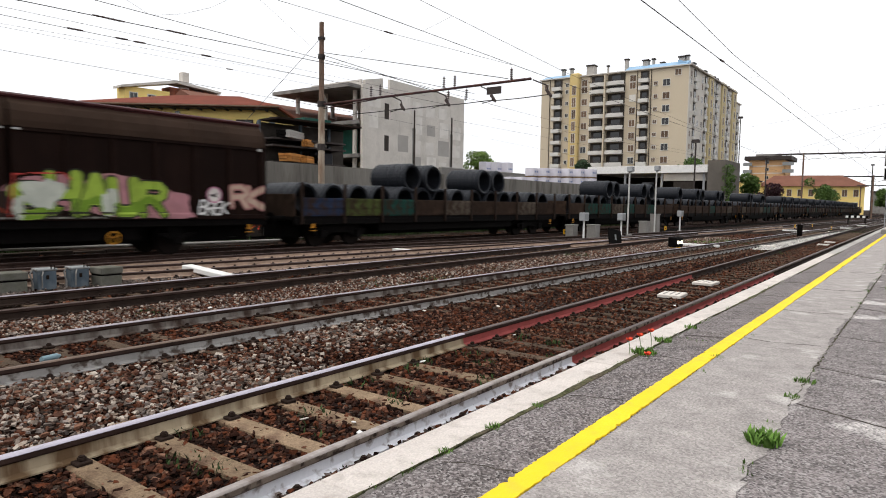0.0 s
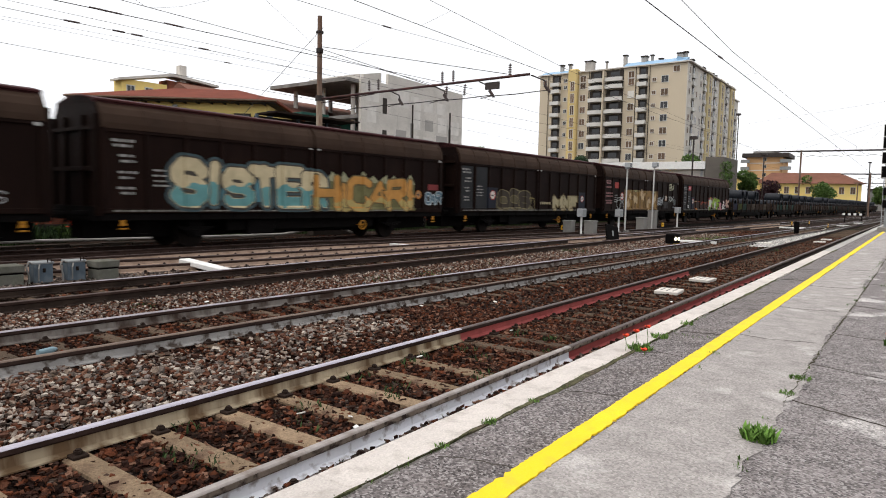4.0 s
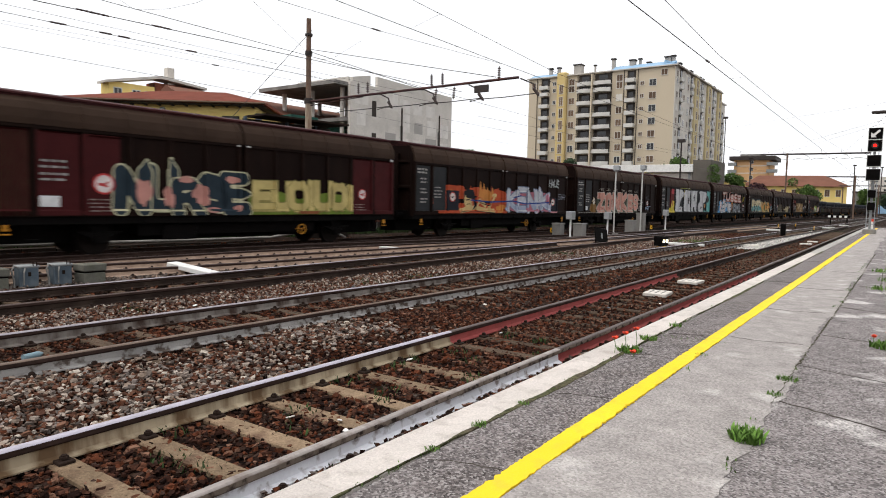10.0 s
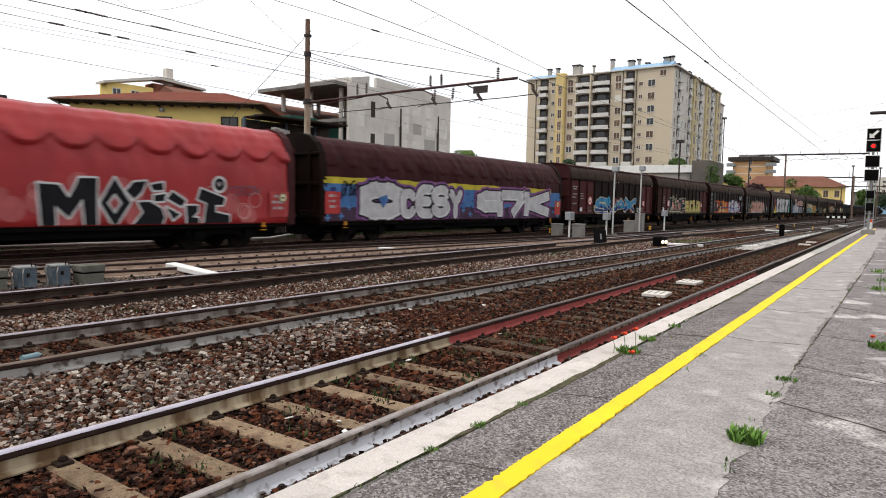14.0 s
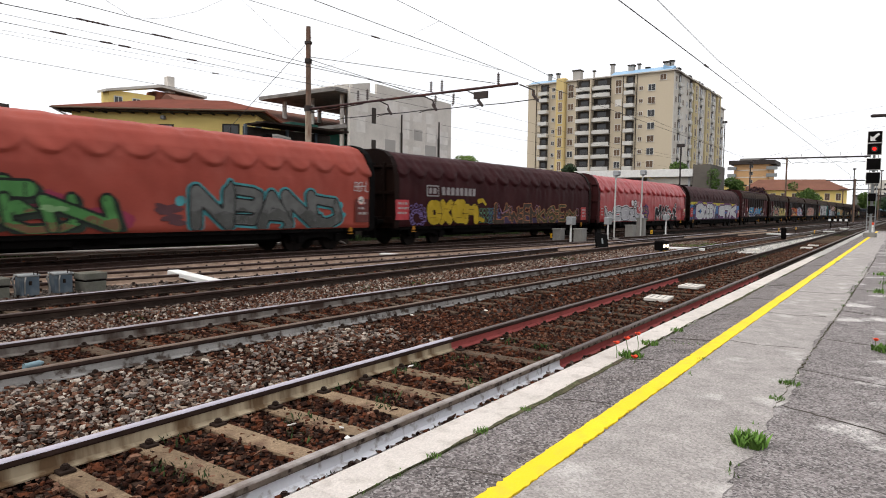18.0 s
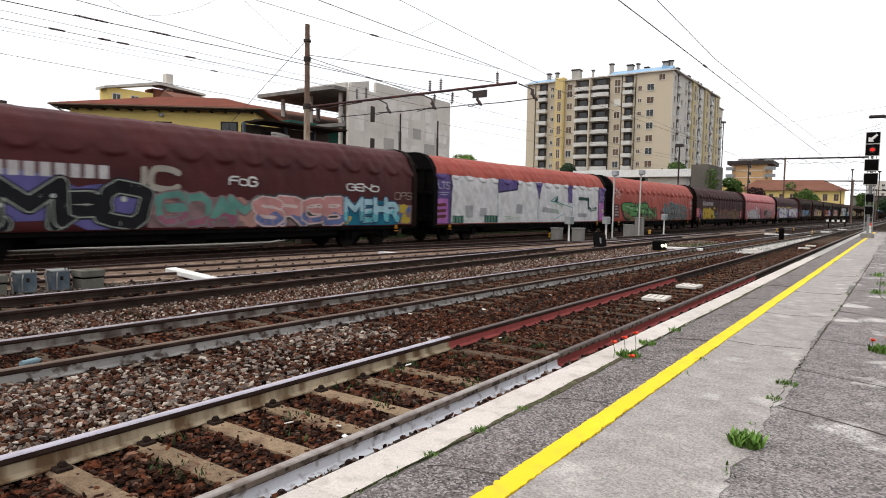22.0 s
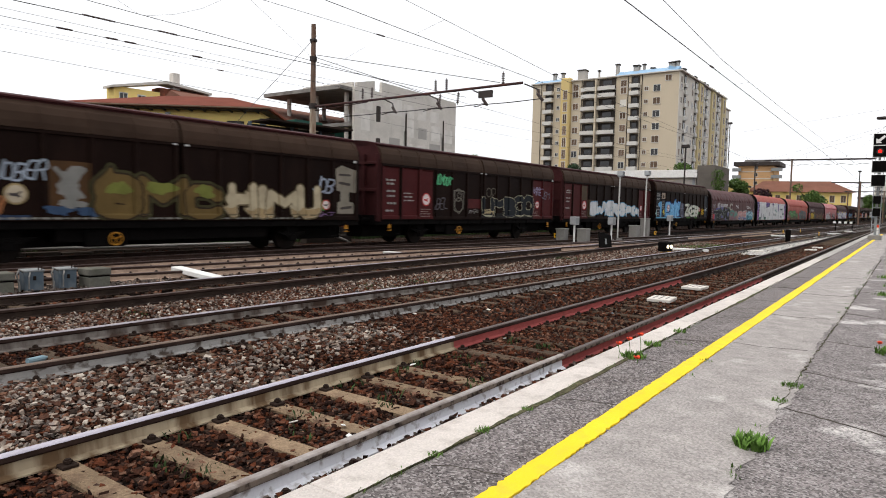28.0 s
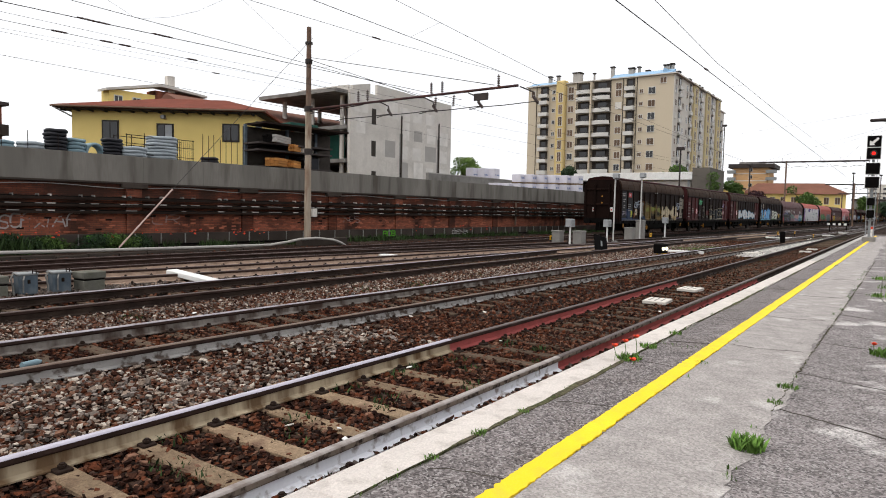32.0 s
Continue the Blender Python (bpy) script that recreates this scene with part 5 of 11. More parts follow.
def bars(w, surf, x0, x1, rows, col=(0.42, 0.4, 0.38), seed=1, layer=1, h=0.07):
    """Stencilled writing too small to read."""
    rng = random.Random(seed)
    out = []
    for z in rows:
        x = x0 + rng.uniform(0, 0.12)
        end = x1 - rng.uniform(0, 0.35 * (x1 - x0))
        while x < end:
            b = min(x + rng.uniform(0.08, 0.28), end)
            out.append(rect(x, b, z, z + h))
            x = b + 0.05
    o = lay_paint(w, surf, joined(out), tuple(v * 0.7 for v in col), layer, "", "stencilled_marking", 0.022)
    if o is not None:
        tagged(o, kind="stuff")


def sign(w, surf, x, z, r, ring=(0.45, 0.06, 0.05), back=(0.62, 0.58, 0.54), mark=(0.06, 0.05, 0.05), layer=6):
    paint(w, surf, [disc(x, z, r)], back, layer, name="round_sign")
    paint(w, surf, [hoop(x, z, r * 0.86, r * 1.05)], ring, layer + 0.6, name="sign_ring")
    paint(w, surf, [brush([(x - r * 0.45, z - r * 0.05), (x + r * 0.05, z - r * 0.1), (x + r * 0.4, z + r * 0.2)], r * 0.16, r * 0.1), brush([(x - r * 0.05, z - r * 0.1), (x + r * 0.3, z - r * 0.25)], r * 0.12)], mark, layer + 0.6, name="sign_mark", cell=0.016)


def markings(w, seed, dark=False, left_sign=True, right_sign=True, square=False):
    if dark:
        paint(w, "h", [rect(-7.2, -6.2, 1.22, 3.2), rect(-6.0, -5.0, 1.22, 3.2)], (0.026, 0.027, 0.029), 0, "dark grey marking panel", name="marking_panel")
    bars(w, "h", -7.1, -6.2, (3.0, 2.86), seed=seed, h=0.08)
    bars(w, "h", -6.9, -6.3, (2.6, 2.45, 2.15, 2.0, 1.72, 1.58), seed=seed + 1)
    bars(w, "h", -5.95, -5.2, (2.25, 2.1, 1.95, 1.82), seed=seed + 2, h=0.055)
    if square:
        paint(w, "h", [rect(-5.9, -5.55, 1.3, 1.55)], (0.6, 0.6, 0.6), 1, name="marking_plate")
    if left_sign:
        paint(w, "h", [rect(-5.0, -4.05, 1.24, 2.25)], (0.02, 0.022, 0.032), 0, name="marking_panel")
        sign(w, "h", -4.5, 1.88, 0.22)
    if right_sign:
        paint(w, "h", [rect(5.0, 5.85, 1.24, 2.2)], (0.02, 0.022, 0.032), 0, name="marking_panel")
        sign(w, "h", 5.42, 1.81, 0.18)
    if seed % 2:
        bars(w, "h", -7.1, 7.1, (1.11,), col=(0.3, 0.29, 0.26), seed=seed + 5, layer=1, h=0.05)


def white_ticks(w):
    """Small white marks at the shoulder where the two walls meet and at the corners."""
    paint(w, "h", [rect(-0.25, -0.12, 3.26, 3.31), rect(0.12, 0.26, 3.26, 3.31), rect(7.05, 7.2, 3.22, 3.31)], (0.5, 0.49, 0.47), 1, name="alignment_mark")


def red_ends(w, tone=(0.06, 0.0095, 0.01)):
    paint(w, "h", [rect(-7.27, -6.2, 1.1, 3.22), rect(-6.05, -5.0, 1.1, 3.22), rect(-4.95, -3.95, 1.1, 3.22), rect(5.0, 6.05, 1.1, 3.22), rect(6.2, 7.25, 1.1, 3.22)], tone, 0, "oxide red end panel", name="end_panel")
    bars(w, "h", -4.85, -4.05, (1.5, 1.4, 1.3, 1.2), col=(0.35, 0.28, 0.26), seed=7, h=0.035)
    bars(w, "h", 5.1, 5.9, (1.45, 1.35, 1.25), col=(0.35, 0.28, 0.26), seed=8, h=0.03)
    sign(w, "h", -4.4, 1.94, 0.27, ring=(0.5, 0.05, 0.05), back=(0.66, 0.6, 0.58), mark=(0.4, 0.05, 0.05))
    sign(w, "h", 5.48, 1.87, 0.2, ring=(0.5, 0.05, 0.05), back=(0.66, 0.6, 0.58), mark=(0.4, 0.05, 0.05))


M["maroon_tarp"] = mat("dark_maroon_tarpaulin", (0.034, 0.0085, 0.0095), rough=0.6, scale=0.8, amt=0.25, fine=20, bump=0.1, stain=(0.05, 0.015, 0.016), stain_scale=0.9, spec=0.06)
M["red_tarp"] = mat("bright_red_tarpaulin", (0.33, 0.024, 0.026), rough=0.42, scale=0.8, amt=0.2, fine=20, bump=0.1, stain=(0.25, 0.02, 0.02), stain_scale=0.9, spec=0.3)
M["orange_tarp"] = mat("faded_brick_red_tarpaulin", (0.3, 0.055, 0.037), rough=0.6, scale=0.8, amt=0.15, fine=20, bump=0.1, stain=(0.36, 0.09, 0.065), stain_scale=0.7)
M["brick_tarp"] = mat("red_brown_tarpaulin", (0.0620, 0.0124, 0.0130), rough=0.6, scale=0.8, amt=0.25, fine=20, bump=0.1)

BLACK, WHITE, SILVER, PINK, ORANGE = (0.012, 0.012, 0.014), (0.66, 0.65, 0.63), (0.46, 0.45, 0.46), (0.55, 0.26, 0.28), (0.52, 0.2, 0.04)
YELLOW, LIME, GREEN, SKY_BLUE, BLUE, PURPLE = (0.6, 0.48, 0.06), (0.3, 0.42, 0.06), (0.06, 0.24, 0.08), (0.13, 0.36, 0.6), (0.03, 0.09, 0.3), (0.13, 0.085, 0.23)
CREAM, RED, TEAL, SAND = (0.55, 0.46, 0.29), (0.42, 0.04, 0.03), (0.12, 0.4, 0.42), (0.3, 0.22, 0.11)
SALMON, GOLD, OLIVE = (0.48, 0.24, 0.19), (0.25, 0.15, 0.055), (0.17, 0.15, 0.04)


def covered(u, label, **k):
    w_ = wagon_h(u, label, "brown", k.pop("end", "brown"))
    white_ticks(w_)
    return w_


# first covered wagon
w = covered(U_H[0], "dark brown sliding-wall wagon with lime and pink graffiti")
markings(w, 3, dark=True, square=True, right_sign=False)
paint(w, "h", [rect(-5.95, -5.1, 2.8, 3.18)], (0.42, 0.05, 0.06), 1, name="marking_plate", label="small red marking plate")
paint(w, "h", [rect(-5.75, -5.3, 2.9, 3.08)], (0.6, 0.4, 0.4), 2, name="marking_plate")
# an older, painted-over piece under a thin red line
paint(w, "h", [blob(-3.1, 1.5, 0.9, 0.38, 3), blob(-1.7, 1.55, 0.8, 0.34, 4), blob(-0.5, 1.5, 0.7, 0.32, 5)], (0.03, 0.017, 0.014), 0, "dark sprayed-over patch")
paint(w, "h", [brush([(-3.9, 1.2), (-3.95, 1.75), (-3.4, 1.92), (-2.4, 1.85), (-1.9, 1.6), (-1.3, 1.85), (-0.7, 1.75), (0.0, 1.2)], 0.018), poly([(-2.0, 1.85), (-1.4, 1.9), (-1.7, 1.6)]), poly([(-0.8, 1.8), (-0.3, 1.85), (-0.5, 1.6)])], (0.3, 0.05, 0.025), 1)
paint(w, "h", [rect(-3.75, -3.2, 1.12, 1.28)], ORANGE, 1)
paint(w, "h", [blob(-3.75, 1.88, 0.2, 0.05, 3)], CREAM, 2)
paint(w, "h", [joined([blob(1.0, 1.75, 1.1, 0.5, 3), blob(2.6, 1.7, 1.3, 0.55, 5), blob(4.1, 1.4, 0.7, 0.42, 6), poly([(3.3, 1.12), (4.9, 1.12), (3.9, 2.1)])])], (0.42, 0.2, 0.22), 0, "pink graffiti cloud")
word(w, "h", "SHAUR", 0.05, 3.95, 1.12, 2.2, LIME, (0.03, 0.03, 0.02), None, seed=4, fat=0.15, jit=0.14, fade=((0.16, 0.27, 0.03), 0.45), over=0.12)
paint(w, "h", [blob(0.75, 1.75, 0.42, 0.42, 8, 0.3), blob(2.35, 1.55, 0.2, 0.35, 2, 0.3), blob(0.2, 1.4, 0.16, 0.25, 6, 0.3)], (0.5, 0.52, 0.45), 7.5)
paint(w, "h", [brush([(0.0, 1.15), (0.1, 2.2), (1.2, 2.28), (1.4, 2.1)], 0.022)], (0.45, 0.06, 0.05), 8)
tag(w, "h", "BREK", 5.0, 6.0, 1.18, 1.6, WHITE, 6, fat=0.08)
sign(w, "h", 5.5, 1.8, 0.24, ring=(0.5, 0.2, 0.3))
word(w, "h", "RK", 6.1, 7.25, 1.4, 2.15, (0.5, 0.36, 0.28), (0.35, 0.16, 0.15), seed=9, fat=0.12)
# second
w = covered(U_H[1], "dark brown sliding-wall wagon with gold lettered graffiti")
bars(w, "h", -7.05, -5.95, (3.0, 2.86, 2.6, 2.2, 2.0, 1.7, 1.55), seed=12, col=(0.4, 0.2, 0.2), h=0.1)
paint(w, "h", [rect(-5.6, -4.95, 2.6, 3.0)], (0.4, 0.07, 0.06), 1, name="marking_plate")
bars(w, "h", -5.6, -5.0, (2.1, 1.95, 1.8, 1.65), seed=14, h=0.06)
paint(w, "h", [hoop(-4.8, 1.6, 0.36, 0.42), brush([(-5.4, 1.7), (-4.7, 1.85), (-4.1, 1.6), (-3.95, 1.2)], 0.035), brush([(-4.9, 1.2), (-4.5, 1.6), (-3.95, 1.85)], 0.03)], (0.28, 0.29, 0.28), 1)
sign(w, "h", -4.35, 2.08, 0.24)
paint(w, "h", [rect(-3.92, 2.52, 1.15, 2.55, 0.02, 3)], (0.17, 0.105, 0.045), 0, "gold-brown graffiti ground")
for i, (a, b) in enumerate(((-3.7, -2.55), (-2.45, -1.3), (-1.25, 0.05), (0.1, 1.25), (1.3, 2.45))):
    word(w, "h", "SHTOK"[i], a, b, 1.18, 2.5, GOLD, (0.1, 0.06, 0.03), None, seed=3 + i, fat=0.17, style="block", jit=0.02, over=0.0, edge=0.03, layer=2)
    paint(w, "h", [blob((a + b) / 2 - 0.1, 1.55 + 0.35 * (i % 3), 0.24, 0.32, 3 + i, 0.4), blob((a + b) / 2 + 0.25, 2.1 - 0.3 * (i % 2), 0.14, 0.26, 13 + i, 0.4)], (0.5, 0.37, 0.22), 6.5)
    paint(w, "h", [rect(a + 0.05, b - 0.05, 2.42, 2.52, 0.03, 7 + i)], (0.3, 0.3, 0.14), 1)
tag(w, "h", "PROMK", 2.7, 3.8, 1.5, 2.15, (0.36, 0.38, 0.4), 4, fat=0.06)
sign(w, "h", 4.5, 2.05, 0.2, ring=ORANGE)
paint(w, "h", [rect(4.15, 4.9, 1.25, 1.75)], (0.045, 0.04, 0.04), 0, name="marking_panel")
word(w, "h", "FBU", 5.2, 6.05, 2.68, 3.2, (0.48, 0.47, 0.33), None, seed=5, fat=0.1, style="bubble", jit=0.06, over=0)
word(w, "h", "XX", 5.2, 6.15, 1.75, 2.2, (0.45, 0.46, 0.44), None, seed=5, fat=0.1, style="bubble", over=0)
paint(w, "h", [hoop(6.6, 1.75, 0.2, 0.24), hoop(6.65, 1.72, 0.08, 0.12), brush([(6.2, 1.35), (7.1, 1.3)], 0.025)], (0.25, 0.28, 0.3), 1)
# third
w = covered(U_H[2], "dark brown sliding-wall wagon with faded sand-coloured graffiti")
markings(w, 21, dark=True)
paint(w, "h", [joined([blob(-3.3, 1.5, 0.75, 0.45, 3, 0.2), blob(-2.1, 1.65, 0.95, 0.52, 5, 0.2), poly([(-4.2, 1.1), (-3.0, 1.5), (-0.6, 1.35), (-0.45, 1.1)])])], (0.1, 0.085, 0.05), 0, "faded sand-coloured graffiti cloud")
word(w, "h", "OOS", -4.0, -0.9, 1.14, 2.05, (0.05, 0.04, 0.03), (0.2, 0.165, 0.09), None, seed=5, fat=0.2, style="bubble", jit=0.16, edge=0.035)
paint(w, "h", [brush([(-1.5, 2.1), (-0.9, 1.8), (-0.4, 1.75), (-0.35, 1.2)], 0.05, 0.02), hoop(-0.8, 1.75, 0.13, 0.17)], (0.19, 0.15, 0.06), 3)
bars(w, "h", 0.2, 1.6, (1.45,), col=CREAM, seed=3, h=0.14)
word(w, "h", "MNF", 1.75, 4.75, 1.1, 2.0, (0.36, 0.31, 0.19), (0.14, 0.1, 0.05), None, seed=7, fat=0.2, style="block", jit=0.1, over=0.1)
# fourth
w = covered(U_H[3], "dark brown sliding-wall wagon with yellow, teal and orange graffiti")
markings(w, 33, left_sign=False, right_sign=False)
word(w, "h", "SISTER", -5.3, 0.6, 1.25, 2.6, CREAM, (0.07, 0.06, 0.05), (0.06, 0.09, 0.1), seed=5, fat=0.16, style="wild", fade=((0.13, 0.3, 0.3), 0.5), jit=0.1, over=0.12)
paint(w, "h", [blob(-0.1, 1.9, 0.42, 0.65, 5), blob(-3.6, 1.9, 0.3, 0.6, 3), blob(-2.2, 1.75, 0.3, 0.4, 9)], (0.1, 0.25, 0.3), 1)
paint(w, "h", [joined([rect(-0.1, 5.5, 1.12, 2.3, 0.12, 4)])], (0.16, 0.15, 0.07), 0, "olive sprayed ground")
word(w, "h", "HICAR!", 0.1, 5.5, 1.12, 2.3, (0.5, 0.25, 0.07), (0.13, 0.1, 0.05), None, seed=8, fat=0.16, style="wild", jit=0.14, fade=((0.42, 0.33, 0.13), 0.35), over=0.25)
paint(w, "h", spikes(0.6, 5.4, 2.2, 0.4, 9, 3), (0.33, 0.32, 0.2), 1)
sign(w, "h", 5.75, 1.8, 0.17, ring=ORANGE, back=(0.35, 0.2, 0.1))
word(w, "h", "OAR", 6.25, 7.28, 1.4, 1.95, (0.1, 0.16, 0.2), (0.5, 0.54, 0.55), seed=4, fat=0.12, style="bubble", edge=0.03)
paint(w, "h", [rect(6.4, 7.1, 2.0, 2.25)], (0.2, 0.04, 0.04), 1, name="marking_plate")
# fifth
w = covered(U_H[4], "dark brown sliding-wall wagon with silver and red-edged graffiti")
markings(w, 41, dark=True, left_sign=False, right_sign=False)
paint(w, "h", [joined([blob(-2.6, 1.65, 2.6, 0.5, 3, 0.25), blob(-4.9, 1.4, 0.7, 0.35, 6, 0.3), poly([(-5.7, 1.1), (-4.6, 1.1), (-4.8, 1.75)])])], (0.07, 0.25, 0.48), 0, "light blue graffiti cloud")
word(w, "h", "ZEMS", -4.7, -0.2, 1.1, 2.2, SILVER, BLACK, (0.1, 0.3, 0.52), seed=5, fat=0.2, style="bubble", jit=0.18, over=0.25, inner=(0.6, 0.6, 0.6))
for i, c in enumerate("TUSSE"):
    x = -3.6 + 1.75 * i
    word(w, "h", c, x, x + 1.2, 2.35 - 0.02 * i, 3.2 - 0.03 * i, (0.5, 0.4, 0.36), (0.33, 0.09, 0.07), None, seed=5 + i, fat=0.13, style="block", jit=0.12, edge=0.06)
paint(w, "h", [brush([(-3.5, 2.35), (-1, 2.3), (2.0, 2.36), (5.2, 2.3)], 0.03)], (0.33, 0.13, 0.08), 1)
paint(w, "h", [blob(0.5, 1.75, 0.36, 0.42, 4)], (0.3, 0.12, 0.04), 4)
paint(w, "h", [disc(0.4, 1.85, 0.08), disc(0.66, 1.85, 0.08)], CREAM, 5)
paint(w, "h", spikes(0.2, 0.85, 2.05, 0.3, 4, 3), ORANGE, 5)
word(w, "h", "KIMU", 1.2, 4.4, 1.12, 1.95, (0.18, 0.2, 0.22), (0.34, 0.36, 0.39), None, seed=6, fat=0.14, jit=0.16)
sign(w, "h", -4.4, 1.75, 0.18)
sign(w, "h", 5.85, 1.85, 0.17)
tag(w, "h", "MBS", 5.4, 6.4, 1.3, 1.6, (0.4, 0.4, 0.4), 6)
tag(w, "h", "X", 5.6, 6.1, 2.35, 2.95, (0.36, 0.3, 0.04), 6, fat=0.08)
# sixth: full-height silver piece
w = covered(U_H[5], "dark brown sliding-wall wagon covered in tall silver graffiti")
paint(w, "h", [rect(-7.2, -6.25, 1.22, 3.2), rect(-6.0, -5.05, 1.22, 3.2)], (0.03, 0.031, 0.033), 0, "dark grey marking panel", name="marking_panel")
bars(w, "h", -7.1, -6.3, (3.0, 2.86, 2.5, 2.2, 1.9, 1.7), seed=52, h=0.09)
bars(w, "h", -5.95, -5.3, (1.95, 1.8, 1.65), seed=53)
paint(w, "h", [blob(-4.4, 2.2, 0.75, 1.1, 4, 0.12)], (0.1, 0.012, 0.013), 0, "dark red sprayed ground")
paint(w, "h", [rect(-4.75, -3.95, 2.7, 3.12, 0.04, 3)], (0.38, 0.05, 0.06), 1)
paint(w, "h", [poly([(-5.5, 1.12), (-3.75, 1.12), (-3.8, 2.1), (-4.4, 2.15), (-4.6, 1.75), (-5.05, 1.45)])], YELLOW, 1)
paint(w, "h", [disc(-4.25, 1.9, 0.22), disc(-4.25, 1.9, 0.1)], (0.35, 0.15, 0.05), 2)
tag(w, "h", "BLUE", -4.7, -3.9, 1.4, 1.6, (0.08, 0.07, 0.02), 3)
paint(w, "h", [joined([rect(-3.95, 6.3, 1.12, 3.24, 0.03, 4)])], BLACK, 0.5, "black graffiti outline ground")
paint(w, "h", [rect(5.2, 7.25, 1.14, 3.2, 0.04, 4)], (0.14, 0.38, 0.36), 0.2, "turquoise graffiti patch")
paint(w, "h", [blob(6.6, 2.4, 0.36, 0.42, 3, 0.3), rect(6.35, 7.2, 1.1, 1.2)], (0.03, 0.022, 0.02), 2)
for i, pts in enumerate((
        [(-3.62, 1.18), (-2.2, 1.18), (-1.55, 1.2), (-1.45, 1.62), (-2.2, 1.72), (-2.15, 2.05), (-1.35, 2.55), (-1.35, 2.95), (-1.8, 3.16), (-3.4, 3.16), (-3.55, 2.9), (-3.3, 2.0)],
        [(-1.2, 1.78), (-0.95, 1.2), (0.85, 1.18), (0.95, 1.5), (0.75, 1.95), (0.62, 2.5), (0.85, 3.12), (-0.6, 3.16), (-1.05, 2.9), (-1.15, 2.3)],
        [(1.2, 1.18), (1.75, 1.18), (1.85, 1.6), (2.2, 1.6), (2.3, 1.18), (2.85, 1.18), (3.0, 3.16), (1.05, 3.16)],
        [(3.45, 1.18), (4.85, 1.18), (4.95, 1.95), (5.95, 2.15), (6.05, 3.12), (4.0, 3.16), (3.5, 3.1), (3.75, 2.3), (3.35, 1.7)])):
    paint(w, "h", [grown(poly(pts), -0.015)], (0.5, 0.49, 0.5), 1.2 + 0.1 * i, "tall silver graffiti letter", name="graffiti_letter")
paint(w, "h", [blob(0.25, 2.2, 0.24, 0.42, 3, 0.1), blob(2.02, 2.45, 0.13, 0.34, 4, 0.1), brush([(-2.1, 2.05), (-1.75, 2.3), (-1.7, 2.7)], 0.07, 0.04), brush([(3.0, 3.2), (3.35, 2.35), (3.1, 2.25), (3.3, 1.15)], 0.09, 0.05), brush([(6.0, 3.2), (6.15, 2.5), (5.8, 1.98), (5.2, 1.95)], 0.07)], BLACK, 2.2)
paint(w, "h", [rect(-1.2, -1.02, 2.2, 3.2)], (0.4, 0.33, 0.05), 1.9)
paint(w, "h", [brush([(-2.6, 3.26), (-1.0, 3.27), (0.6, 3.24)], 0.025)], (0.3, 0.3, 0.06), 2)
tag(w, "h", "ROSE", -2.5, -1.8, 1.6, 1.85, BLACK, 3, fat=0.09)
tag(w, "h", "CREW", -2.5, -1.75, 1.35, 1.52, BLACK, 4, fat=0.09)
tag(w, "h", "KAR", 4.1, 4.75, 1.4, 1.7, BLACK, 5, fat=0.09)
sign(w, "h", 5.6, 1.75, 0.18, ring=ORANGE, back=(0.5, 0.25, 0.1))
tag(w, "h", "EBEN", 0.3, 1.9, 1.1, 1.2, (0.2, 0.2, 0.2), 5)
# seventh
w = covered(U_H[6], "dark brown sliding-wall wagon with pale pink block letters")
markings(w, 63, dark=True, left_sign=False, right_sign=False, square=True)
paint(w, "h", [joined([blob(-4.9, 1.5, 0.28, 0.26, 3), blob(-4.5, 1.45, 0.25, 0.3, 4), rect(-5.2, -4.3, 1.14, 1.5)])], (0.2, 0.11, 0.035), 1, "ochre sprayed shape")
sign(w, "h", -4.7, 1.88, 0.23, ring=CREAM)
paint(w, "h", [joined([rect(-4.2, 3.2, 1.14, 2.1, 0.15, 4)])], (0.035, 0.045, 0.03), 0, "dull green sprayed ground")
for c, a, b, z in (("Z", -4.1, -2.85, 2.5), ("O", -2.75, -1.65, 2.47), ("N", -1.5, -0.2, 2.58), ("K", -0.1, 1.15, 2.55), ("E", 1.25, 2.35, 2.48)):
    word(w, "h", c, a, b, 1.16, z, SALMON, (0.42, 0.38, 0.33), None, seed=ord(c), fat=0.16, style="block", jit=0.03, over=0.0, edge=0.045)
    paint(w, "h", [brush([(a + 0.25, 1.9), (a + 0.6, 1.75), (b - 0.2, 2.0)], 0.02), brush([(a + 0.4, 1.5), (b - 0.3, 1.4)], 0.015)], (0.2, 0.07, 0.06), 6)
word(w, "h", "S", 2.4, 3.35, 1.3, 2.4, SALMON, (0.42, 0.38, 0.33), None, seed=5, fat=0.14, style="block", jit=0.05, edge=0.045)
for i, x in enumerate((-3.8, -2.6, -1.4, 0.0, 1.3, 2.5)):
    tag(w, "h", ("ROSE", "CREW", "NORD", "TRAIN", "METRO", "UK")[i], x, x + 0.75, 2.62, 2.76, (0.3, 0.27, 0.24), 7 + i, fat=0.08, lean=0.0)
tag(w, "h", "KIL", 3.5, 4.4, 1.95, 2.2, (0.35, 0.33, 0.3), 3)
tag(w, "h", "BE", 3.65, 4.4, 1.25, 1.85, (0.28, 0.27, 0.26), 5, fat=0.05)
sign(w, "h", 5.42, 1.85, 0.18)
tag(w, "h", "NEK", 5.1, 5.95, 1.3, 1.6, (0.25, 0.32, 0.42), 5, fat=0.09)
tag(w, "h", "AEL", 5.0, 5.9, 2.1, 2.4, (0.06, 0.06, 0.07), 5)
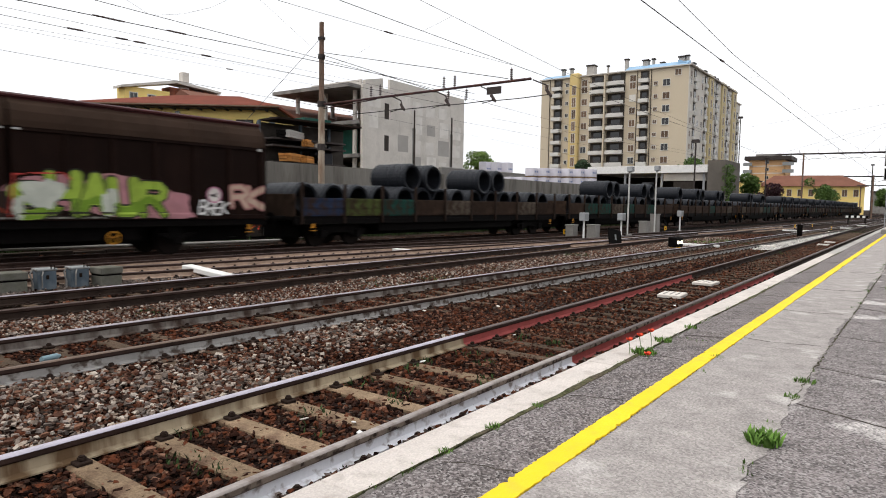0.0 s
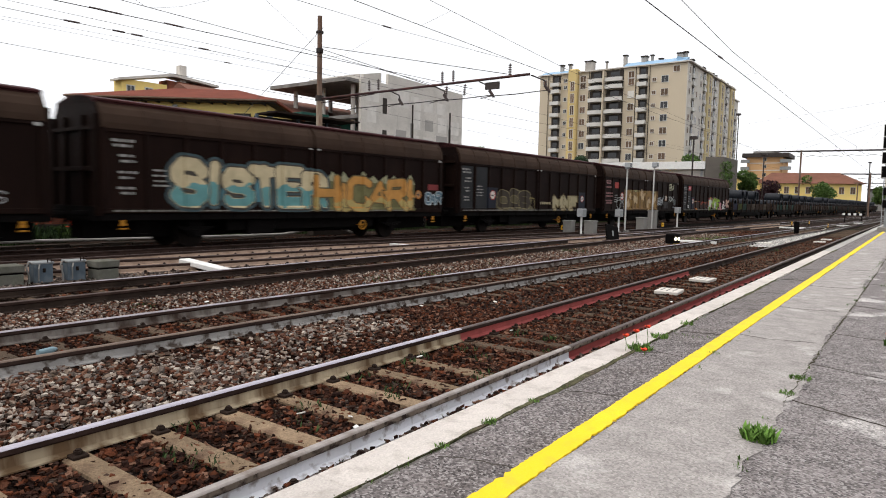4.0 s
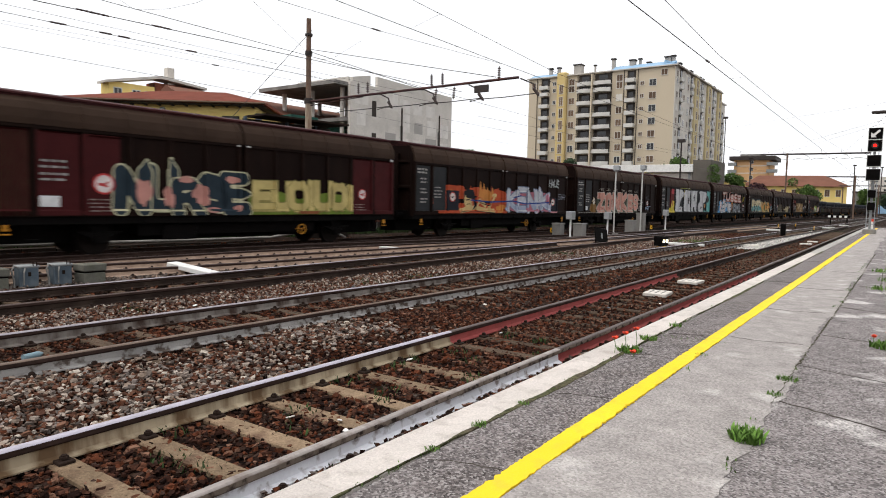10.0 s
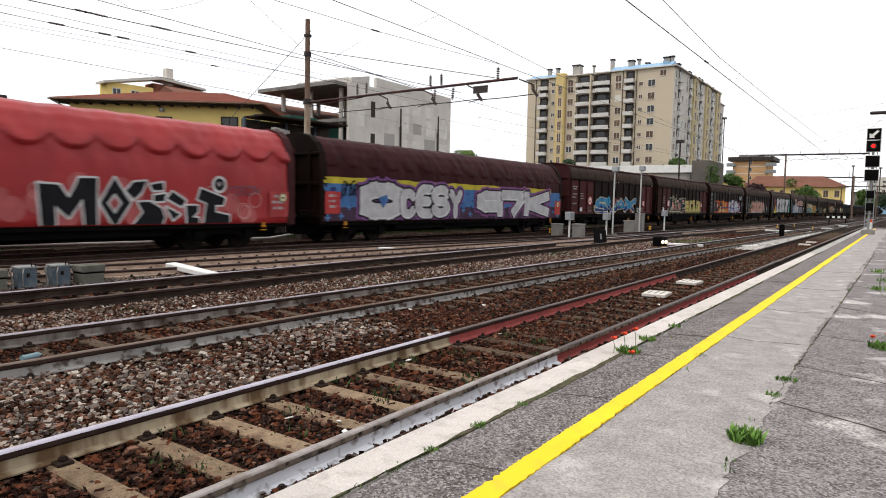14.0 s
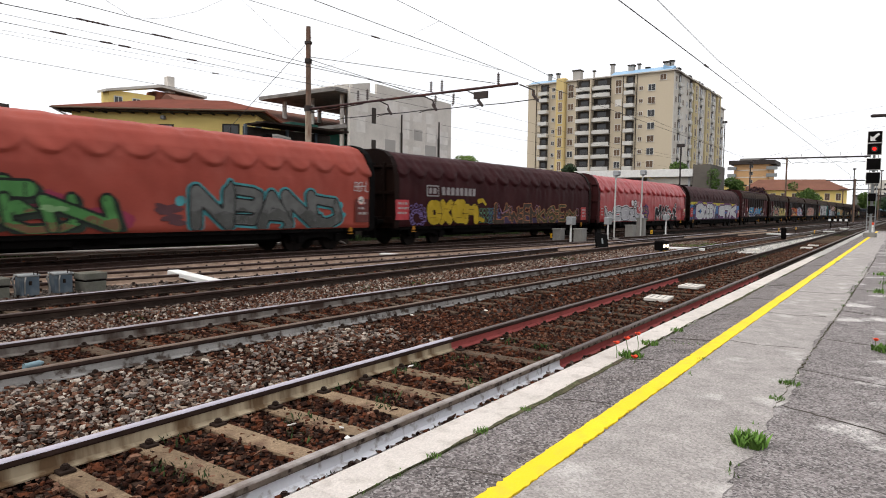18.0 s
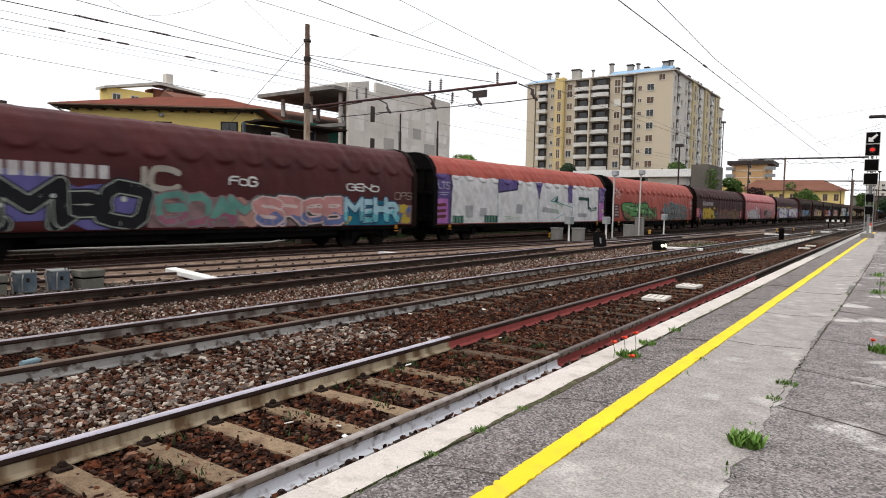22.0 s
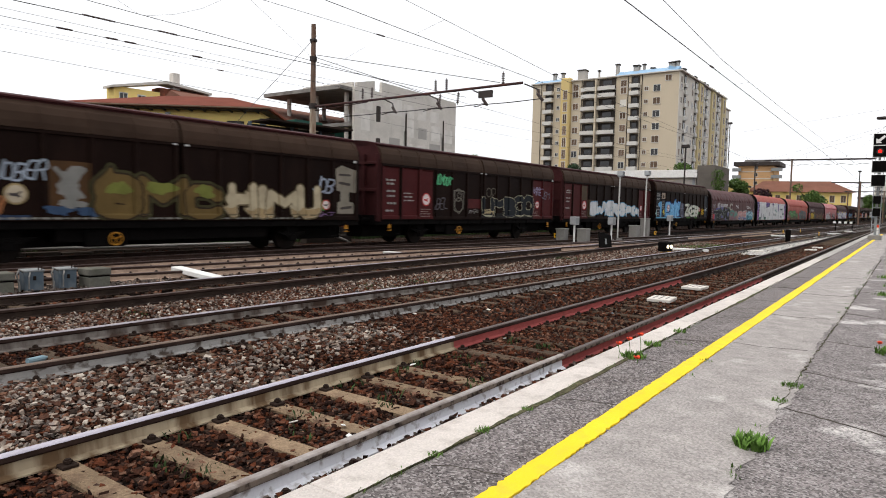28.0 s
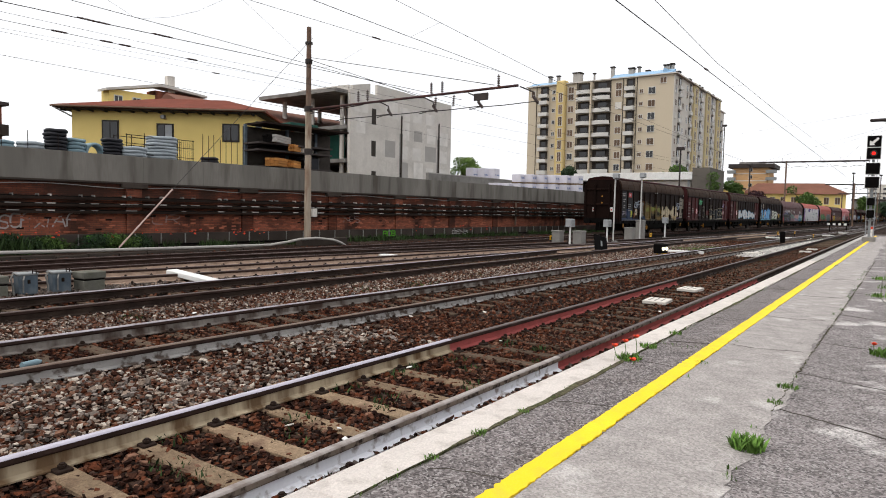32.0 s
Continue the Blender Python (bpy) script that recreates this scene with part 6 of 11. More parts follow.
# eighth: fire piece with silver letters
w = covered(U_H[7], "dark brown sliding-wall wagon with a red flame piece and silver letters")
markings(w, 72, dark=True, left_sign=False, right_sign=False)
paint(w, "h", [joined([blob(-5.4, 1.75, 0.55, 0.35, 3, 0.2), blob(-4.3, 2.1, 0.8, 0.4, 4, 0.2), blob(-2.7, 1.9, 1.0, 0.45, 6, 0.2), blob(-0.5, 1.8, 1.0, 0.48, 5, 0.2), rect(-5.6, 0.35, 1.12, 1.6)] + spikes(-4.9, 0.1, 1.8, 0.62, 10, 4))], (0.38, 0.065, 0.025), 0, "red-orange sprayed flames")
paint(w, "h", [joined([blob(-1.7, 2.0, 0.55, 0.28, 5, 0.2)] + spikes(-2.3, -1.0, 1.9, 0.75, 4, 8)), blob(-4.4, 2.0, 0.4, 0.22, 7, 0.3), blob(-0.3, 1.35, 0.4, 0.2, 2, 0.3)], (0.5, 0.2, 0.05), 0.6)
paint(w, "h", [rect(-4.95, -3.95, 1.24, 2.18)], (0.014, 0.015, 0.022), 1, name="marking_panel")
sign(w, "h", -4.48, 1.88, 0.22)
paint(w, "h", [blob(-3.2, 1.72, 0.36, 0.4, 5, 0.12), joined([brush([(-3.8, 1.25), (-2.6, 1.4), (-1.6, 1.25), (-0.9, 1.25)], 0.12, 0.1), brush([(-2.5, 1.4), (-2.2, 1.75), (-1.7, 1.5)], 0.1), brush([(-1.5, 1.3), (-0.85, 1.9)], 0.07)]), blob(-0.85, 2.02, 0.24, 0.09, 6, 0.2)], (0.52, 0.38, 0.17), 2, "yellow painted shapes")
paint(w, "h", [joined([blob(-3.1, 2.05, 0.55, 0.2, 5, 0.3), brush([(-2.75, 2.0), (-2.6, 1.5), (-2.75, 1.3)], 0.1, 0.04), brush([(-3.55, 2.0), (-3.6, 1.5)], 0.09, 0.03)]), brush([(-3.35, 1.75), (-3.1, 1.78)], 0.03), brush([(-3.3, 1.55), (-3.05, 1.57)], 0.02), brush([(-3.9, 1.18), (-2.6, 1.22), (-0.9, 1.13)], 0.02), brush([(-2.2, 1.65), (-1.4, 1.5), (-0.8, 1.75)], 0.02)], BLACK, 3)
paint(w, "h", [joined([blob(1.2, 1.75, 1.0, 0.55, 7, 0.12), blob(3.0, 1.75, 1.6, 0.6, 8, 0.12), blob(4.5, 1.7, 0.8, 0.55, 9, 0.12)])], (0.36, 0.12, 0.15), 0)
word(w, "h", "KENIK", 0.45, 5.05, 1.14, 2.38, (0.42, 0.43, 0.47), (0.16, 0.18, 0.26), None, seed=3, fat=0.16, jit=0.14, over=0.22, fade=((0.3, 0.34, 0.44), 0.4), inner=(0.58, 0.58, 0.6))
paint(w, "h", [brush([(-3.0, 1.75), (-1.2, 1.68), (0.9, 1.75), (2.4, 1.62), (5.0, 1.72)], 0.035), brush([(1.0, 1.95), (1.8, 2.05)], 0.03)], (0.02, 0.05, 0.22), 8)
paint(w, "h", [blob(4.75, 2.0, 0.14, 0.2, 3), blob(2.5, 1.3, 0.12, 0.12, 4), blob(3.6, 1.25, 0.14, 0.1, 5)], (0.5, 0.2, 0.26), 8.2)
tag(w, "h", "HAUE", 5.0, 6.25, 2.6, 3.12, (0.38, 0.4, 0.4), 4, fat=0.07)
tag(w, "h", "SIR", 6.2, 7.1, 1.9, 2.2, (0.28, 0.3, 0.36), 6)
paint(w, "h", [rect(5.1, 6.05, 1.24, 2.0)], (0.014, 0.015, 0.022), 1, name="marking_panel")
sign(w, "h", 5.5, 1.74, 0.2)
paint(w, "h", [rect(5.2, 6.0, 1.13, 1.2)], PINK, 2)
# ninth
w = covered(U_H[8], "dark brown and oxide red sliding-wall wagon with pink and yellow graffiti")
paint(w, "h", [rect(-7.25, -6.2, 1.1, 3.22)], (0.06, 0.04, 0.022), 0, "brown end panel", name="end_panel")
red_ends(w, (0.05, 0.008, 0.0085))
bars(w, "h", -6.0, -5.2, (2.45, 2.3, 2.12, 1.98), seed=81, h=0.06)
paint(w, "h", [rect(-6.0, -5.5, 1.32, 1.6)], (0.62, 0.62, 0.62), 1, name="marking_plate")
word(w, "h", "NURSE", -4.0, 0.15, 1.14, 2.38, (0.022, 0.034, 0.045), (0.5, 0.47, 0.31), None, seed=5, fat=0.17, jit=0.16, over=0.22, edge=0.045)
paint(w, "h", [blob(-3.3, 1.75, 0.2, 0.42, 4, 0.3), blob(-2.55, 1.6, 0.16, 0.3, 9, 0.3), blob(-1.5, 1.7, 0.3, 0.28, 5, 0.3), blob(-2.0, 2.15, 0.2, 0.12, 3), blob(-0.4, 2.2, 0.22, 0.12, 7), blob(-1.1, 1.25, 0.22, 0.1, 8), blob(-0.2, 1.3, 0.16, 0.1, 2)], (0.5, 0.24, 0.2), 8)
paint(w, "h", [joined([rect(0.2, 4.95, 1.1, 1.75, 0.15, 5)])], (0.13, 0.18, 0.03), 0, "green sprayed ground")
word(w, "h", "EUO1UO1", 0.45, 5.0, 1.22, 2.27, (0.5, 0.4, 0.16), (0.24, 0.2, 0.07), None, seed=7, fat=0.14, style="block", jit=0.06, over=0.25, edge=0.03)
paint(w, "h", [rect(2.3, 3.2, 1.12, 1.22)], (0.2, 0.07, 0.03), 9)
# tenth
w = covered(U_H[9], "dark brown sliding-wall wagon with red end panels and blue graffiti", end="maroon_edge")
red_ends(w)
bars(w, "h", -7.0, -6.25, (2.75, 2.62, 2.3, 2.1, 1.7), seed=91, h=0.08)
bars(w, "h", -5.9, -5.2, (2.35, 2.2, 2.05), seed=92, h=0.05)
paint(w, "h", [rect(-5.95, -5.55, 1.25, 1.5)], (0.62, 0.62, 0.62), 1, name="marking_plate")
paint(w, "h", [joined([disc(-2.9 + 0.22 * (i % 3), 1.4 + 0.16 * (i // 3), 0.2) for i in range(9)]), joined([disc(2.8 + 0.2 * (i % 3), 1.35 + 0.16 * (i // 3), 0.19) for i in range(9)]), blob(0.9, 1.95, 0.5, 0.25, 5, 0.3), blob(-0.3, 1.9, 0.4, 0.25, 6, 0.3)], (0.2, 0.05, 0.06), 0, "dark red sprayed bubbles")
word(w, "h", "SVAX", -3.3, 3.5, 1.12, 2.2, (0.05, 0.2, 0.36), (0.5, 0.43, 0.29), None, seed=16, fat=0.17, jit=0.2, lean=0.25, over=0.3, fade=((0.02, 0.045, 0.16), 0.4))
paint(w, "h", [poly([(-2.3, 1.95), (-1.4, 2.27), (-0.9, 1.9), (-1.3, 1.6), (-1.9, 1.85)]), poly([(2.0, 1.5), (2.3, 2.05), (2.8, 2.0), (2.6, 1.4)])], (0.06, 0.26, 0.42), 7.5)
tag(w, "h", "GOP", 4.1, 4.9, 1.15, 1.5, (0.48, 0.48, 0.46), 6, fat=0.1)
tag(w, "h", "JIL", 3.1, 3.8, 1.85, 2.1, (0.36, 0.33, 0.26), 6)


# ---- tarpaulin wagons ----
def logo(w, surf, x0, z0, x1, col):
    """A framed square mark and a row of plain capital-high bars."""
    h = 0.5
    paint(w, surf, [cut(rect(x0, x0 + 0.85, z0, z0 + h), rect(x0 + 0.07, x0 + 0.78, z0 + 0.06, z0 + h - 0.06)), rect(x0 + 0.17, x0 + 0.38, z0 + 0.12, z0 + h - 0.12), rect(x0 + 0.46, x0 + 0.67, z0 + 0.12, z0 + h - 0.12)], col, 1, "framed operator mark in pale paint", name="operator_mark", cell=0.03)
    n = 8
    step = (x1 - x0 - 1.1) / n
    paint(w, surf, [rect(x0 + 1.1 + step * i, x0 + 1.1 + step * (i + 0.72), z0 + 0.08, z0 + h - 0.06) for i in range(n)], col, 1, name="operator_mark")


def tarp_panel(w, s, x0, x1, z0, z1, col, seed=1):
    paint(w, s, [rect(x0, x1, z0, z1)], col, 5, name="marking_panel")
    bars(w, s, x0 + 0.1, x1 - 0.05, [z1 - 0.2 - 0.2 * i for i in range(int((z1 - z0 - 0.1) / 0.2))], col=(0.5, 0.45, 0.44), seed=seed, layer=6, h=0.09)


w = wagon_r(U_R[0], "dark maroon tarpaulin wagon with long silver and blue graffiti", "maroon_tarp", "brown", 0)
paint(w, 0, [rect(-9.5, 9.5, 1.35, 2.33, 0.04, 3)], (0.06, 0.15, 0.33), 0, "blue graffiti ground")
paint(w, 0, [rect(-9.5, 9.5, 0.88, 1.45, 0.08, 5)], (0.06, 0.035, 0.06), 0.6, "dark violet graffiti ground")
paint(w, 0, [rect(-9.5, 8.2, 2.27, 2.52, 0.025, 4)], (0.46, 0.38, 0.04), 1, "yellow graffiti band")
rng = random.Random(5)
paint(w, 0, [disc(rng.uniform(-0.8, 1.0), rng.uniform(1.2, 2.15), 0.07) for _ in range(14)] + [disc(rng.uniform(-9.4, -8), rng.uniform(1.1, 2.1), 0.09) for _ in range(8)], (0.03, 0.04, 0.14), 2)
paint(w, 0, [joined([brush([(x - 0.1, z), (x + 0.1, z)], 0.035), brush([(x, z - 0.1), (x, z + 0.1)], 0.035)]) for x, z in ((-9.3, 1.0), (-8.6, 1.05), (-8.2, 1.4), (-0.6, 1.3), (0.0, 1.1), (8.6, 1.2), (9.2, 1.0), (8.8, 2.1))], (0.08, 0.2, 0.42), 2)
tag(w, 0, "OMER", -8.6, -7.8, 1.8, 2.35, BLACK, 5, fat=0.06)
for c, a, b, z, s in (("O", -7.5, -5.2, 2.4, 3), ("C", -5.2, -4.25, 2.28, 4), ("E", -4.2, -3.0, 2.38, 5), ("S", -3.05, -1.8, 2.34, 6), ("Y", -1.75, -0.8, 2.2, 8)):
    word(w, 0, c, a, b, 0.93, z, SILVER, BLACK, (0.17, 0.07, 0.2), seed=s, fat=0.24 if c == "O" else 0.19, style="block" if c == "O" else "bubble", jit=0.06, over=0.12, layer=3 + s * 0.3, edge=0.07, inner=(0.6, 0.6, 0.62))
paint(w, 0, [poly([(-6.6, 1.79), (-6.1, 1.91), (-6.0, 1.72), (-6.3, 1.37)])], (0.06, 0.14, 0.32), 9)
for c, a, b, s in (("4", 0.6, 2.85, 4), ("7", 2.8, 5.3, 5), ("K", 5.2, 7.95, 6)):
    word(w, 0, c, a, b, 0.93, 2.32, SILVER, BLACK, (0.2, 0.07, 0.2), seed=s, fat=0.21, style="block", jit=0.04, over=0.06, layer=3 + 0.3 * s, edge=0.07, inner=(0.6, 0.6, 0.62))
paint(w, 0, [rect(8.75, 9.45, 1.05, 1.85)], (0.42, 0.06, 0.05), 4, name="marking_plate")
sign(w, 0, 9.1, 1.65, 0.16, ring=(0.1, 0.08, 0.05), back=(0.6, 0.55, 0.35))
tarp_panel(w, 0, -9.45, -8.7, 1.15, 1.97, (0.42, 0.05, 0.05), 5)

w = wagon_r(U_R[1], "bright red tarpaulin wagon with black and white graffiti letters", "red_tarp", "maroon_edge", 1)
tarp_panel(w, 1, -9.4, -8.7, 1.1, 1.9, (0.38, 0.06, 0.06), 5)
word(w, 1, "WOSZL", -8.4, -1.6, 0.88, 1.98, (0.38, 0.37, 0.38), BLACK, (0.55, 0.53, 0.53), seed=4, fat=0.2, style="bubble", jit=0.16, over=0.25, inner=(0.55, 0.55, 0.56))
paint(w, 1, [disc(-3.05, 2.1, 0.36)], BLACK, 8)
paint(w, 1, [hoop(-3.05, 2.1, 0.2, 0.3), disc(-3.05, 2.1, 0.12), disc(-3.6, 2.2, 0.2), hoop(-2.2, 1.75, 0.08, 0.16), hoop(-1.85, 2.02, 0.09, 0.16), hoop(-1.6, 1.68, 0.1, 0.18), blob(-1.35, 1.1, 0.22, 0.32, 4)], (0.58, 0.55, 0.55), 8.4)
paint(w, 1, [blob(-1.75, 1.05, 0.3, 0.25, 5)], (0.1, 0.1, 0.11), 8.2)
tag(w, 1, "AZE", -2.7, -2.1, 1.95, 2.3, (0.55, 0.4, 0.4), 6, fat=0.07)
paint(w, 1, [joined([disc(-0.6 + 0.52 * math.cos(k * 0.785), 1.55 + 0.42 * math.sin(k * 0.785), 0.2) for k in range(8)] + [blob(-0.6, 1.55, 0.62, 0.52, 6, 0.05)])], (0.07, 0.03, 0.11), 1, "violet graffiti badge")
paint(w, 1, [hoop(-0.95, 1.8, 0.09, 0.13), hoop(-0.5, 1.85, 0.1, 0.14), brush([(-0.85, 1.3), (-0.6, 1.35), (-0.75, 1.2)], 0.03), hoop(-0.45, 1.3, 0.08, 0.12), hoop(-0.25, 1.6, 0.07, 0.11), brush([(-1.05, 1.5), (-0.9, 1.6), (-1.0, 1.68)], 0.03), brush([(-0.2, 1.85), (-0.1, 1.75)], 0.03)], (0.38, 0.3, 0.04), 2)
paint(w, 1, [brush([(-0.8, 1.57), (-0.4, 1.53)], 0.07)], (0.25, 0.04, 0.12), 2)
paint(w, 1, [brush([(-0.7, 0.98), (-0.3, 0.94), (0.0, 1.0)], 0.06)], (0.05, 0.12, 0.06), 2)
paint(w, 1, [joined([disc(0.3 + 0.62 * i, 1.08 + 0.2 * (i % 3), 0.32) for i in range(13)] + [disc(2.5, 1.95, 0.3), disc(3.6, 1.95, 0.22), disc(0.7, 1.65, 0.16)])], (0.4, 0.1, 0.1), 0, "pale red sprayed bubbles")
paint(w, 1, [hoop(0.35 + 1.2 * i, 1.25 + 0.5 * (i % 2), 0.22, 0.25) for i in range(7)] + [hoop(8.0, 1.6, 0.22, 0.25), hoop(7.6, 1.2, 0.2, 0.23)], (0.52, 0.24, 0.23), 1)
for sh in (poly([(1.5, 1.92), (2.0, 1.9), (2.22, 1.56), (2.5, 2.1), (2.93, 2.1), (2.93, 0.87), (2.62, 0.87), (2.56, 1.56), (2.22, 1.06), (1.9, 1.38), (1.9, 0.87), (1.58, 0.87)]),
           cut(poly([(3.4, 2.14), (3.83, 1.46), (3.45, 0.87), (3.35, 0.87), (3.02, 1.45)]), poly([(3.4, 1.72), (3.6, 1.46), (3.4, 1.15), (3.2, 1.45)])),
           poly([(3.72, 1.8), (3.92, 2.03), (4.3, 2.08), (4.15, 1.75), (3.92, 1.57)]), poly([(4.05, 1.48), (4.4, 1.5), (4.75, 1.3), (4.84, 1.05), (4.75, 0.87), (3.92, 0.87), (4.2, 1.2)]),
           poly([(4.42, 1.98), (4.8, 2.06), (4.8, 1.85), (4.5, 1.82)]), poly([(4.52, 1.68), (4.88, 1.74), (4.84, 1.53), (4.52, 1.51)]),
           poly([(4.92, 1.6), (5.08, 1.8), (5.5, 1.54), (5.36, 1.37)]), poly([(4.9, 1.35), (5.3, 1.14), (5.1, 0.98)]),
           poly([(5.52, 1.4), (5.9, 1.4), (5.88, 1.22), (5.7, 1.05), (5.92, 1.03), (5.92, 0.87), (5.55, 0.87)]),
           poly([(6.0, 1.92), (6.85, 1.64), (6.78, 1.43), (6.5, 1.43), (6.5, 1.2), (7.0, 1.1), (7.0, 0.87), (6.1, 0.87), (6.22, 1.48), (5.9, 1.6)])):
    lay_paint(w, 1, grown(sh, 0.055), (0.6, 0.58, 0.58), 3, "", "graffiti_outline", 0.02)
    lay_paint(w, 1, sh, BLACK, 4.5, "black graffiti letter edged in white", "graffiti_letter", 0.02)
lay_paint(w, 1, disc(6.65, 2.06, 0.27), (0.6, 0.58, 0.58), 3.2, "", "graffiti_outline", 0.02)
lay_paint(w, 1, disc(6.65, 2.06, 0.19), BLACK, 4.6, "", "graffiti_letter", 0.02)
paint(w, 1, [brush([(6.58, 2.12), (6.63, 2.02), (6.72, 2.12)], 0.025)], (0.35, 0.33, 0.34), 6)
tag(w, 1, "MOSCOW", 7.0, 8.2, 1.75, 2.05, (0.16, 0.1, 0.13), 6)
tarp_panel(w, 1, 8.55, 9.35, 1.05, 1.9, (0.38, 0.06, 0.06), 6)
sign(w, 1, 9.1, 1.7, 0.15, ring=(0.1, 0.08, 0.05), back=(0.6, 0.55, 0.35), layer=7)

w = wagon_r(U_R[2], "dark maroon tarpaulin wagon with mustard bubble letters", "maroon_tarp", "brown", 2)
logo(w, 2, -7.5, 2.15, -3.6, (0.3, 0.27, 0.27))
tarp_panel(w, 2, -9.6, -8.75, 1.12, 1.97, (0.45, 0.06, 0.07), 7)
paint(w, 2, [joined([hoop(-8.15 + 0.5 * math.cos(0.5 * k) * (0.5 + 0.05 * k), 1.25 + 0.38 * math.sin(0.5 * k) * (0.5 + 0.05 * k), 0.07, 0.11) for k in range(18)])], (0.17, 0.12, 0.28), 1, "violet sprayed lace of rings")
word(w, 2, "OKEM", -7.45, -3.5, 0.92, 2.1, (0.4, 0.27, 0.02), (0.02, 0.015, 0.01), None, seed=4, fat=0.23, style="bubble", jit=0.09, over=0.14, edge=0.03)
paint(w, 2, [brush([(-7.3 + 0.5 * i, 1.2 + 0.2 * (i % 4)), (-6.9 + 0.5 * i, 1.2 + 0.2 * (i % 4))], 0.014) for i in range(8)], (0.1, 0.06, 0.01), 8)
paint(w, 2, [brush([(-3.4, 2.0), (-3.05, 2.05), (-2.75, 1.85)], 0.12, 0.06), brush([(-3.35, 1.15), (-3.0, 1.05)], 0.1)], (0.4, 0.27, 0.02), 2)
paint(w, 2, [joined([hoop(-3.2 + 0.3 * (k % 5), 1.05 + 0.25 * (k // 5), 0.09, 0.125) for k in range(15)])], (0.1, 0.2, 0.13), 1, "green sprayed scales")
paint(w, 2, [joined([hoop(-2.4 + 0.3 * (k % 4), 1.0 + 0.28 * (k // 4), 0.1, 0.13) for k in range(12)])], (0.07, 0.11, 0.24), 1.2)
paint(w, 2, [joined([rect(-1.9, 7.6, 0.88, 1.25, 0.12, 4)])], (0.05, 0.035, 0.075), 0)
word(w, 2, "LAWSEM", -1.85, 2.6, 0.9, 1.85, (0.055, 0.04, 0.03), (0.36, 0.15, 0.07), None, seed=5, fat=0.13, jit=0.22, over=0.35, edge=0.035)
word(w, 2, "KYSREAM", 2.6, 7.4, 0.9, 1.75, (0.06, 0.055, 0.025), (0.37, 0.18, 0.09), None, seed=9, fat=0.12, jit=0.22, over=0.4, edge=0.035)
paint(w, 2, [brush([(-1.7, 1.9), (-1.3, 1.4), (-0.7, 1.6)], 0.03), brush([(4.2, 1.8), (4.5, 1.5)], 0.03), hoop(-0.4, 1.6, 0.16, 0.19), hoop(7.6, 1.5, 0.22, 0.25), hoop(2.4, 1.65, 0.2, 0.23)], (0.25, 0.14, 0.2), 7)
tarp_panel(w, 2, 8.15, 8.9, 1.0, 1.8, (0.4, 0.06, 0.06), 4)

w = wagon_r(U_R[3], "faded brick-red tarpaulin wagon with green and grey graffiti", "orange_tarp", "black", 3)
tag(w, 3, "SPEK", -9.3, -8.3, 2.85, 3.2, (0.5, 0.38, 0.36), 4)
tag(w, 3, "TAGK", -9.2, -8.2, 2.45, 2.8, (0.5, 0.38, 0.36), 6)
tarp_panel(w, 3, -9.4, -8.4, 1.1, 2.05, (0.09, 0.03, 0.03), 8)
paint(w, 3, [joined([blob(-6.9, 1.3, 0.9, 0.35, 5, 0.3), blob(-4.6, 1.7, 0.55, 0.55, 3, 0.3), blob(-2.4, 1.6, 0.4, 0.45, 8, 0.3), blob(-0.8, 1.2, 0.6, 0.35, 7, 0.3)])], (0.26, 0.04, 0.075), 0, "crimson graffiti shadow")
for c, a, b, z0, z1, s in (("S", -7.7, -5.4, 1.1, 2.45, 4), ("E", -6.2, -4.6, 0.9, 1.8, 5), ("W", -5.2, -3.2, 1.0, 2.1, 6), ("F", -4.5, -2.5, 1.0, 2.35, 7), ("U", -3.2, -1.6, 0.9, 1.75, 8), ("N", -2.3, -0.6, 0.9, 1.95, 9)):
    word(w, 3, c, a, b, z0, z1, (0.075, 0.21, 0.065), (0.02, 0.022, 0.02), None, seed=s, fat=0.17, jit=0.18, over=0.1, layer=2 + 0.5 * s, lean=-0.2, edge=0.07, fade=((0.16, 0.09, 0.05), 0.3), drop=(0.12, -0.1, (0.03, 0.04, 0.03)))
for i, x in enumerate((-6.9, -6.3, -5.0, -3.7, -2.2)):
    paint(w, 3, [blob(x, 1.9 - 0.1 * i, 0.28, 0.1, 3 + i, 0.4)], (0.2, 0.34, 0.16), 9.5)
word(w, 3, "NBAND", 1.85, 7.6, 0.92, 2.12, (0.13, 0.13, 0.125), (0.02, 0.022, 0.022), (0.07, 0.26, 0.28), seed=5, fat=0.17, jit=0.18, over=0.28, edge=0.05, fade=((0.08, 0.08, 0.075), 0.45))
paint(w, 3, [disc(1.3, 1.75, 0.16), disc(7.8, 1.7, 0.13), disc(8.0, 1.35, 0.08)], (0.07, 0.26, 0.28), 1)
paint(w, 3, [blob(0.9, 1.5, 0.35, 0.2, 4, 0.4), blob(1.1, 1.2, 0.4, 0.15, 5, 0.4)], (0.1, 0.045, 0.05), 0)
tarp_panel(w, 3, 8.55, 9.3, 1.05, 1.95, (0.13, 0.04, 0.035), 9)
sign(w, 3, 8.85, 1.9, 0.18, layer=7)
tag(w, 3, "BEHL", 8.5, 9.3, 2.25, 2.65, (0.5, 0.42, 0.4), 4)

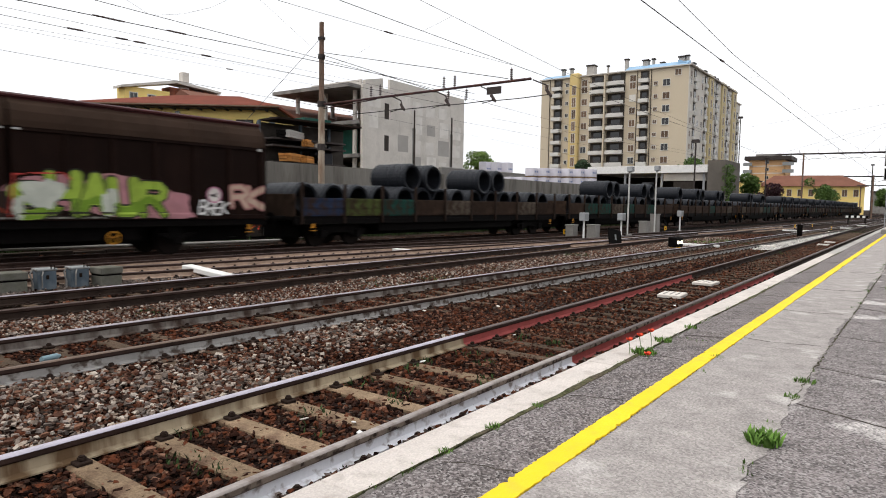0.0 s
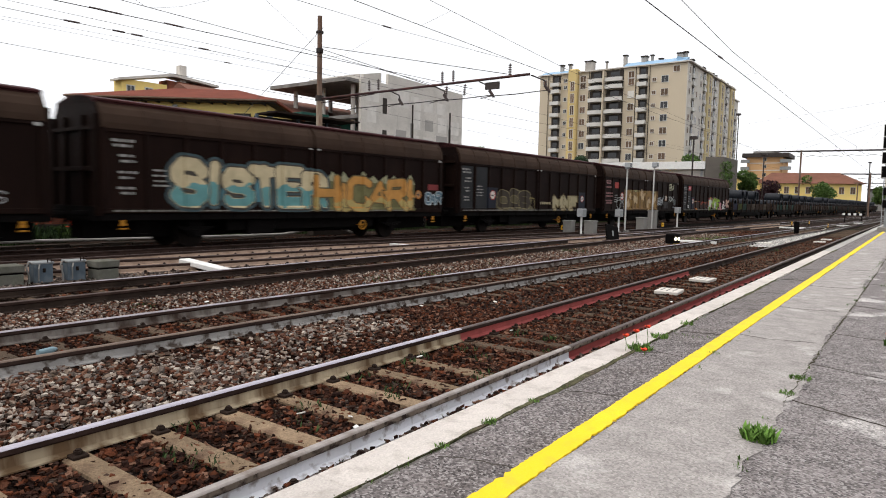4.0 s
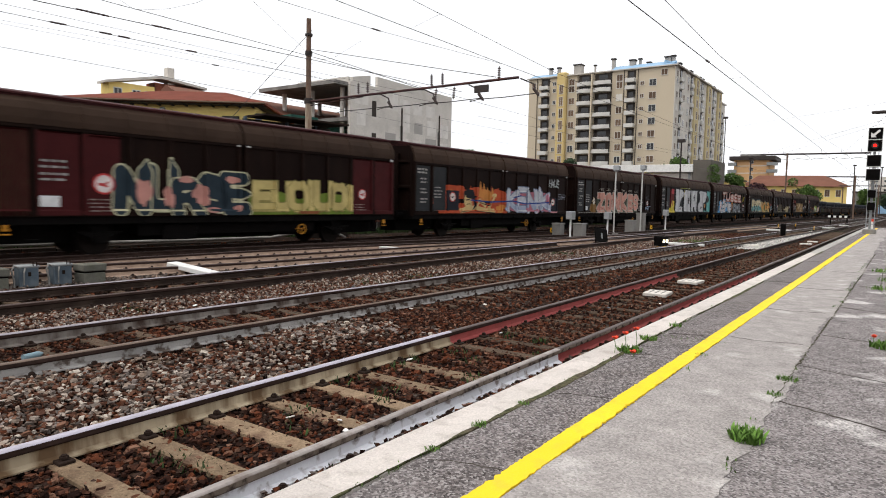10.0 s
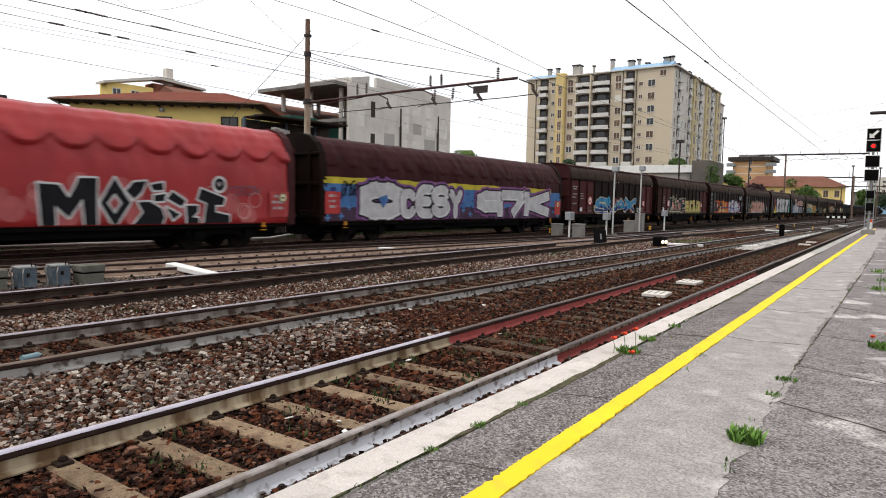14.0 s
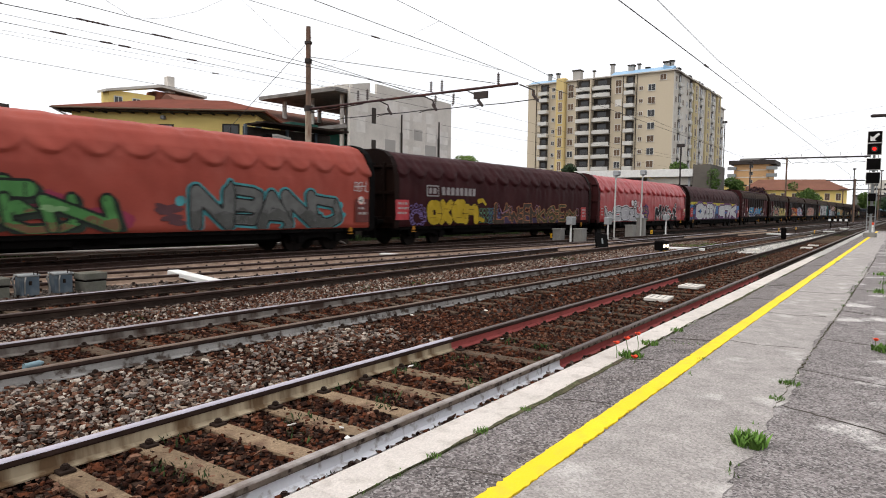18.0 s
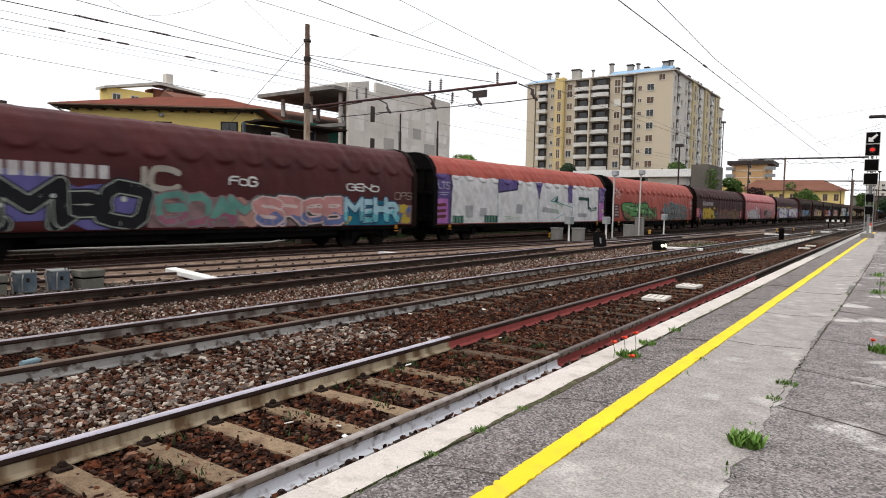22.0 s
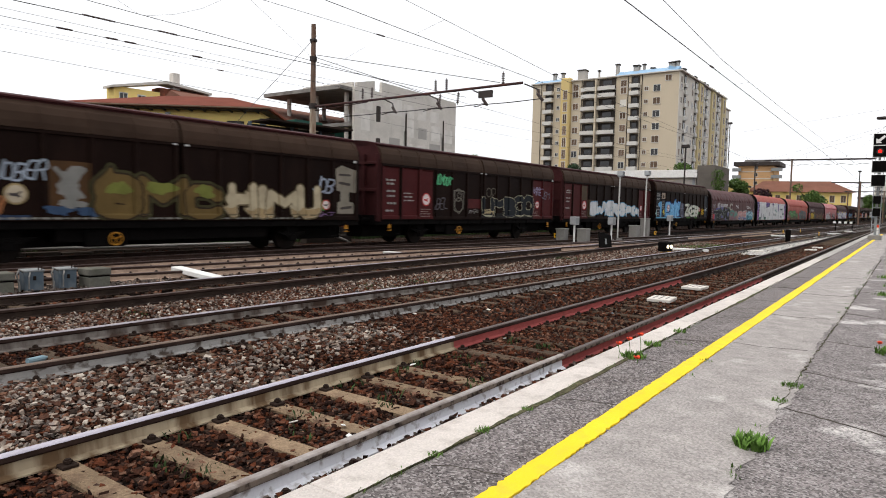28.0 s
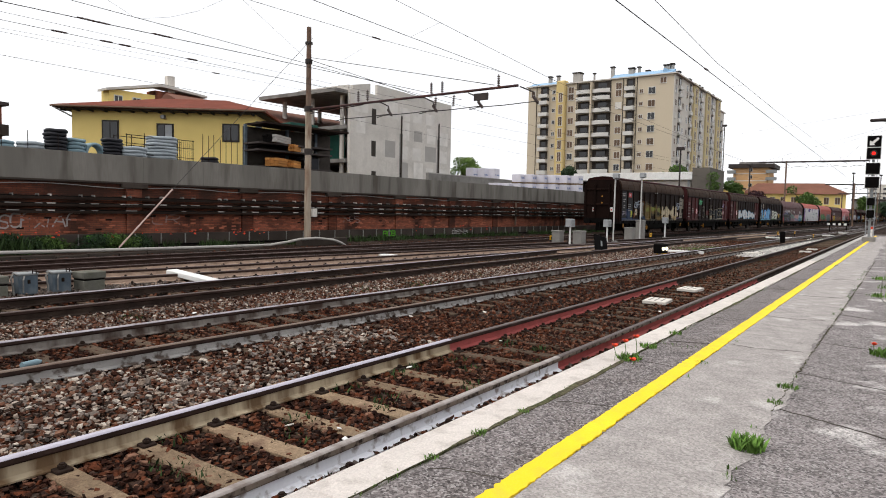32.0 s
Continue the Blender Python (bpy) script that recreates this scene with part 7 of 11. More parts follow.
w = wagon_r(U_R[4], "brick-red tarpaulin wagon with its side sprayed silver and violet", "orange_tarp", "black", 4)
paint(w, 4, [rect(-9.5, -8.4, 0.88, 3.15, 0.02, 3)], (0.09, 0.06, 0.18), 0, "violet graffiti panel")
paint(w, 4, [rect(-9.5, -8.55, 0.9, 2.0, 0.03, 2)], (0.33, 0.12, 0.33), 1, "pink graffiti panel")
paint(w, 4, [brush([(-9.3, z), (-8.75, z + 0.03)], 0.07) for z in (1.2, 1.45, 1.72)], (0.1, 0.03, 0.03), 2)
tag(w, 4, "LTS", -9.35, -8.5, 2.45, 2.85, (0.3, 0.28, 0.38), 3, fat=0.08, lean=0.05)
paint(w, 4, [brush([(-9.3, 2.3), (-8.6, 2.3)], 0.02), brush([(-9.15, 2.2), (-8.7, 2.2)], 0.02)], (0.3, 0.28, 0.38), 3)
paint(w, 4, [rect(-8.32, 8.4, 0.88, 3.1, 0.05, 6)], (0.55, 0.54, 0.54), 0, "silver sprayed graffiti ground")
paint(w, 4, [poly([(-4.15, 2.5), (-2.35, 2.68), (-2.35, 3.12), (-4.15, 3.14)]), poly([(-0.2, 3.1), (0.45, 3.1), (0.12, 2.25)]), poly([(3.8, 3.1), (4.45, 3.1), (4.4, 2.0), (3.95, 2.05)])], (0.1, 0.07, 0.2), 2)
paint(w, 4, [brush([(-8.35, 0.9), (-8.35, 3.1)], 0.05), brush([(-4.2, 3.1), (-4.2, 2.45), (-2.35, 2.64), (-2.35, 3.1)], 0.045), brush([(-0.25, 3.1), (0.1, 2.2), (0.45, 3.1)], 0.03), brush([(3.8, 3.1), (3.85, 2.0)], 0.03), brush([(8.4, 0.9), (8.4, 3.1)], 0.04)], (0.03, 0.03, 0.06), 2.4)
paint(w, 4, [brush([(-4.25, 0.9), (-4.2, 1.6), (-4.3, 2.45)], 0.02), brush([(0.15, 2.2), (0.0, 1.4), (0.2, 0.9)], 0.025), brush([(4.4, 2.0), (4.4, 0.9)], 0.02), brush([(1.6, 2.1), (2.4, 2.4), (2.5, 2.02), (1.6, 2.1)], 0.035), brush([(2.5, 2.02), (4.4, 1.75)], 0.025), brush([(2.0, 1.0), (3.3, 1.35)], 0.02)], (0.1, 0.26, 0.27), 2.6)
paint(w, 4, [rect(-8.2, -7.3, 0.9, 1.26, 0.03, 4), rect(-5.5, -4.3, 0.9, 1.24, 0.03, 5), poly([(1.95, 2.08), (2.4, 2.35), (2.4, 2.05)]), brush([(5.4, 2.32), (6.75, 2.3), (6.8, 1.75)], 0.1), brush([(6.8, 1.75), (7.2, 1.6), (8.0, 1.7)], 0.11)], (0.025, 0.06, 0.05), 2.8)
paint(w, 4, [rect(-7.15, -6.5, 1.15, 1.7, 0.05, 6), rect(-5.9, -5.3, 1.2, 1.65, 0.05, 7), rect(-2.4, -1.7, 1.35, 1.85, 0.05, 8), poly([(0.6, 1.75), (2.5, 1.6), (2.7, 1.35), (0.5, 1.45)]), rect(5.3, 6.6, 1.15, 1.4, 0.04, 9)], (0.3, 0.3, 0.31), 1.5)
paint(w, 4, [brush([(-8.1 + 0.25 * i, 1.18), (-8.1 + 0.25 * i, 0.95)], 0.05) for i in range(4)] + [brush([(-5.3 + 0.25 * i, 1.18), (-5.3 + 0.25 * i, 0.95)], 0.05) for i in range(4)], (0.12, 0.24, 0.18), 3)
tag(w, 4, "LOY", 1.8, 3.1, 1.45, 1.9, (0.24, 0.36, 0.2), 5, fat=0.05)
tag(w, 4, "TRACK", -3.6, -2.0, 0.98, 1.2, (0.25, 0.34, 0.22), 5, fat=0.08)
tag(w, 4, "UPSY", 6.9, 8.0, 1.5, 1.78, (0.45, 0.47, 0.45), 4, layer=4, fat=0.1)
paint(w, 4, [rect(8.45, 9.5, 2.1, 3.1)], (0.13, 0.09, 0.22), 1)
paint(w, 4, [rect(8.5, 9.5, 0.95, 2.1)], (0.36, 0.13, 0.34), 1, "pink graffiti panel")
tag(w, 4, "SPIT", 8.6, 9.4, 2.2, 2.5, (0.36, 0.27, 0.46), 6)
sign(w, 4, 9.05, 1.55, 0.16, ring=(0.1, 0.08, 0.05), back=(0.6, 0.55, 0.35))

w = wagon_r(U_R[5], "red-brown tarpaulin wagon with black, pink and turquoise graffiti", "brick_tarp", "brown", 5)
logo(w, 5, -7.35, 2.15, -3.4, (0.46, 0.43, 0.43))
tag(w, 5, "TAST", -9.2, -8.0, 2.1, 2.45, (0.3, 0.28, 0.28), 5, fat=0.07)
bars(w, 5, -9.5, -8.95, (1.9, 1.7, 1.5, 1.3, 1.1), col=(0.42, 0.36, 0.35), seed=6, h=0.1)
paint(w, 5, [rect(-9.0, -8.45, 1.0, 1.5)], (0.5, 0.06, 0.05), 6, name="marking_plate")
paint(w, 5, [joined([blob(-6.0, 1.75, 2.0, 0.6, 5, 0.15), blob(-3.8, 1.5, 1.4, 0.55, 6, 0.2), blob(-8.1, 1.5, 0.5, 0.5, 7, 0.3)])], (0.1, 0.09, 0.24), 0, "violet graffiti cloud")
word(w, 5, "TEMPO", -8.4, -2.5, 0.9, 2.02, (0.012, 0.012, 0.014), (0.27, 0.29, 0.25), (0.02, 0.02, 0.03), seed=4, fat=0.18, jit=0.16, over=0.3, edge=0.035)
paint(w, 5, [disc(-7.2, 1.2, 0.09), disc(-6.1, 1.5, 0.06), disc(-4.9, 1.75, 0.06), disc(-3.1, 1.7, 0.08)], (0.42, 0.43, 0.4), 8)
word(w, 5, "JC", -3.4, -1.4, 1.9, 2.62, (0.32, 0.29, 0.25), None, seed=5, fat=0.16, style="bubble", over=0.0)
paint(w, 5, [joined([rect(-2.4, 9.3, 0.9, 1.75, 0.1, 4)])], (0.2, 0.13, 0.13), 0, "dull pink sprayed ground")
paint(w, 5, [blob(-1.9, 1.5, 0.4, 0.3, 3, 0.3), blob(0.4, 1.6, 0.5, 0.3, 4, 0.3), blob(1.0, 1.15, 0.35, 0.25, 5, 0.3)], (0.36, 0.2, 0.17), 1)
word(w, 5, "GOAM", -2.1, 1.4, 0.95, 1.85, (0.1, 0.24, 0.2), (0.2, 0.13, 0.14), None, seed=6, fat=0.16, jit=0.16, over=0.25, fade=((0.24, 0.09, 0.13), 0.35))
word(w, 5, "SRGB", 1.3, 5.3, 0.92, 1.95, (0.42, 0.2, 0.19), (0.5, 0.4, 0.37), (0.05, 0.045, 0.05), seed=7, fat=0.15, jit=0.12, over=0.2, fade=((0.1, 0.14, 0.28), 0.35))
paint(w, 5, [joined([blob(6.9, 1.35, 1.7, 0.5, 5, 0.2), rect(5.4, 8.4, 0.88, 1.2, 0.1, 4)])], (0.015, 0.13, 0.2), 0.6, "blue graffiti cloud")
paint(w, 5, [joined([blob(5.25, 1.5, 0.3, 0.4, 6, 0.3), blob(5.4, 1.1, 0.25, 0.2, 8, 0.3)]), blob(8.7, 1.55, 0.3, 0.22, 8, 0.3), blob(8.9, 1.1, 0.28, 0.2, 9, 0.3)], (0.38, 0.28, 0.04), 1, "yellow graffiti patch")
paint(w, 5, [disc(9.1, 1.5, 0.12), disc(8.6, 1.25, 0.1)], (0.06, 0.12, 0.28), 2)
word(w, 5, "MEHR", 5.4, 8.4, 1.0, 1.9, (0.3, 0.46, 0.52), (0.02, 0.06, 0.11), None, seed=8, fat=0.16, jit=0.12, over=0.22, fade=((0.1, 0.36, 0.4), 0.4))
tag(w, 5, "OPS", 8.2, 9.3, 1.9, 2.2, (0.3, 0.24, 0.2), 5)
for c, a, z0, z1 in (("F", 0.3, 2.22, 2.5), ("O", 0.65, 2.2, 2.42), ("G", 1.0, 2.17, 2.5)):
    tag(w, 5, c, a, a + 0.32, z0, z1, WHITE, 5, fat=0.1, lean=0.0)
tag(w, 5, "GENO", 5.45, 7.2, 2.18, 2.46, WHITE, 5, fat=0.1, lean=0.0)

# ---- covered wagons at the tail ----
w = covered(U_H[10], "dark brown sliding-wall wagon with light blue and white graffiti")
paint(w, "h", [rect(-7.2, -6.15, 1.22, 3.2), rect(-5.95, -4.95, 1.22, 2.6), rect(6.15, 7.2, 1.22, 3.2)], (0.02, 0.023, 0.03), 0, "dark marking panel", name="marking_panel")
bars(w, "h", -7.1, -6.2, (3.0, 2.85, 2.6, 2.0, 1.75, 1.5, 1.35), seed=101, h=0.09)
bars(w, "h", -5.85, -5.1, (2.4, 2.2, 2.05, 1.9), seed=102, h=0.06)
paint(w, "h", [rect(-5.95, -5.0, 2.68, 3.16)], (0.33, 0.26, 0.2), 1)
paint(w, "h", [rect(-5.65, -5.3, 2.76, 3.0)], (0.05, 0.03, 0.025), 2)
paint(w, "h", [joined([blob(-5.3, 1.65, 0.16, 0.16, 3, 0.4), blob(-5.15, 1.5, 0.12, 0.14, 4, 0.4)])], YELLOW, 2)
paint(w, "h", [poly([(-6.65, 2.3), (-6.3, 2.44), (-5.95, 2.46), (-5.98, 1.18), (-6.2, 1.18), (-6.2, 2.0), (-6.6, 2.1)])], (0.17, 0.4, 0.64), 3, "light blue graffiti stroke")
for c, a, b, s in (("E", -4.95, -3.75, 3), ("S", -3.85, -2.75, 4), ("O", -2.85, -1.95, 5), ("Y", -2.1, -1.15, 6)):
    word(w, "h", c, a, b, 1.16, 2.42, (0.17, 0.4, 0.64), (0.01, 0.03, 0.12), (0.02, 0.06, 0.2), seed=s, fat=0.2, style="wild", jit=0.06, over=0.1, edge=0.03, layer=2 + 0.3 * s)
sign(w, "h", -4.2, 1.94, 0.27, layer=9)
paint(w, "h", [joined([rect(-7.2, -1.0, 1.1, 1.2, 0.03, 3)])], (0.13, 0.33, 0.48), 3)
paint(w, "h", [blob(-4.3, 1.25, 0.2, 0.07, 4), blob(-2.2, 1.25, 0.22, 0.07, 5), blob(-7.15, 1.5, 0.15, 0.3, 4)], (0.33, 0.5, 0.5), 9)
# sprayed face: a head outline, then nose, mouth and eyes
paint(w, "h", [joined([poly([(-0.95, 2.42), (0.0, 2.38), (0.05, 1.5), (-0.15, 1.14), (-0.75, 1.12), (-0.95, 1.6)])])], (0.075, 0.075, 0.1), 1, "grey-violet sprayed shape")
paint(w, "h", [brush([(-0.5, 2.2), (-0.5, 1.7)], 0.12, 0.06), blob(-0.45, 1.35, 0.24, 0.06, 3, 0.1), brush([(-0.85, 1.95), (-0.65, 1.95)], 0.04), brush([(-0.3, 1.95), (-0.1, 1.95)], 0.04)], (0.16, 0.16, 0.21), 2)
paint(w, "h", [joined([blob(1.0, 1.4, 0.8, 0.3, 5, 0.25), blob(3.4, 1.5, 0.9, 0.4, 6, 0.3), blob(4.3, 1.7, 0.35, 0.3, 7, 0.3)])], (0.05, 0.15, 0.025), 0, "green graffiti cloud")
word(w, "h", "ZKEB", 0.3, 4.2, 1.25, 2.25, (0.55, 0.55, 0.48), (0.03, 0.03, 0.025), None, seed=6, fat=0.16, jit=0.18, over=0.25)
sign(w, "h", 4.6, 1.9, 0.2)
word(w, "h", "BS", 5.35, 6.0, 1.42, 1.95, (0.42, 0.25, 0.02), None, seed=6, fat=0.12, over=0)
tag(w, "h", "SNB", 6.5, 7.1, 1.75, 2.05, WHITE, 6, fat=0.09)
w = covered(U_H[11], "dark brown sliding-wall wagon with red end panels and white bubble letters", end="maroon_edge")
red_ends(w)
bars(w, "h", -7.0, -6.25, (2.75, 2.62, 2.3, 2.1, 1.7), seed=111, h=0.08)
paint(w, "h", [rect(-4.9, -4.0, 2.25, 3.2), rect(-3.9, -2.9, 1.2, 2.3)], (0.07, 0.05, 0.03), 1, "brown patched panel", name="marking_panel")
for c, a, b, z0, z1, s in (("S", -3.5, -2.5, 1.3, 2.2, 3), ("W", -2.7, -1.3, 1.3, 2.28, 4), ("I", -1.4, -0.8, 1.3, 2.1, 5), ("E", -1.0, 0.1, 1.25, 2.22, 6), ("R", 0.0, 1.1, 1.25, 2.2, 7), ("S", 1.3, 2.4, 1.28, 2.15, 8), ("P", 2.5, 3.5, 1.28, 2.02, 9), ("E", 3.5, 4.3, 1.28, 2.0, 10), ("A", 4.2, 5.0, 1.28, 1.98, 11)):
    word(w, "h", c, a, b, z0, z1, (0.55, 0.56, 0.57), (0.1, 0.26, 0.4), None, seed=s, fat=0.21, style="bubble", jit=0.08, over=0.14, layer=2 + 0.2 * s, edge=0.05)
w = covered(U_H[12], "dark brown sliding-wall wagon with red end panels and outlined letters", end="maroon_edge")
red_ends(w)
bars(w, "h", -7.0, -6.25, (2.65, 2.5, 2.2, 2.0, 1.7, 1.4), seed=121, h=0.08)
bars(w, "h", -5.95, -5.2, (2.15, 2.0, 1.85), seed=122, h=0.05)
tag(w, "h", "GONDOR", -3.7, -2.6, 2.6, 3.05, (0.1, 0.42, 0.2), 5, fat=0.08)
tag(w, "h", "BEL", -3.7, -2.8, 1.5, 2.0, (0.09, 0.08, 0.09), 5)
paint(w, "h", [hoop(-2.0, 2.2, 0.26, 0.3), hoop(-1.95, 1.75, 0.3, 0.34), brush([(-2.35, 2.4), (-2.3, 1.5), (-1.9, 1.35), (-1.6, 1.6), (-1.55, 2.4), (-2.35, 2.4)], 0.025), hoop(-1.95, 2.2, 0.1, 0.13)], (0.16, 0.145, 0.12), 1, "pale sprayed outline drawing")
tag(w, "h", "ANGRI", -1.1, -0.3, 1.35, 1.55, (0.28, 0.26, 0.25), 5)
paint(w, "h", [rect(-1.2, -0.2, 1.6, 2.05)], (0.07, 0.014, 0.014), 1, name="end_panel")
paint(w, "h", [joined([rect(-0.1, 5.0, 1.12, 1.4, 0.06, 3)])], (0.015, 0.013, 0.013), 0)
word(w, "h", "UMBOO", 0.0, 5.0, 1.22, 2.25, (0.016, 0.018, 0.022), (0.4, 0.37, 0.26), None, seed=7, fat=0.2, style="bubble", jit=0.1, over=0.24, edge=0.025)
tag(w, "h", "XARM", 0.1, 1.0, 1.3, 1.55, (0.46, 0.36, 0.2), 5, layer=8, fat=0.1)
paint(w, "h", [hoop(0.6, 2.4, 0.2, 0.23), hoop(1.0, 2.45, 0.16, 0.19)], (0.15, 0.13, 0.1), 1)
tag(w, "h", "VIKE", 5.05, 5.95, 2.35, 2.8, (0.3, 0.28, 0.42), 5)
tag(w, "h", "JEM", 6.0, 6.9, 2.2, 2.6, (0.14, 0.14, 0.18), 6)
w = covered(U_H[13], "dark brown sliding-wall wagon at the tail with olive and cream graffiti")
markings(w, 131, dark=True, left_sign=False, right_sign=False)
paint(w, "h", [rect(-5.85, -5.25, 2.8, 3.13)], (0.42, 0.06, 0.06), 1, name="marking_plate", label="small red marking plate")
paint(w, "h", [rect(-5.7, -5.4, 2.88, 3.05)], (0.55, 0.4, 0.4), 2, name="marking_plate")
paint(w, "h", [joined([rect(-6.2, -5.0, 1.1, 2.0, 0.1, 4), rect(-7.2, -4.0, 1.1, 1.25, 0.05, 4)])], (0.025, 0.04, 0.08), 0.5, "dark blue sprayed ground")
tag(w, "h", "SIMB", -7.1, -6.2, 1.5, 1.8, (0.2, 0.16, 0.24), 4)
paint(w, "h", [rect(-5.35, -5.05, 1.55, 1.82), rect(-5.35, -5.15, 1.35, 1.55)], (0.4, 0.4, 0.04), 2)
tag(w, "h", "JOBER", -4.8, -3.6, 2.05, 2.55, (0.3, 0.34, 0.4), 3, fat=0.06)
sign(w, "h", -4.3, 1.73, 0.25, ring=SAND, back=(0.45, 0.38, 0.28))
tag(w, "h", "SEB", -4.85, -4.55, 1.25, 1.75, (0.3, 0.12, 0.05), 3, fat=0.06)
paint(w, "h", [rect(-3.55, -2.55, 1.42, 2.6, 0.03, 3)], (0.07, 0.035, 0.015), 1)
paint(w, "h", [joined([blob(-3.05, 2.0, 0.34, 0.4, 6, 0.45), brush([(-3.4, 2.4), (-2.75, 1.7)], 0.06), brush([(-2.7, 2.4), (-3.3, 1.8)], 0.06)]), blob(-3.0, 1.5, 0.3, 0.12, 7, 0.4)], (0.2, 0.195, 0.18), 2)
paint(w, "h", [blob(-3.3, 1.35, 0.3, 0.15, 8, 0.4), blob(-2.6, 1.3, 0.3, 0.12, 9, 0.4)], (0.04, 0.07, 0.13), 2)
word(w, "h", "8MC", -2.4, 1.35, 1.14, 2.24, (0.13, 0.085, 0.03), (0.03, 0.02, 0.012), (0.05, 0.045, 0.02), seed=5, fat=0.19, jit=0.1, over=0.1, style="wild")
paint(w, "h", [blob(-1.8, 1.95, 0.3, 0.2, 3, 0.3), blob(-0.6, 2.0, 0.4, 0.2, 4, 0.3), blob(0.8, 1.95, 0.35, 0.18, 5, 0.3)], (0.16, 0.17, 0.04), 8)
word(w, "h", "HIMU", 1.65, 5.4, 1.16, 2.2, (0.44, 0.37, 0.25), (0.12, 0.09, 0.05), None, seed=6, fat=0.19, jit=0.1, over=0.12, fade=((0.33, 0.24, 0.13), 0.3))
tag(w, "h", "JOB", 5.15, 6.05, 2.05, 2.65, (0.3, 0.33, 0.4), 3, fat=0.06)
tag(w, "h", "JA", 5.35, 5.65, 1.4, 1.8, (0.1, 0.34, 0.08), 3, fat=0.08)
sign(w, "h", 5.72, 1.62, 0.18)
tag(w, "h", "SAT", 5.3, 6.1, 1.2, 1.38, (0.2, 0.12, 0.24), 3, fat=0.08)
paint(w, "h", [joined([poly([(6.2, 2.95), (6.5, 3.1), (7.2, 2.95), (7.2, 2.1), (6.25, 2.15)]), rect(6.3, 7.15, 1.3, 1.75, 0.05, 3), rect(6.45, 6.9, 1.7, 2.2)])], (0.22, 0.195, 0.155), 0, "pale sprayed figure of boxes")
paint(w, "h", [brush([(6.4, 2.75), (6.95, 2.75)], 0.04), brush([(6.4, 2.45), (6.9, 2.4)], 0.05), brush([(6.5, 1.5), (7.0, 1.55)], 0.05)], (0.06, 0.05, 0.045), 1)
# tail plates and warning signs on the last wagon's end
M["tail_white"] = mat("white_reflective_plate", (0.7, 0.68, 0.66), rough=0.5, amt=0.08, bump=0)
M["tail_red"] = mat("red_reflective_plate", (0.5, 0.03, 0.02), rough=0.4, amt=0.08, bump=0)
for y in (-0.75, 0.6):
    pl = part("tail_plate", boxes((-7.42, -7.385, y - 0.09, y + 0.09, 1.72, 2.04), bevel=0.008), M["tail_white"], w, "white tail plate with a red mark")
    part("tail_mark", boxes((-7.43, -7.42, y - 0.05, y + 0.05, 1.8, 1.93)), M["tail_red"], pl)
for z, h in ((2.8, 0.06), (2.3, 0.08)):
    bm = bmesh.new()
    prism(bm, [(-h, z), (h, z), (0.0, z + 1.8 * h)], -7.385, -7.37, "x")
    part("warning_sign", bm, paint_of((0.42, 0.2, 0.04)), w, "small orange warning triangle")

# ---- wall details ----
def wp(x, out, z):
    """A place on the wall's face: metres along it, out from it and above its foot."""
    return pose(0, W_Y, -0.2, 0, 0, WROT) @ Vector((x, -out, z))


for i in range(-4, 12):
    x = 14.2 + 5.45 * i
    part("brick_pier", boxes((x - 0.32, x + 0.32, -0.09, 0.0, 0.62, 2.4), bevel=0.012), M["brick_soot" if i % 3 else "brick"], wall)
    part("pier_cap", boxes((x - 0.52, x + 0.52, -0.2, 0.0, 2.42, 2.62), bevel=0.02), M["conc_dark"], wall)
for k, z in enumerate((1.98, 1.72, 1.46)):
    rk = part("cable_tray", boxes((-40, 75, -0.3, -0.08, z - 0.03, z + 0.02), (-40, 75, -0.31, -0.29, z - 0.05, z + 0.05)), M["iron"], wall, "rusty cable tray carrying black cables")
    bm = bmesh.new()
    for j in range(4):
        pts = [(x, -0.14 - 0.045 * j + 0.01 * math.sin(x * 1.3 + j), z + 0.05 + 0.015 * math.sin(x * 0.9 + 2 * j)) for x in [i * 1.1 - 20 for i in range(80)]]
        tube(bm, pts, 0.028, 5)
    part("cable_bundle", bm, M["black"], rk)
rng = random.Random(12)
for i in range(96):
    x = -6 + 0.72 * i + rng.uniform(-0.3, 0.3)
    bm = bmesh.new()
    w_ = rng.uniform(0.08, 0.3)
    box(bm, x - w_, x + w_, -0.33, -0.05, 1.76, 1.8, bevel=0.01)
    if rng.random() < 0.7:
        box(bm, x - w_ * 0.8, x + w_ * 0.8, -0.33, -0.05, 1.5, 1.54, bevel=0.01)
    box(bm, x - 0.02, x + 0.02, -0.3, -0.05, 1.98, 2.12, bevel=0.005)
    part("tray_bracket", bm, M["conc_pale" if i % 3 == 0 else "conc"], wall, "pale lime-crusted bracket")
bm = bmesh.new()
tube(bm, [(x, -0.12, 2.46 + 0.05 * math.cos(x * 1.15)) for x in [i * 0.5 - 20 for i in range(150)]], 0.016, 5)
part("hanging_cable", bm, M["conc"], wall)
for i in range(60):
    x = -10 + 1.1 * i
    part("plinth_bracket", boxes((x - 0.025, x + 0.025, -0.15, -0.1, 0.18, 0.6), bevel=0.008), M["conc"], wall)
part("plinth_rail", boxes((-20, 75, -0.16, -0.1, 0.1, 0.16)), M["black"], wall)
part("down_pipe", boxes((44.2, 44.32, -0.2, -0.08, 0.7, 2.5), bevel=0.01), M["mast"], wall)


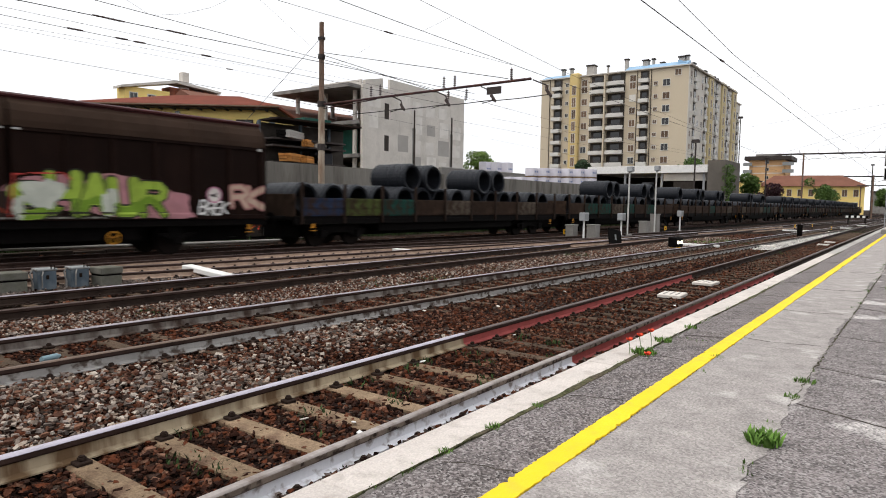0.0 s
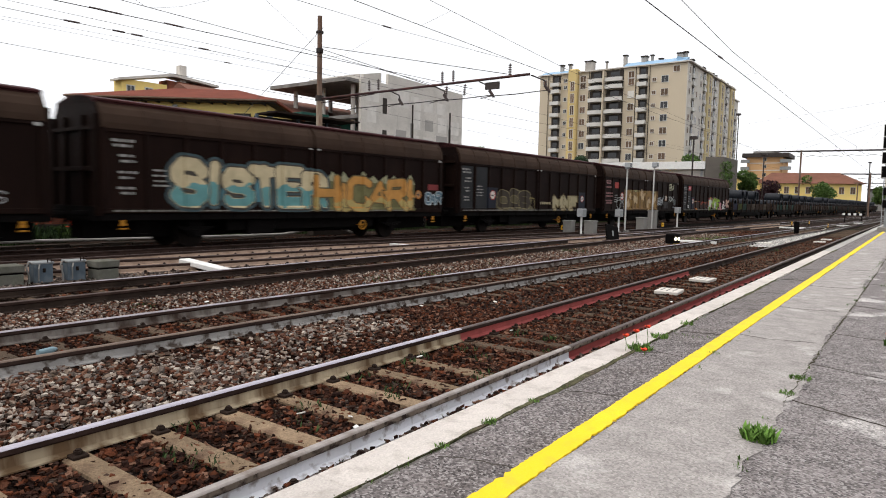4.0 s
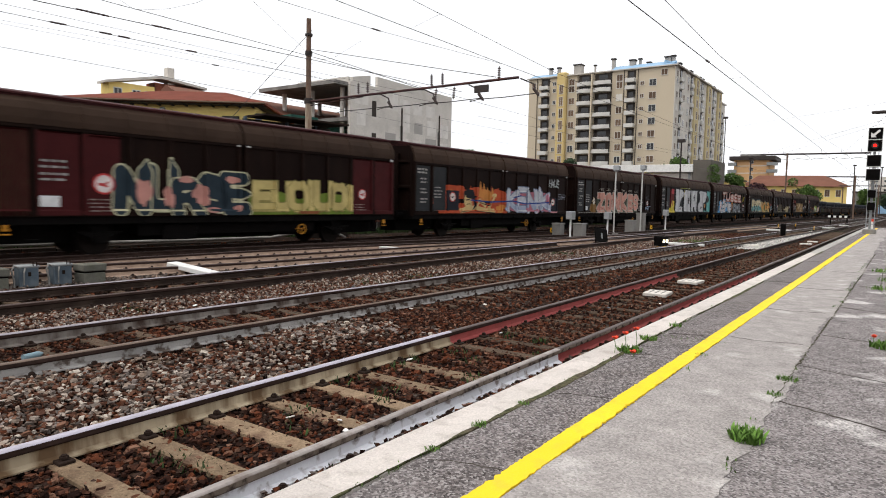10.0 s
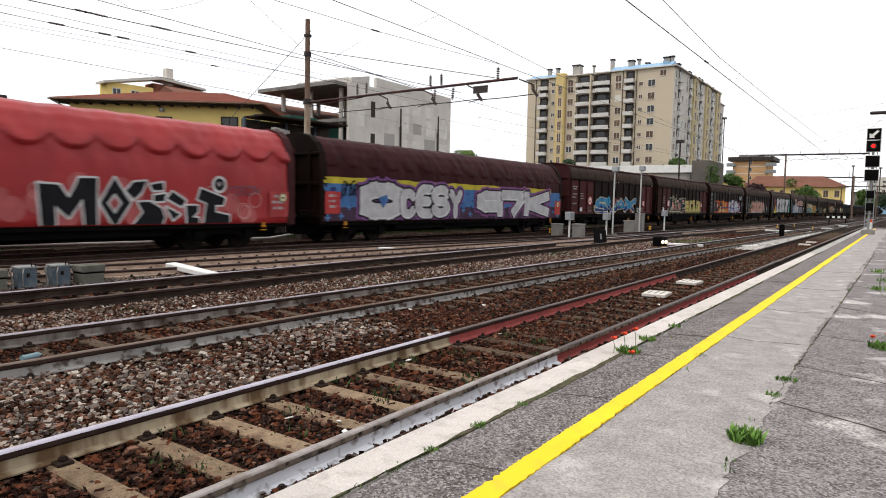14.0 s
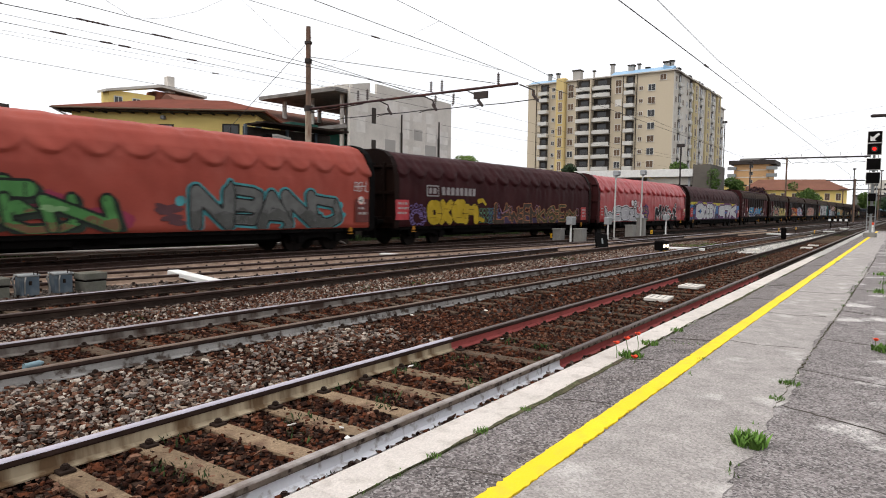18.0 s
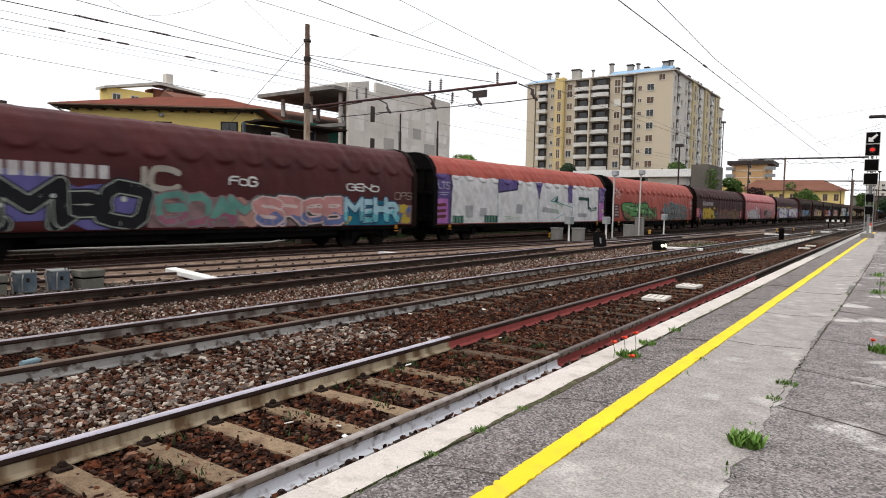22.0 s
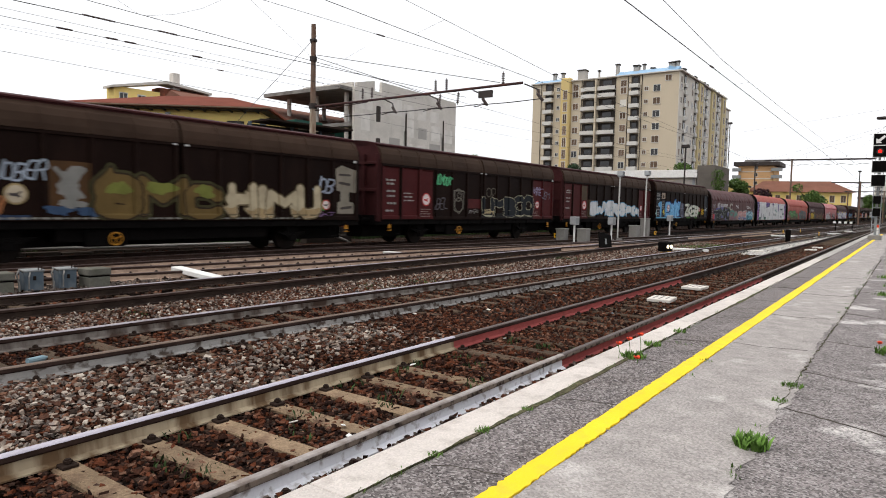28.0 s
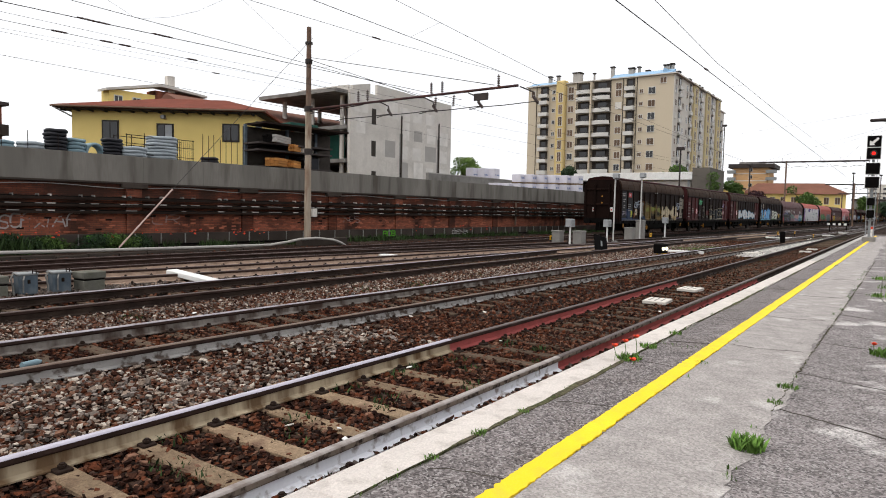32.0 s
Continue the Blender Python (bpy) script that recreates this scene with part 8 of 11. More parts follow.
def scrawl(text, x0, x1, z0, z1, col, seed, fat=0.06, out=-0.006, style="tag"):
    for i, sh in enumerate(letter_shapes(text, x0, x1, z0, z1, fat, style, 0.12, 0.1, seed, 0.1)):
        lay_paint(wall, out, sh, col, 0.3 * i, "sprayed scrawl on the wall", "graffiti_tag", 0.02)


scrawl("RESOF", 8.7, 10.5, 0.86, 1.4, (0.4, 0.35, 0.33), 3)
scrawl("XI", 10.55, 11.1, 0.86, 1.25, (0.34, 0.29, 0.27), 4)
scrawl("AF", 11.2, 12.1, 0.9, 1.4, (0.4, 0.35, 0.33), 5)
scrawl("UR", 15.0, 16.2, 0.95, 1.35, (0.28, 0.19, 0.17), 5)
scrawl("NES", 26.0, 27.2, 1.0, 1.4, (0.3, 0.21, 0.19), 7)
scrawl("SUDO", 12.3, 13.6, 0.3, 0.62, (0.12, 0.42, 0.03), 4, 0.14, -0.106)
scrawl("BOB", 29.1, 30.2, 0.15, 0.5, (0.07, 0.25, 0.02), 5, 0.12, -0.106)
scrawl("DENB", 36.0, 37.8, 0.2, 0.5, (0.4, 0.38, 0.36), 4, 0.08, -0.106)

# concrete cable duct beside the freight track
duct = thing("cable_duct", "pale concrete cable duct lying beside the freight track", "cable duct", kind="structure")
for i in range(24):
    x = -6 + 1.02 * i
    bm = bmesh.new()
    box(bm, -0.5, 0.5, -0.13, 0.13, -0.24, -0.1, bevel=0.012)
    o = part("duct_cover", bm, M["conc_dark"], duct)
    o.matrix_basis = pose(x, 22.6 + GT * x, rng.uniform(-0.02, 0.02), 0, rng.uniform(-1.2, 1.2), WROT + rng.uniform(-1, 1))
bm = bmesh.new()
tube(bm, [(-6.0, 22.2, 0.09), (2.0, 22.2, 0.1), (8.2, 22.2, 0.06), (12.5, 22.2, 0.0), (16.0, 22.2, -0.03), (18.5, 22.2, -0.04), (19.4, 22.2, 0.05), (20.2, 22.2, 0.16), (21.2, 22.2, 0.19), (22.3, 22.2, 0.08), (22.9, 22.2, -0.1), (23.2, 22.2, -0.25)], 0.055, 8)
part("bent_cover", bm, M["conc_patch"], duct, "pale pipe bent over a culvert")
part("culvert_head", boxes((20.6, 23.6, 22.5, 22.9, -0.2, 0.14), bevel=0.02), M["conc_dark"], duct)

# ---- trackside fittings ----


def junction_box(x, y, label, kind):
    o = thing("junction_box", label, "junction box", pose(x, y, -0.2, 0, 0, random.uniform(-4, 4)) @ Matrix.Scale(0.8, 4), "junction boxes beside the turnout")
    if kind == "steel":
        bm = bmesh.new()
        box(bm, -0.21, 0.21, -0.2, 0.2, 0.02, 0.52, bevel=0.03)
        part("case", bm, M["box_blue"], o)
        part("lid", boxes((-0.23, 0.23, -0.22, 0.22, 0.50, 0.56), bevel=0.018), M["box_grey"], o)
        bm = bmesh.new()
        tube(bm, [(-0.2, -0.1, 0.5), (-0.3, -0.12, 0.56), (-0.36, -0.12, 0.45), (-0.3, -0.1, 0.2), (-0.3, -0.1, 0.0)], 0.025, 6)
        tube(bm, [(-0.1, -0.22, 0.5), (-0.14, -0.27, 0.4), (-0.14, -0.26, 0.1)], 0.02, 6)
        part("conduit", bm, M["conc"], o, "pale flexible conduit")
        part("latch", boxes((-0.03, 0.03, -0.235, -0.2, 0.3, 0.4), bevel=0.006), M["iron"], o)
        part("handle", rods(((0.08, -0.21, 0.54), (0.08, -0.21, 0.64), 0.012), ((0.08, -0.21, 0.64), (0.16, -0.21, 0.64), 0.012), ((0.16, -0.21, 0.64), (0.16, -0.21, 0.54), 0.012)), M["iron"], o)
    else:
        part("case", boxes((-0.28, 0.28, -0.25, 0.25, 0.0, 0.3), bevel=0.02), M["conc_moss"], o)
        part("lid", boxes((-0.3, 0.3, -0.27, 0.27, 0.34, 0.52), bevel=0.02), M["conc_moss"], o)
        part("gasket", boxes((-0.27, 0.27, -0.24, 0.24, 0.3, 0.34)), M["black"], o)
    return o


M["box_blue"] = mat("blue_grey_box_paint", (0.085, 0.11, 0.135), rough=0.65, scale=3, amt=0.2, fine=30, bump=0.1, stain=(0.2, 0.21, 0.21), stain_scale=4)
M["conc_moss"] = mat("mossy_dark_concrete", (0.14, 0.135, 0.115), rough=0.95, scale=3, amt=0.3, fine=30, bump=0.3, stain=(0.07, 0.075, 0.045), stain_scale=4, spec=0.06)
M["box_grey"] = mat("grey_box_paint", (0.24, 0.25, 0.25), rough=0.7, scale=3, amt=0.15, fine=30, bump=0.1)
M["orange_board"] = mat("orange_yellow_board", (0.72, 0.38, 0.01), rough=0.5, amt=0.1, bump=0)
M["lamp_white"] = mat("lit_lamp", (1.0, 0.85, 0.6), rough=0.4, amt=0.0, bump=0, glow=3.0)
M["lamp_red"] = mat("lit_red_lamp", (1.0, 0.012, 0.008), rough=0.4, amt=0.0, bump=0, glow=1.6)
M["tan_dust"] = mat("tan_timber_deck", (0.3, 0.21, 0.155), rough=0.9, scale=2, amt=0.2, fine=40, bump=0.3, stain=(0.14, 0.085, 0.06), stain_scale=3)
junction_box(5.0, 13.95, "grey concrete junction box beside the turnout", "concrete")
junction_box(5.6, 13.95, "blue-grey steel junction box with pale conduits", "steel")
junction_box(6.2, 13.9, "blue-grey steel junction box with pale conduits", "steel")
junction_box(6.72, 13.75, "grey concrete junction box with a lifted lid", "concrete")


def marker_beam(x, y0, y1, z=-0.06):
    o = tagged(part("fouling_marker", boxes((-0.14, 0.14, y0, y1, z - 0.12, z), bevel=0.015), M["white_paint"]), "white painted marker beam lying between converging tracks", "track marker", "white marker beams")
    o.matrix_basis = pose(x, 0, 0)


for x, y0, y1 in ((18.4, 14.5, 15.9), (31.4, 7.4, 9.1), (59.3, 7.2, 9.1), (72.4, 5.0, 6.2), (86.2, 4.5, 5.75)):
    marker_beam(x, y0, y1)
bm = bmesh.new()
box(bm, -0.15, 0.15, -0.8, 0.8, 0, 0.12, bevel=0.015)
o = tagged(part("fouling_marker", bm, M["white_paint"]), "white painted marker beam standing out of the ballast", "track marker", "white marker beams")
o.matrix_basis = pose(9.0, 13.55, -0.12, 5, 0, 4)


def relay_box(x, y, wd, h, group="relay boxes"):
    o = thing("relay_box", "pale concrete relay box on the ballast", "relay box", pose(x, y, -0.2), group)
    part("case", boxes((-wd / 2, wd / 2, -0.25, 0.25, 0, h), bevel=0.02), M["conc"], o)
    part("lid", boxes((-wd / 2 - 0.03, wd / 2 + 0.03, -0.28, 0.28, h, h + 0.07), bevel=0.015), M["conc"], o)


for x, y, wd, h in ((33.4, 15.7, 0.55, 0.72), (33.6, 14.5, 0.65, 0.75), (41.2, 14.3, 0.7, 0.85), (43.4, 14.35, 0.5, 1.3)):
    relay_box(x, y, wd, h)


def box_post(x, y, z):
    o = thing("box_post", "small grey cabinet on a thin white post", "cabinet post", pose(x, y, -0.2), "cabinet posts")
    part("post", rods(((0, 0, 0), (0, 0, z - 0.25), 0.055)), M["white_paint"], o)
    part("cabinet", boxes((-0.26, 0.26, -0.16, 0.16, z - 0.25, z + 0.18), bevel=0.02), M["metal_grey"], o)
    part("door", boxes((-0.22, 0.22, -0.175, -0.16, z - 0.2, z + 0.13), bevel=0.006), M["box_grey"], o)
    part("base", boxes((-0.14, 0.14, -0.14, 0.14, 0, 0.12), bevel=0.01), M["conc"], o)


box_post(31.9, 14.3, 1.3)
box_post(37.2, 14.3, 1.25)
box_post(48.8, 14.3, 1.4)


M["conc_light_post"] = mat("dull_white_post_paint", (0.5, 0.49, 0.47), rough=0.7, amt=0.12, bump=0.05)


def light_post(x, y, z, lean):
    o = thing("floodlight_post", "tall white post with a small floodlight on top", "light post", pose(x, y, -0.2, 0, lean), "floodlight posts")
    part("post", rods(((0, 0, 0), (0, 0, z), 0.048, 10)), M["conc_light_post"], o)
    part("lamp_head", boxes((-0.2, 0.2, -0.22, 0.12, z + 0.02, z + 0.34), bevel=0.03), M["metal_grey"], o)
    part("lens", boxes((-0.16, 0.16, -0.235, -0.22, z + 0.06, z + 0.3), bevel=0.006), M["glass"], o)
    part("bracket", boxes((-0.3, 0.3, -0.04, 0.04, z - 0.02, z + 0.03)), M["metal_grey"], o)
    part("base", boxes((-0.22, 0.22, -0.22, 0.22, 0, 0.16), bevel=0.02), M["conc"], o)


light_post(38.1, 14.25, 3.9, 0.6)
light_post(43.0, 14.25, 4.2, 0.6)


def number_board(x, y, z=0.25):
    o = thing("orange_board", "small orange-yellow marker board on a stub post", "marker board", pose(x, y, -0.2), "orange marker boards")
    part("post", boxes((-0.03, 0.03, -0.03, 0.03, 0, z)), M["iron"], o)
    part("plate", boxes((-0.22, 0.22, -0.03, 0.0, z, z + 0.26), bevel=0.008), M["orange_board"], o)
    part("marking", boxes((-0.12, 0.1, -0.036, -0.03, z + 0.09, z + 0.16)), M["black"], o)


for x, y in ((33.2, 16.0), (44.8, 14.1), (62.0, 8.6), (58.5, 5.6), (67.0, 7.9)):
    number_board(x, y)
# low tilted indicator
o = thing("indicator_board", "black tilted lever indicator with a pale mark", "indicator", pose(27.9, 10.95, -0.2, 0, 0, -20) @ pose(0, 0, 0, -18, 12, 0))
part("plate", boxes((-0.42, 0.42, -0.04, 0.04, 0.1, 0.85), bevel=0.02), M["black"], o)
part("mark", boxes((-0.05, 0.05, -0.05, -0.04, 0.35, 0.6)), M["box_grey"], o)
part("foot", boxes((-0.5, 0.5, -0.15, 0.15, 0, 0.1), bevel=0.02), M["iron"], o)
# dwarf signal with two lit lamps
o = thing("dwarf_signal", "black dwarf signal with two lit white lamps", "signal", pose(29.6, 8.75, -0.2, 0, 0, -15))
part("housing", boxes((-0.3, 0.3, -0.12, 0.3, 0.05, 0.5), bevel=0.05), M["black"], o)
for s in (-0.13, 0.13):
    part("lamp", rods(((s, -0.15, 0.28), (s, -0.12, 0.28), 0.075), seg=14), M["lamp_white"], o, "lit white lamp")
part("base", boxes((-0.22, 0.22, -0.1, 0.25, 0, 0.06)), M["orange_board"], o)
o = thing("dwarf_signal", "black square dwarf signal seen from behind", "signal", pose(47.9, 6.3, -0.2, 0, 0, 10))
part("housing", boxes((-0.36, 0.36, -0.1, 0.2, 0.15, 0.85), bevel=0.04), M["black"], o)
part("mark", boxes((-0.04, 0.04, -0.11, -0.1, 0.25, 0.7), (-0.14, 0.14, -0.11, -0.1, 0.55, 0.6)), M["box_grey"], o)
part("foot", boxes((-0.2, 0.2, -0.1, 0.2, 0, 0.15)), M["iron"], o)


# concrete slabs laid between the rails
def cover_slab(x, y, a, wd=0.5, ln=0.85):
    o = thing("cover_slab", "pale grey grated cover slab between the rails", "cover slab", pose(x, y, -0.16, 0, 0, a), "cover slabs between the rails")
    part("slab", boxes((-wd / 2, wd / 2, -ln / 2, ln / 2, 0, 0.07), bevel=0.012), M["conc_pale"], o)
    for i in range(3):
        part("slot", boxes((-wd / 2 + 0.09, wd / 2 - 0.09, -0.13 + 0.12 * i, -0.1 + 0.12 * i, 0.068, 0.074)), M["conc"], o)


cover_slab(13.25, 3.97, 4, 0.62, 0.46)
cover_slab(15.9, 4.0, -3, 0.6, 0.46)
cover_slab(37.5, 3.9, 0, 0.6, 0.5)
cover_slab(40.5, 3.9, 3, 0.6, 0.5)
cover_slab(33.5, 5.9, 10, 0.8, 1.0)


# striped barrier at the end of the yard, blue container beyond
o = thing("striped_barrier", "low black and white striped barrier on two posts", "barrier", pose(96, 6.5, -0.2, 0, 0, 88))
for i in range(8):
    part("stripe", boxes((-1.2 + 0.3 * i, -0.9 + 0.3 * i, -0.05, 0.05, 0.85, 1.1)), M["white_paint"] if i % 2 else M["black"], o)
for s in (-0.9, 0.9):
    part("post", boxes((s - 0.06, s + 0.06, -0.05, 0.05, 0, 0.85)), M["black"], o)

# ---- platform signal with red light ----
SIG = pose(40.6, 1.35, PLAT - 0.01, 0, 0, 0)
sg = thing("platform_signal", "black railway signal with white-edged square heads and a red light", "signal", SIG)
part("mast", rods(((0.12, 0, 0), (0.12, 0, 5.4), 0.06, 12)), M["box_grey"], sg)
part("base", boxes((-0.2, 0.4, -0.3, 0.3, 0, 0.25), bevel=0.02), M["conc"], sg)
for z, k in ((5.22, "arrow"), (4.6, "red"), (3.82, ""), (3.1, "")):
    hd = part("signal_head", boxes((-0.08, 0.1, -0.33, 0.33, z - 0.31, z + 0.31), bevel=0.02), M["white_paint"], sg, "square signal head with a white edge")
    part("backboard", boxes((-0.1, -0.08, -0.3, 0.3, z - 0.285, z + 0.285), bevel=0.008), M["black"], hd)
    if k == "red":
        part("hood", rods(((-0.12, 0, z), (-0.1, 0, z), 0.16), seg=18), M["mast_dark"], hd)
        part("lamp", rods(((-0.14, 0, z), (-0.12, 0, z), 0.085), seg=18), M["lamp_red"], hd, "lit red lamp")
    elif k == "arrow":
        bm = bmesh.new()
        prism(bm, [(0.2, -0.2), (0.2, 0.06), (0.1, -0.02), (-0.14, 0.2), (-0.22, 0.12), (0.02, -0.12), (-0.06, -0.2)], -0.112, -0.1, "x")
        bmesh.ops.translate(bm, vec=(0, 0, z), verts=bm.verts)
        part("arrow", bm, M["white_paint"], hd, "white arrow pointing down")
    else:
        part("lens", rods(((-0.13, 0, z), (-0.1, 0, z), 0.1), seg=16), M["black"], hd)
for z in (2.1, 1.45):
    part("auxiliary_head", boxes((-0.1, 0.1, -0.17, 0.17, z - 0.2, z + 0.2), bevel=0.03), M["black"], sg)
part("ladder", rods(*[((0.3, -0.18, z), (0.3, 0.18, z), 0.015) for z in [0.5 + 0.3 * i for i in range(16)]], ((0.3, -0.18, 0.3), (0.3, -0.18, 5.2), 0.02), ((0.3, 0.18, 0.3), (0.3, 0.18, 5.2), 0.02)), M["metal_grey"], sg)
# post and canopy lamp beyond the signal
o = thing("platform_post", "thin grey post with a bracket lamp at the platform end", "lamp post", pose(33.0, 0.35, PLAT - 0.01))
part("pole", rods(((0, 0, 0), (0, 0, 5.3), 0.07, 10)), M["metal_grey"], o)
part("arm", rods(((0, 0, 5.2), (0, 0.6, 5.35), 0.03)), M["metal_grey"], o)
part("lamp_head", boxes((-0.12, 0.12, 0.35, 0.95, 5.3, 5.42), bevel=0.04), M["mast_dark"], o)
o = thing("marker_post", "red-topped white marker post at the platform edge", "marker post", pose(52, 1.6, PLAT - 0.01))
part("post", rods(((0, 0, 0), (0, 0, 0.5), 0.07)), M["white_paint"], o)
part("cap", rods(((0, 0, 0.5), (0, 0, 0.7), 0.09)), M["poppy"], o, "red cap")

# worn, proud and missing bricks along the wall's lower band
M["brick_lone"] = mat("worn_red_brick", (0.36, 0.12, 0.07), rough=0.92, scale=6, amt=0.3, fine=40, bump=0.3, rnd=0.45, spec=0.06)
# missing bricks are dark blocks; the hole's shade is their colour
M["brick_hole"] = mat("soot_filled_gap", (0.018, 0.012, 0.01), rough=1.0, amt=0.3, bump=0.3, spec=0.02)
rb = random.Random(55)
for i in range(290):
    row, col = rb.randrange(1, 10), rb.randrange(0, 125)
    x, z = 8.4 + 0.26 * col + (0.13 if row % 2 else 0), 0.64 + 0.075 * row
    dark = rb.random() < 0.1
    piece("brick", shared("lone_brick", lambda: boxes((-0.122, 0.122, -0.012, 0.03, -0.031, 0.031), bevel=0.004), M["brick_hole" if dark else "brick_lone"]), wall, pose(x, 0.004 if dark else -0.001 * rb.randrange(0, 6), z))

# ---- buildings ----
M["conc_light"] = mat("light_cast_concrete", (0.68, 0.645, 0.6), rough=0.92, scale=0.6, amt=0.12, fine=12, bump=0.2, stain=(0.5, 0.47, 0.43), stain_scale=1.1, stain_amt=0.7, spec=0.1)
M["teal_sheet"] = mat("green_plastic_sheet", (0.015, 0.075, 0.056), rough=0.5, amt=0.2)
M["far_roof"] = mat("brown_roof_tile", (0.17, 0.075, 0.05), rough=0.85, scale=0.3, amt=0.2, fine=4, bump=0.1)
M["render_pale"] = mat("pale_shutter_white", (0.6, 0.57, 0.52), rough=0.8, rnd=0.15, amt=0.1, bump=0)
M["parapet"] = mat("white_balcony_parapet", (0.62, 0.6, 0.56), rough=0.85, amt=0.08, scale=0.5, fine=6, bump=0.05)


def pane_mesh(w, h):
    return lambda: boxes((-w / 2, w / 2, -0.02, 0.02, -h / 2, h / 2))


def frame_mesh(w, h):
    return lambda: boxes((-w / 2 - 0.1, w / 2 + 0.1, -0.05, 0.03, h / 2, h / 2 + 0.1), (-w / 2 - 0.15, w / 2 + 0.15, -0.12, 0.03, -h / 2 - 0.1, -h / 2),
                         (-w / 2 - 0.1, -w / 2, -0.05, 0.03, -h / 2, h / 2), (w / 2, w / 2 + 0.1, -0.05, 0.03, -h / 2, h / 2), (-0.03, 0.03, -0.06, 0.0, -h / 2, h / 2))


def window(parent, m, w, h, pane, surround="parapet"):
    o = piece("window", shared("window_frame_%g_%g" % (w, h), frame_mesh(w, h), M[surround]), parent, m)
    piece("pane", shared("pane_%g_%g" % (w, h), pane_mesh(w, h), M[pane]), o, pose(0, -0.025, 0))
    return o


# tall apartment block: one face looks down the tracks (-x), the other across them (-y)
AX, AY, AZ = 147.5, 42.6, 32.6
apt = thing("apartment_block", "tall beige apartment block with white balconies and blue roof edge", "apartment building", pose(AX, AY, 0))
part("wall", boxes((0, 43, 0, 36, -0.2, AZ)), M["beige"], apt, "beige rendered walls")
part("end_wing", boxes((43.01, 49, 0, 30, -0.2, AZ - 2.4)), M["beige"], apt, "lower end wing")
part("wing_roof", boxes((43.01, 49.3, -0.5, 30, AZ - 2.39, AZ - 2.1)), M["conc_pale"], apt)
part("balcony_pillar", boxes((-1.75, 0, 18.55, 18.85, 4.0, AZ - 0.4)), M["beige"], apt, "slim beige pillar between the balconies")
FLOORS = [12.2 + 2.86 * i for i in range(7)] + [9.35, 6.5]
LEFT = pose(0, 0, 0, 0, 0, -90)


def lx(y):
    """A place on the face that looks down the tracks."""
    return y - AY


def on_left(y, z, out=0.0):
    return Matrix.Translation((-out, lx(y), z)) @ pose(0, 0, 0, 0, 0, -90)


def on_right(x, z, out=0.0):
    return pose(x, -out, z)


def bowed(w, d):
    """A balcony whose slab and parapet swing out in the middle."""
    bm = bmesh.new()
    arc = [(-w / 2 + w * i / 8, -d + 0.25 - 0.55 * math.cos(math.pi * (i - 4) / 9)) for i in range(9)]
    for line, z0, z1 in ((arc + [(w / 2, 0.02), (-w / 2, 0.02)], -1.32, -1.15), (arc + [(x, y + 0.14) for x, y in arc[::-1]], -1.15, -0.42)):
        lo, hi = [bm.verts.new((x, y, z0)) for x, y in line], [bm.verts.new((x, y, z1)) for x, y in line]
        n = len(line)
        bm.faces.new(hi)
        bm.faces.new(lo[::-1])
        for k in range(n):
            bm.faces.new((lo[k], lo[(k + 1) % n], hi[(k + 1) % n], hi[k]))
    bmesh.ops.recalc_face_normals(bm, faces=bm.faces)
    return bm


def balcony_mesh(w, d=1.3):
    if w > 3:
        return lambda: bowed(w, d)
    return lambda: boxes((-w / 2, w / 2, -d, 0.02, -1.32, -1.15), (-w / 2, w / 2, -d, -d + 0.12, -1.15, -0.45), (-w / 2, -w / 2 + 0.1, -d, 0, -1.15, -0.45), (w / 2 - 0.1, w / 2, -d, 0, -1.15, -0.45))


def loggia(parent, m, w, rail_mat="parapet", d=1.3):
    """A deep balcony with a flat dark panel as the shade behind and a railing above its parapet."""
    o = piece("balcony", shared("balcony_%g_%g" % (w, d), balcony_mesh(w, d), M[rail_mat]), parent, m)
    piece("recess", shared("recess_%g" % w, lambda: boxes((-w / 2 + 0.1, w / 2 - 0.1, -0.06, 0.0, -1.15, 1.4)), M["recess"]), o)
    piece("balcony_door", shared("bdoor_%g" % w, lambda: boxes((-w / 4, w / 4, -0.1, -0.05, -1.1, 1.0)), M["glass"]), o)
    if d > 1:
        piece("railing", shared("rail_%g" % w, lambda: rods(((-w / 2, -1.25, -0.1), (w / 2, -1.25, -0.1), 0.04), *[((-w / 2 + w * i / 8, -1.25, -0.35), (-w / 2 + w * i / 8, -1.25, -0.1), 0.02) for i in range(9)], seg=5), M["mast_dark"]), o)


rng = random.Random(31)
for i, z in enumerate(FLOORS + [31.0]):
    top = i == len(FLOORS)
    window(apt, on_left(77.2, z, 0.0), 1.0, 1.2, "shutter") if top else None
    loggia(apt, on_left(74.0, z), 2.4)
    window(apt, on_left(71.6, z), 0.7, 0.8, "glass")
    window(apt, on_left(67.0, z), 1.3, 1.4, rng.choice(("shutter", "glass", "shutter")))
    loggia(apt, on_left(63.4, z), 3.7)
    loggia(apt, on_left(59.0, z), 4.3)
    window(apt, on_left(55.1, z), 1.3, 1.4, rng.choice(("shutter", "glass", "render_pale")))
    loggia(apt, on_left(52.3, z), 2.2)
    if not top:
        window(apt, on_left(49.8, z), 0.8, 0.8, "shutter")
        window(apt, on_left(47.4, z), 1.5, 1.4, rng.choice(("shutter", "render_pale", "glass")))
window(apt, on_left(44.9, 31.4), 1.3, 1.2, "shutter")
tower = part("stair_tower", boxes((-1.0, 1, lx(68.1), lx(70.6), -0.2, AZ + 0.9), bevel=0.3), M["yellow_tower"], apt, "yellow stair tower")
for z in FLOORS:
    window(apt, on_left(69.3, z, 1.0), 0.9, 2.1, "shutter")
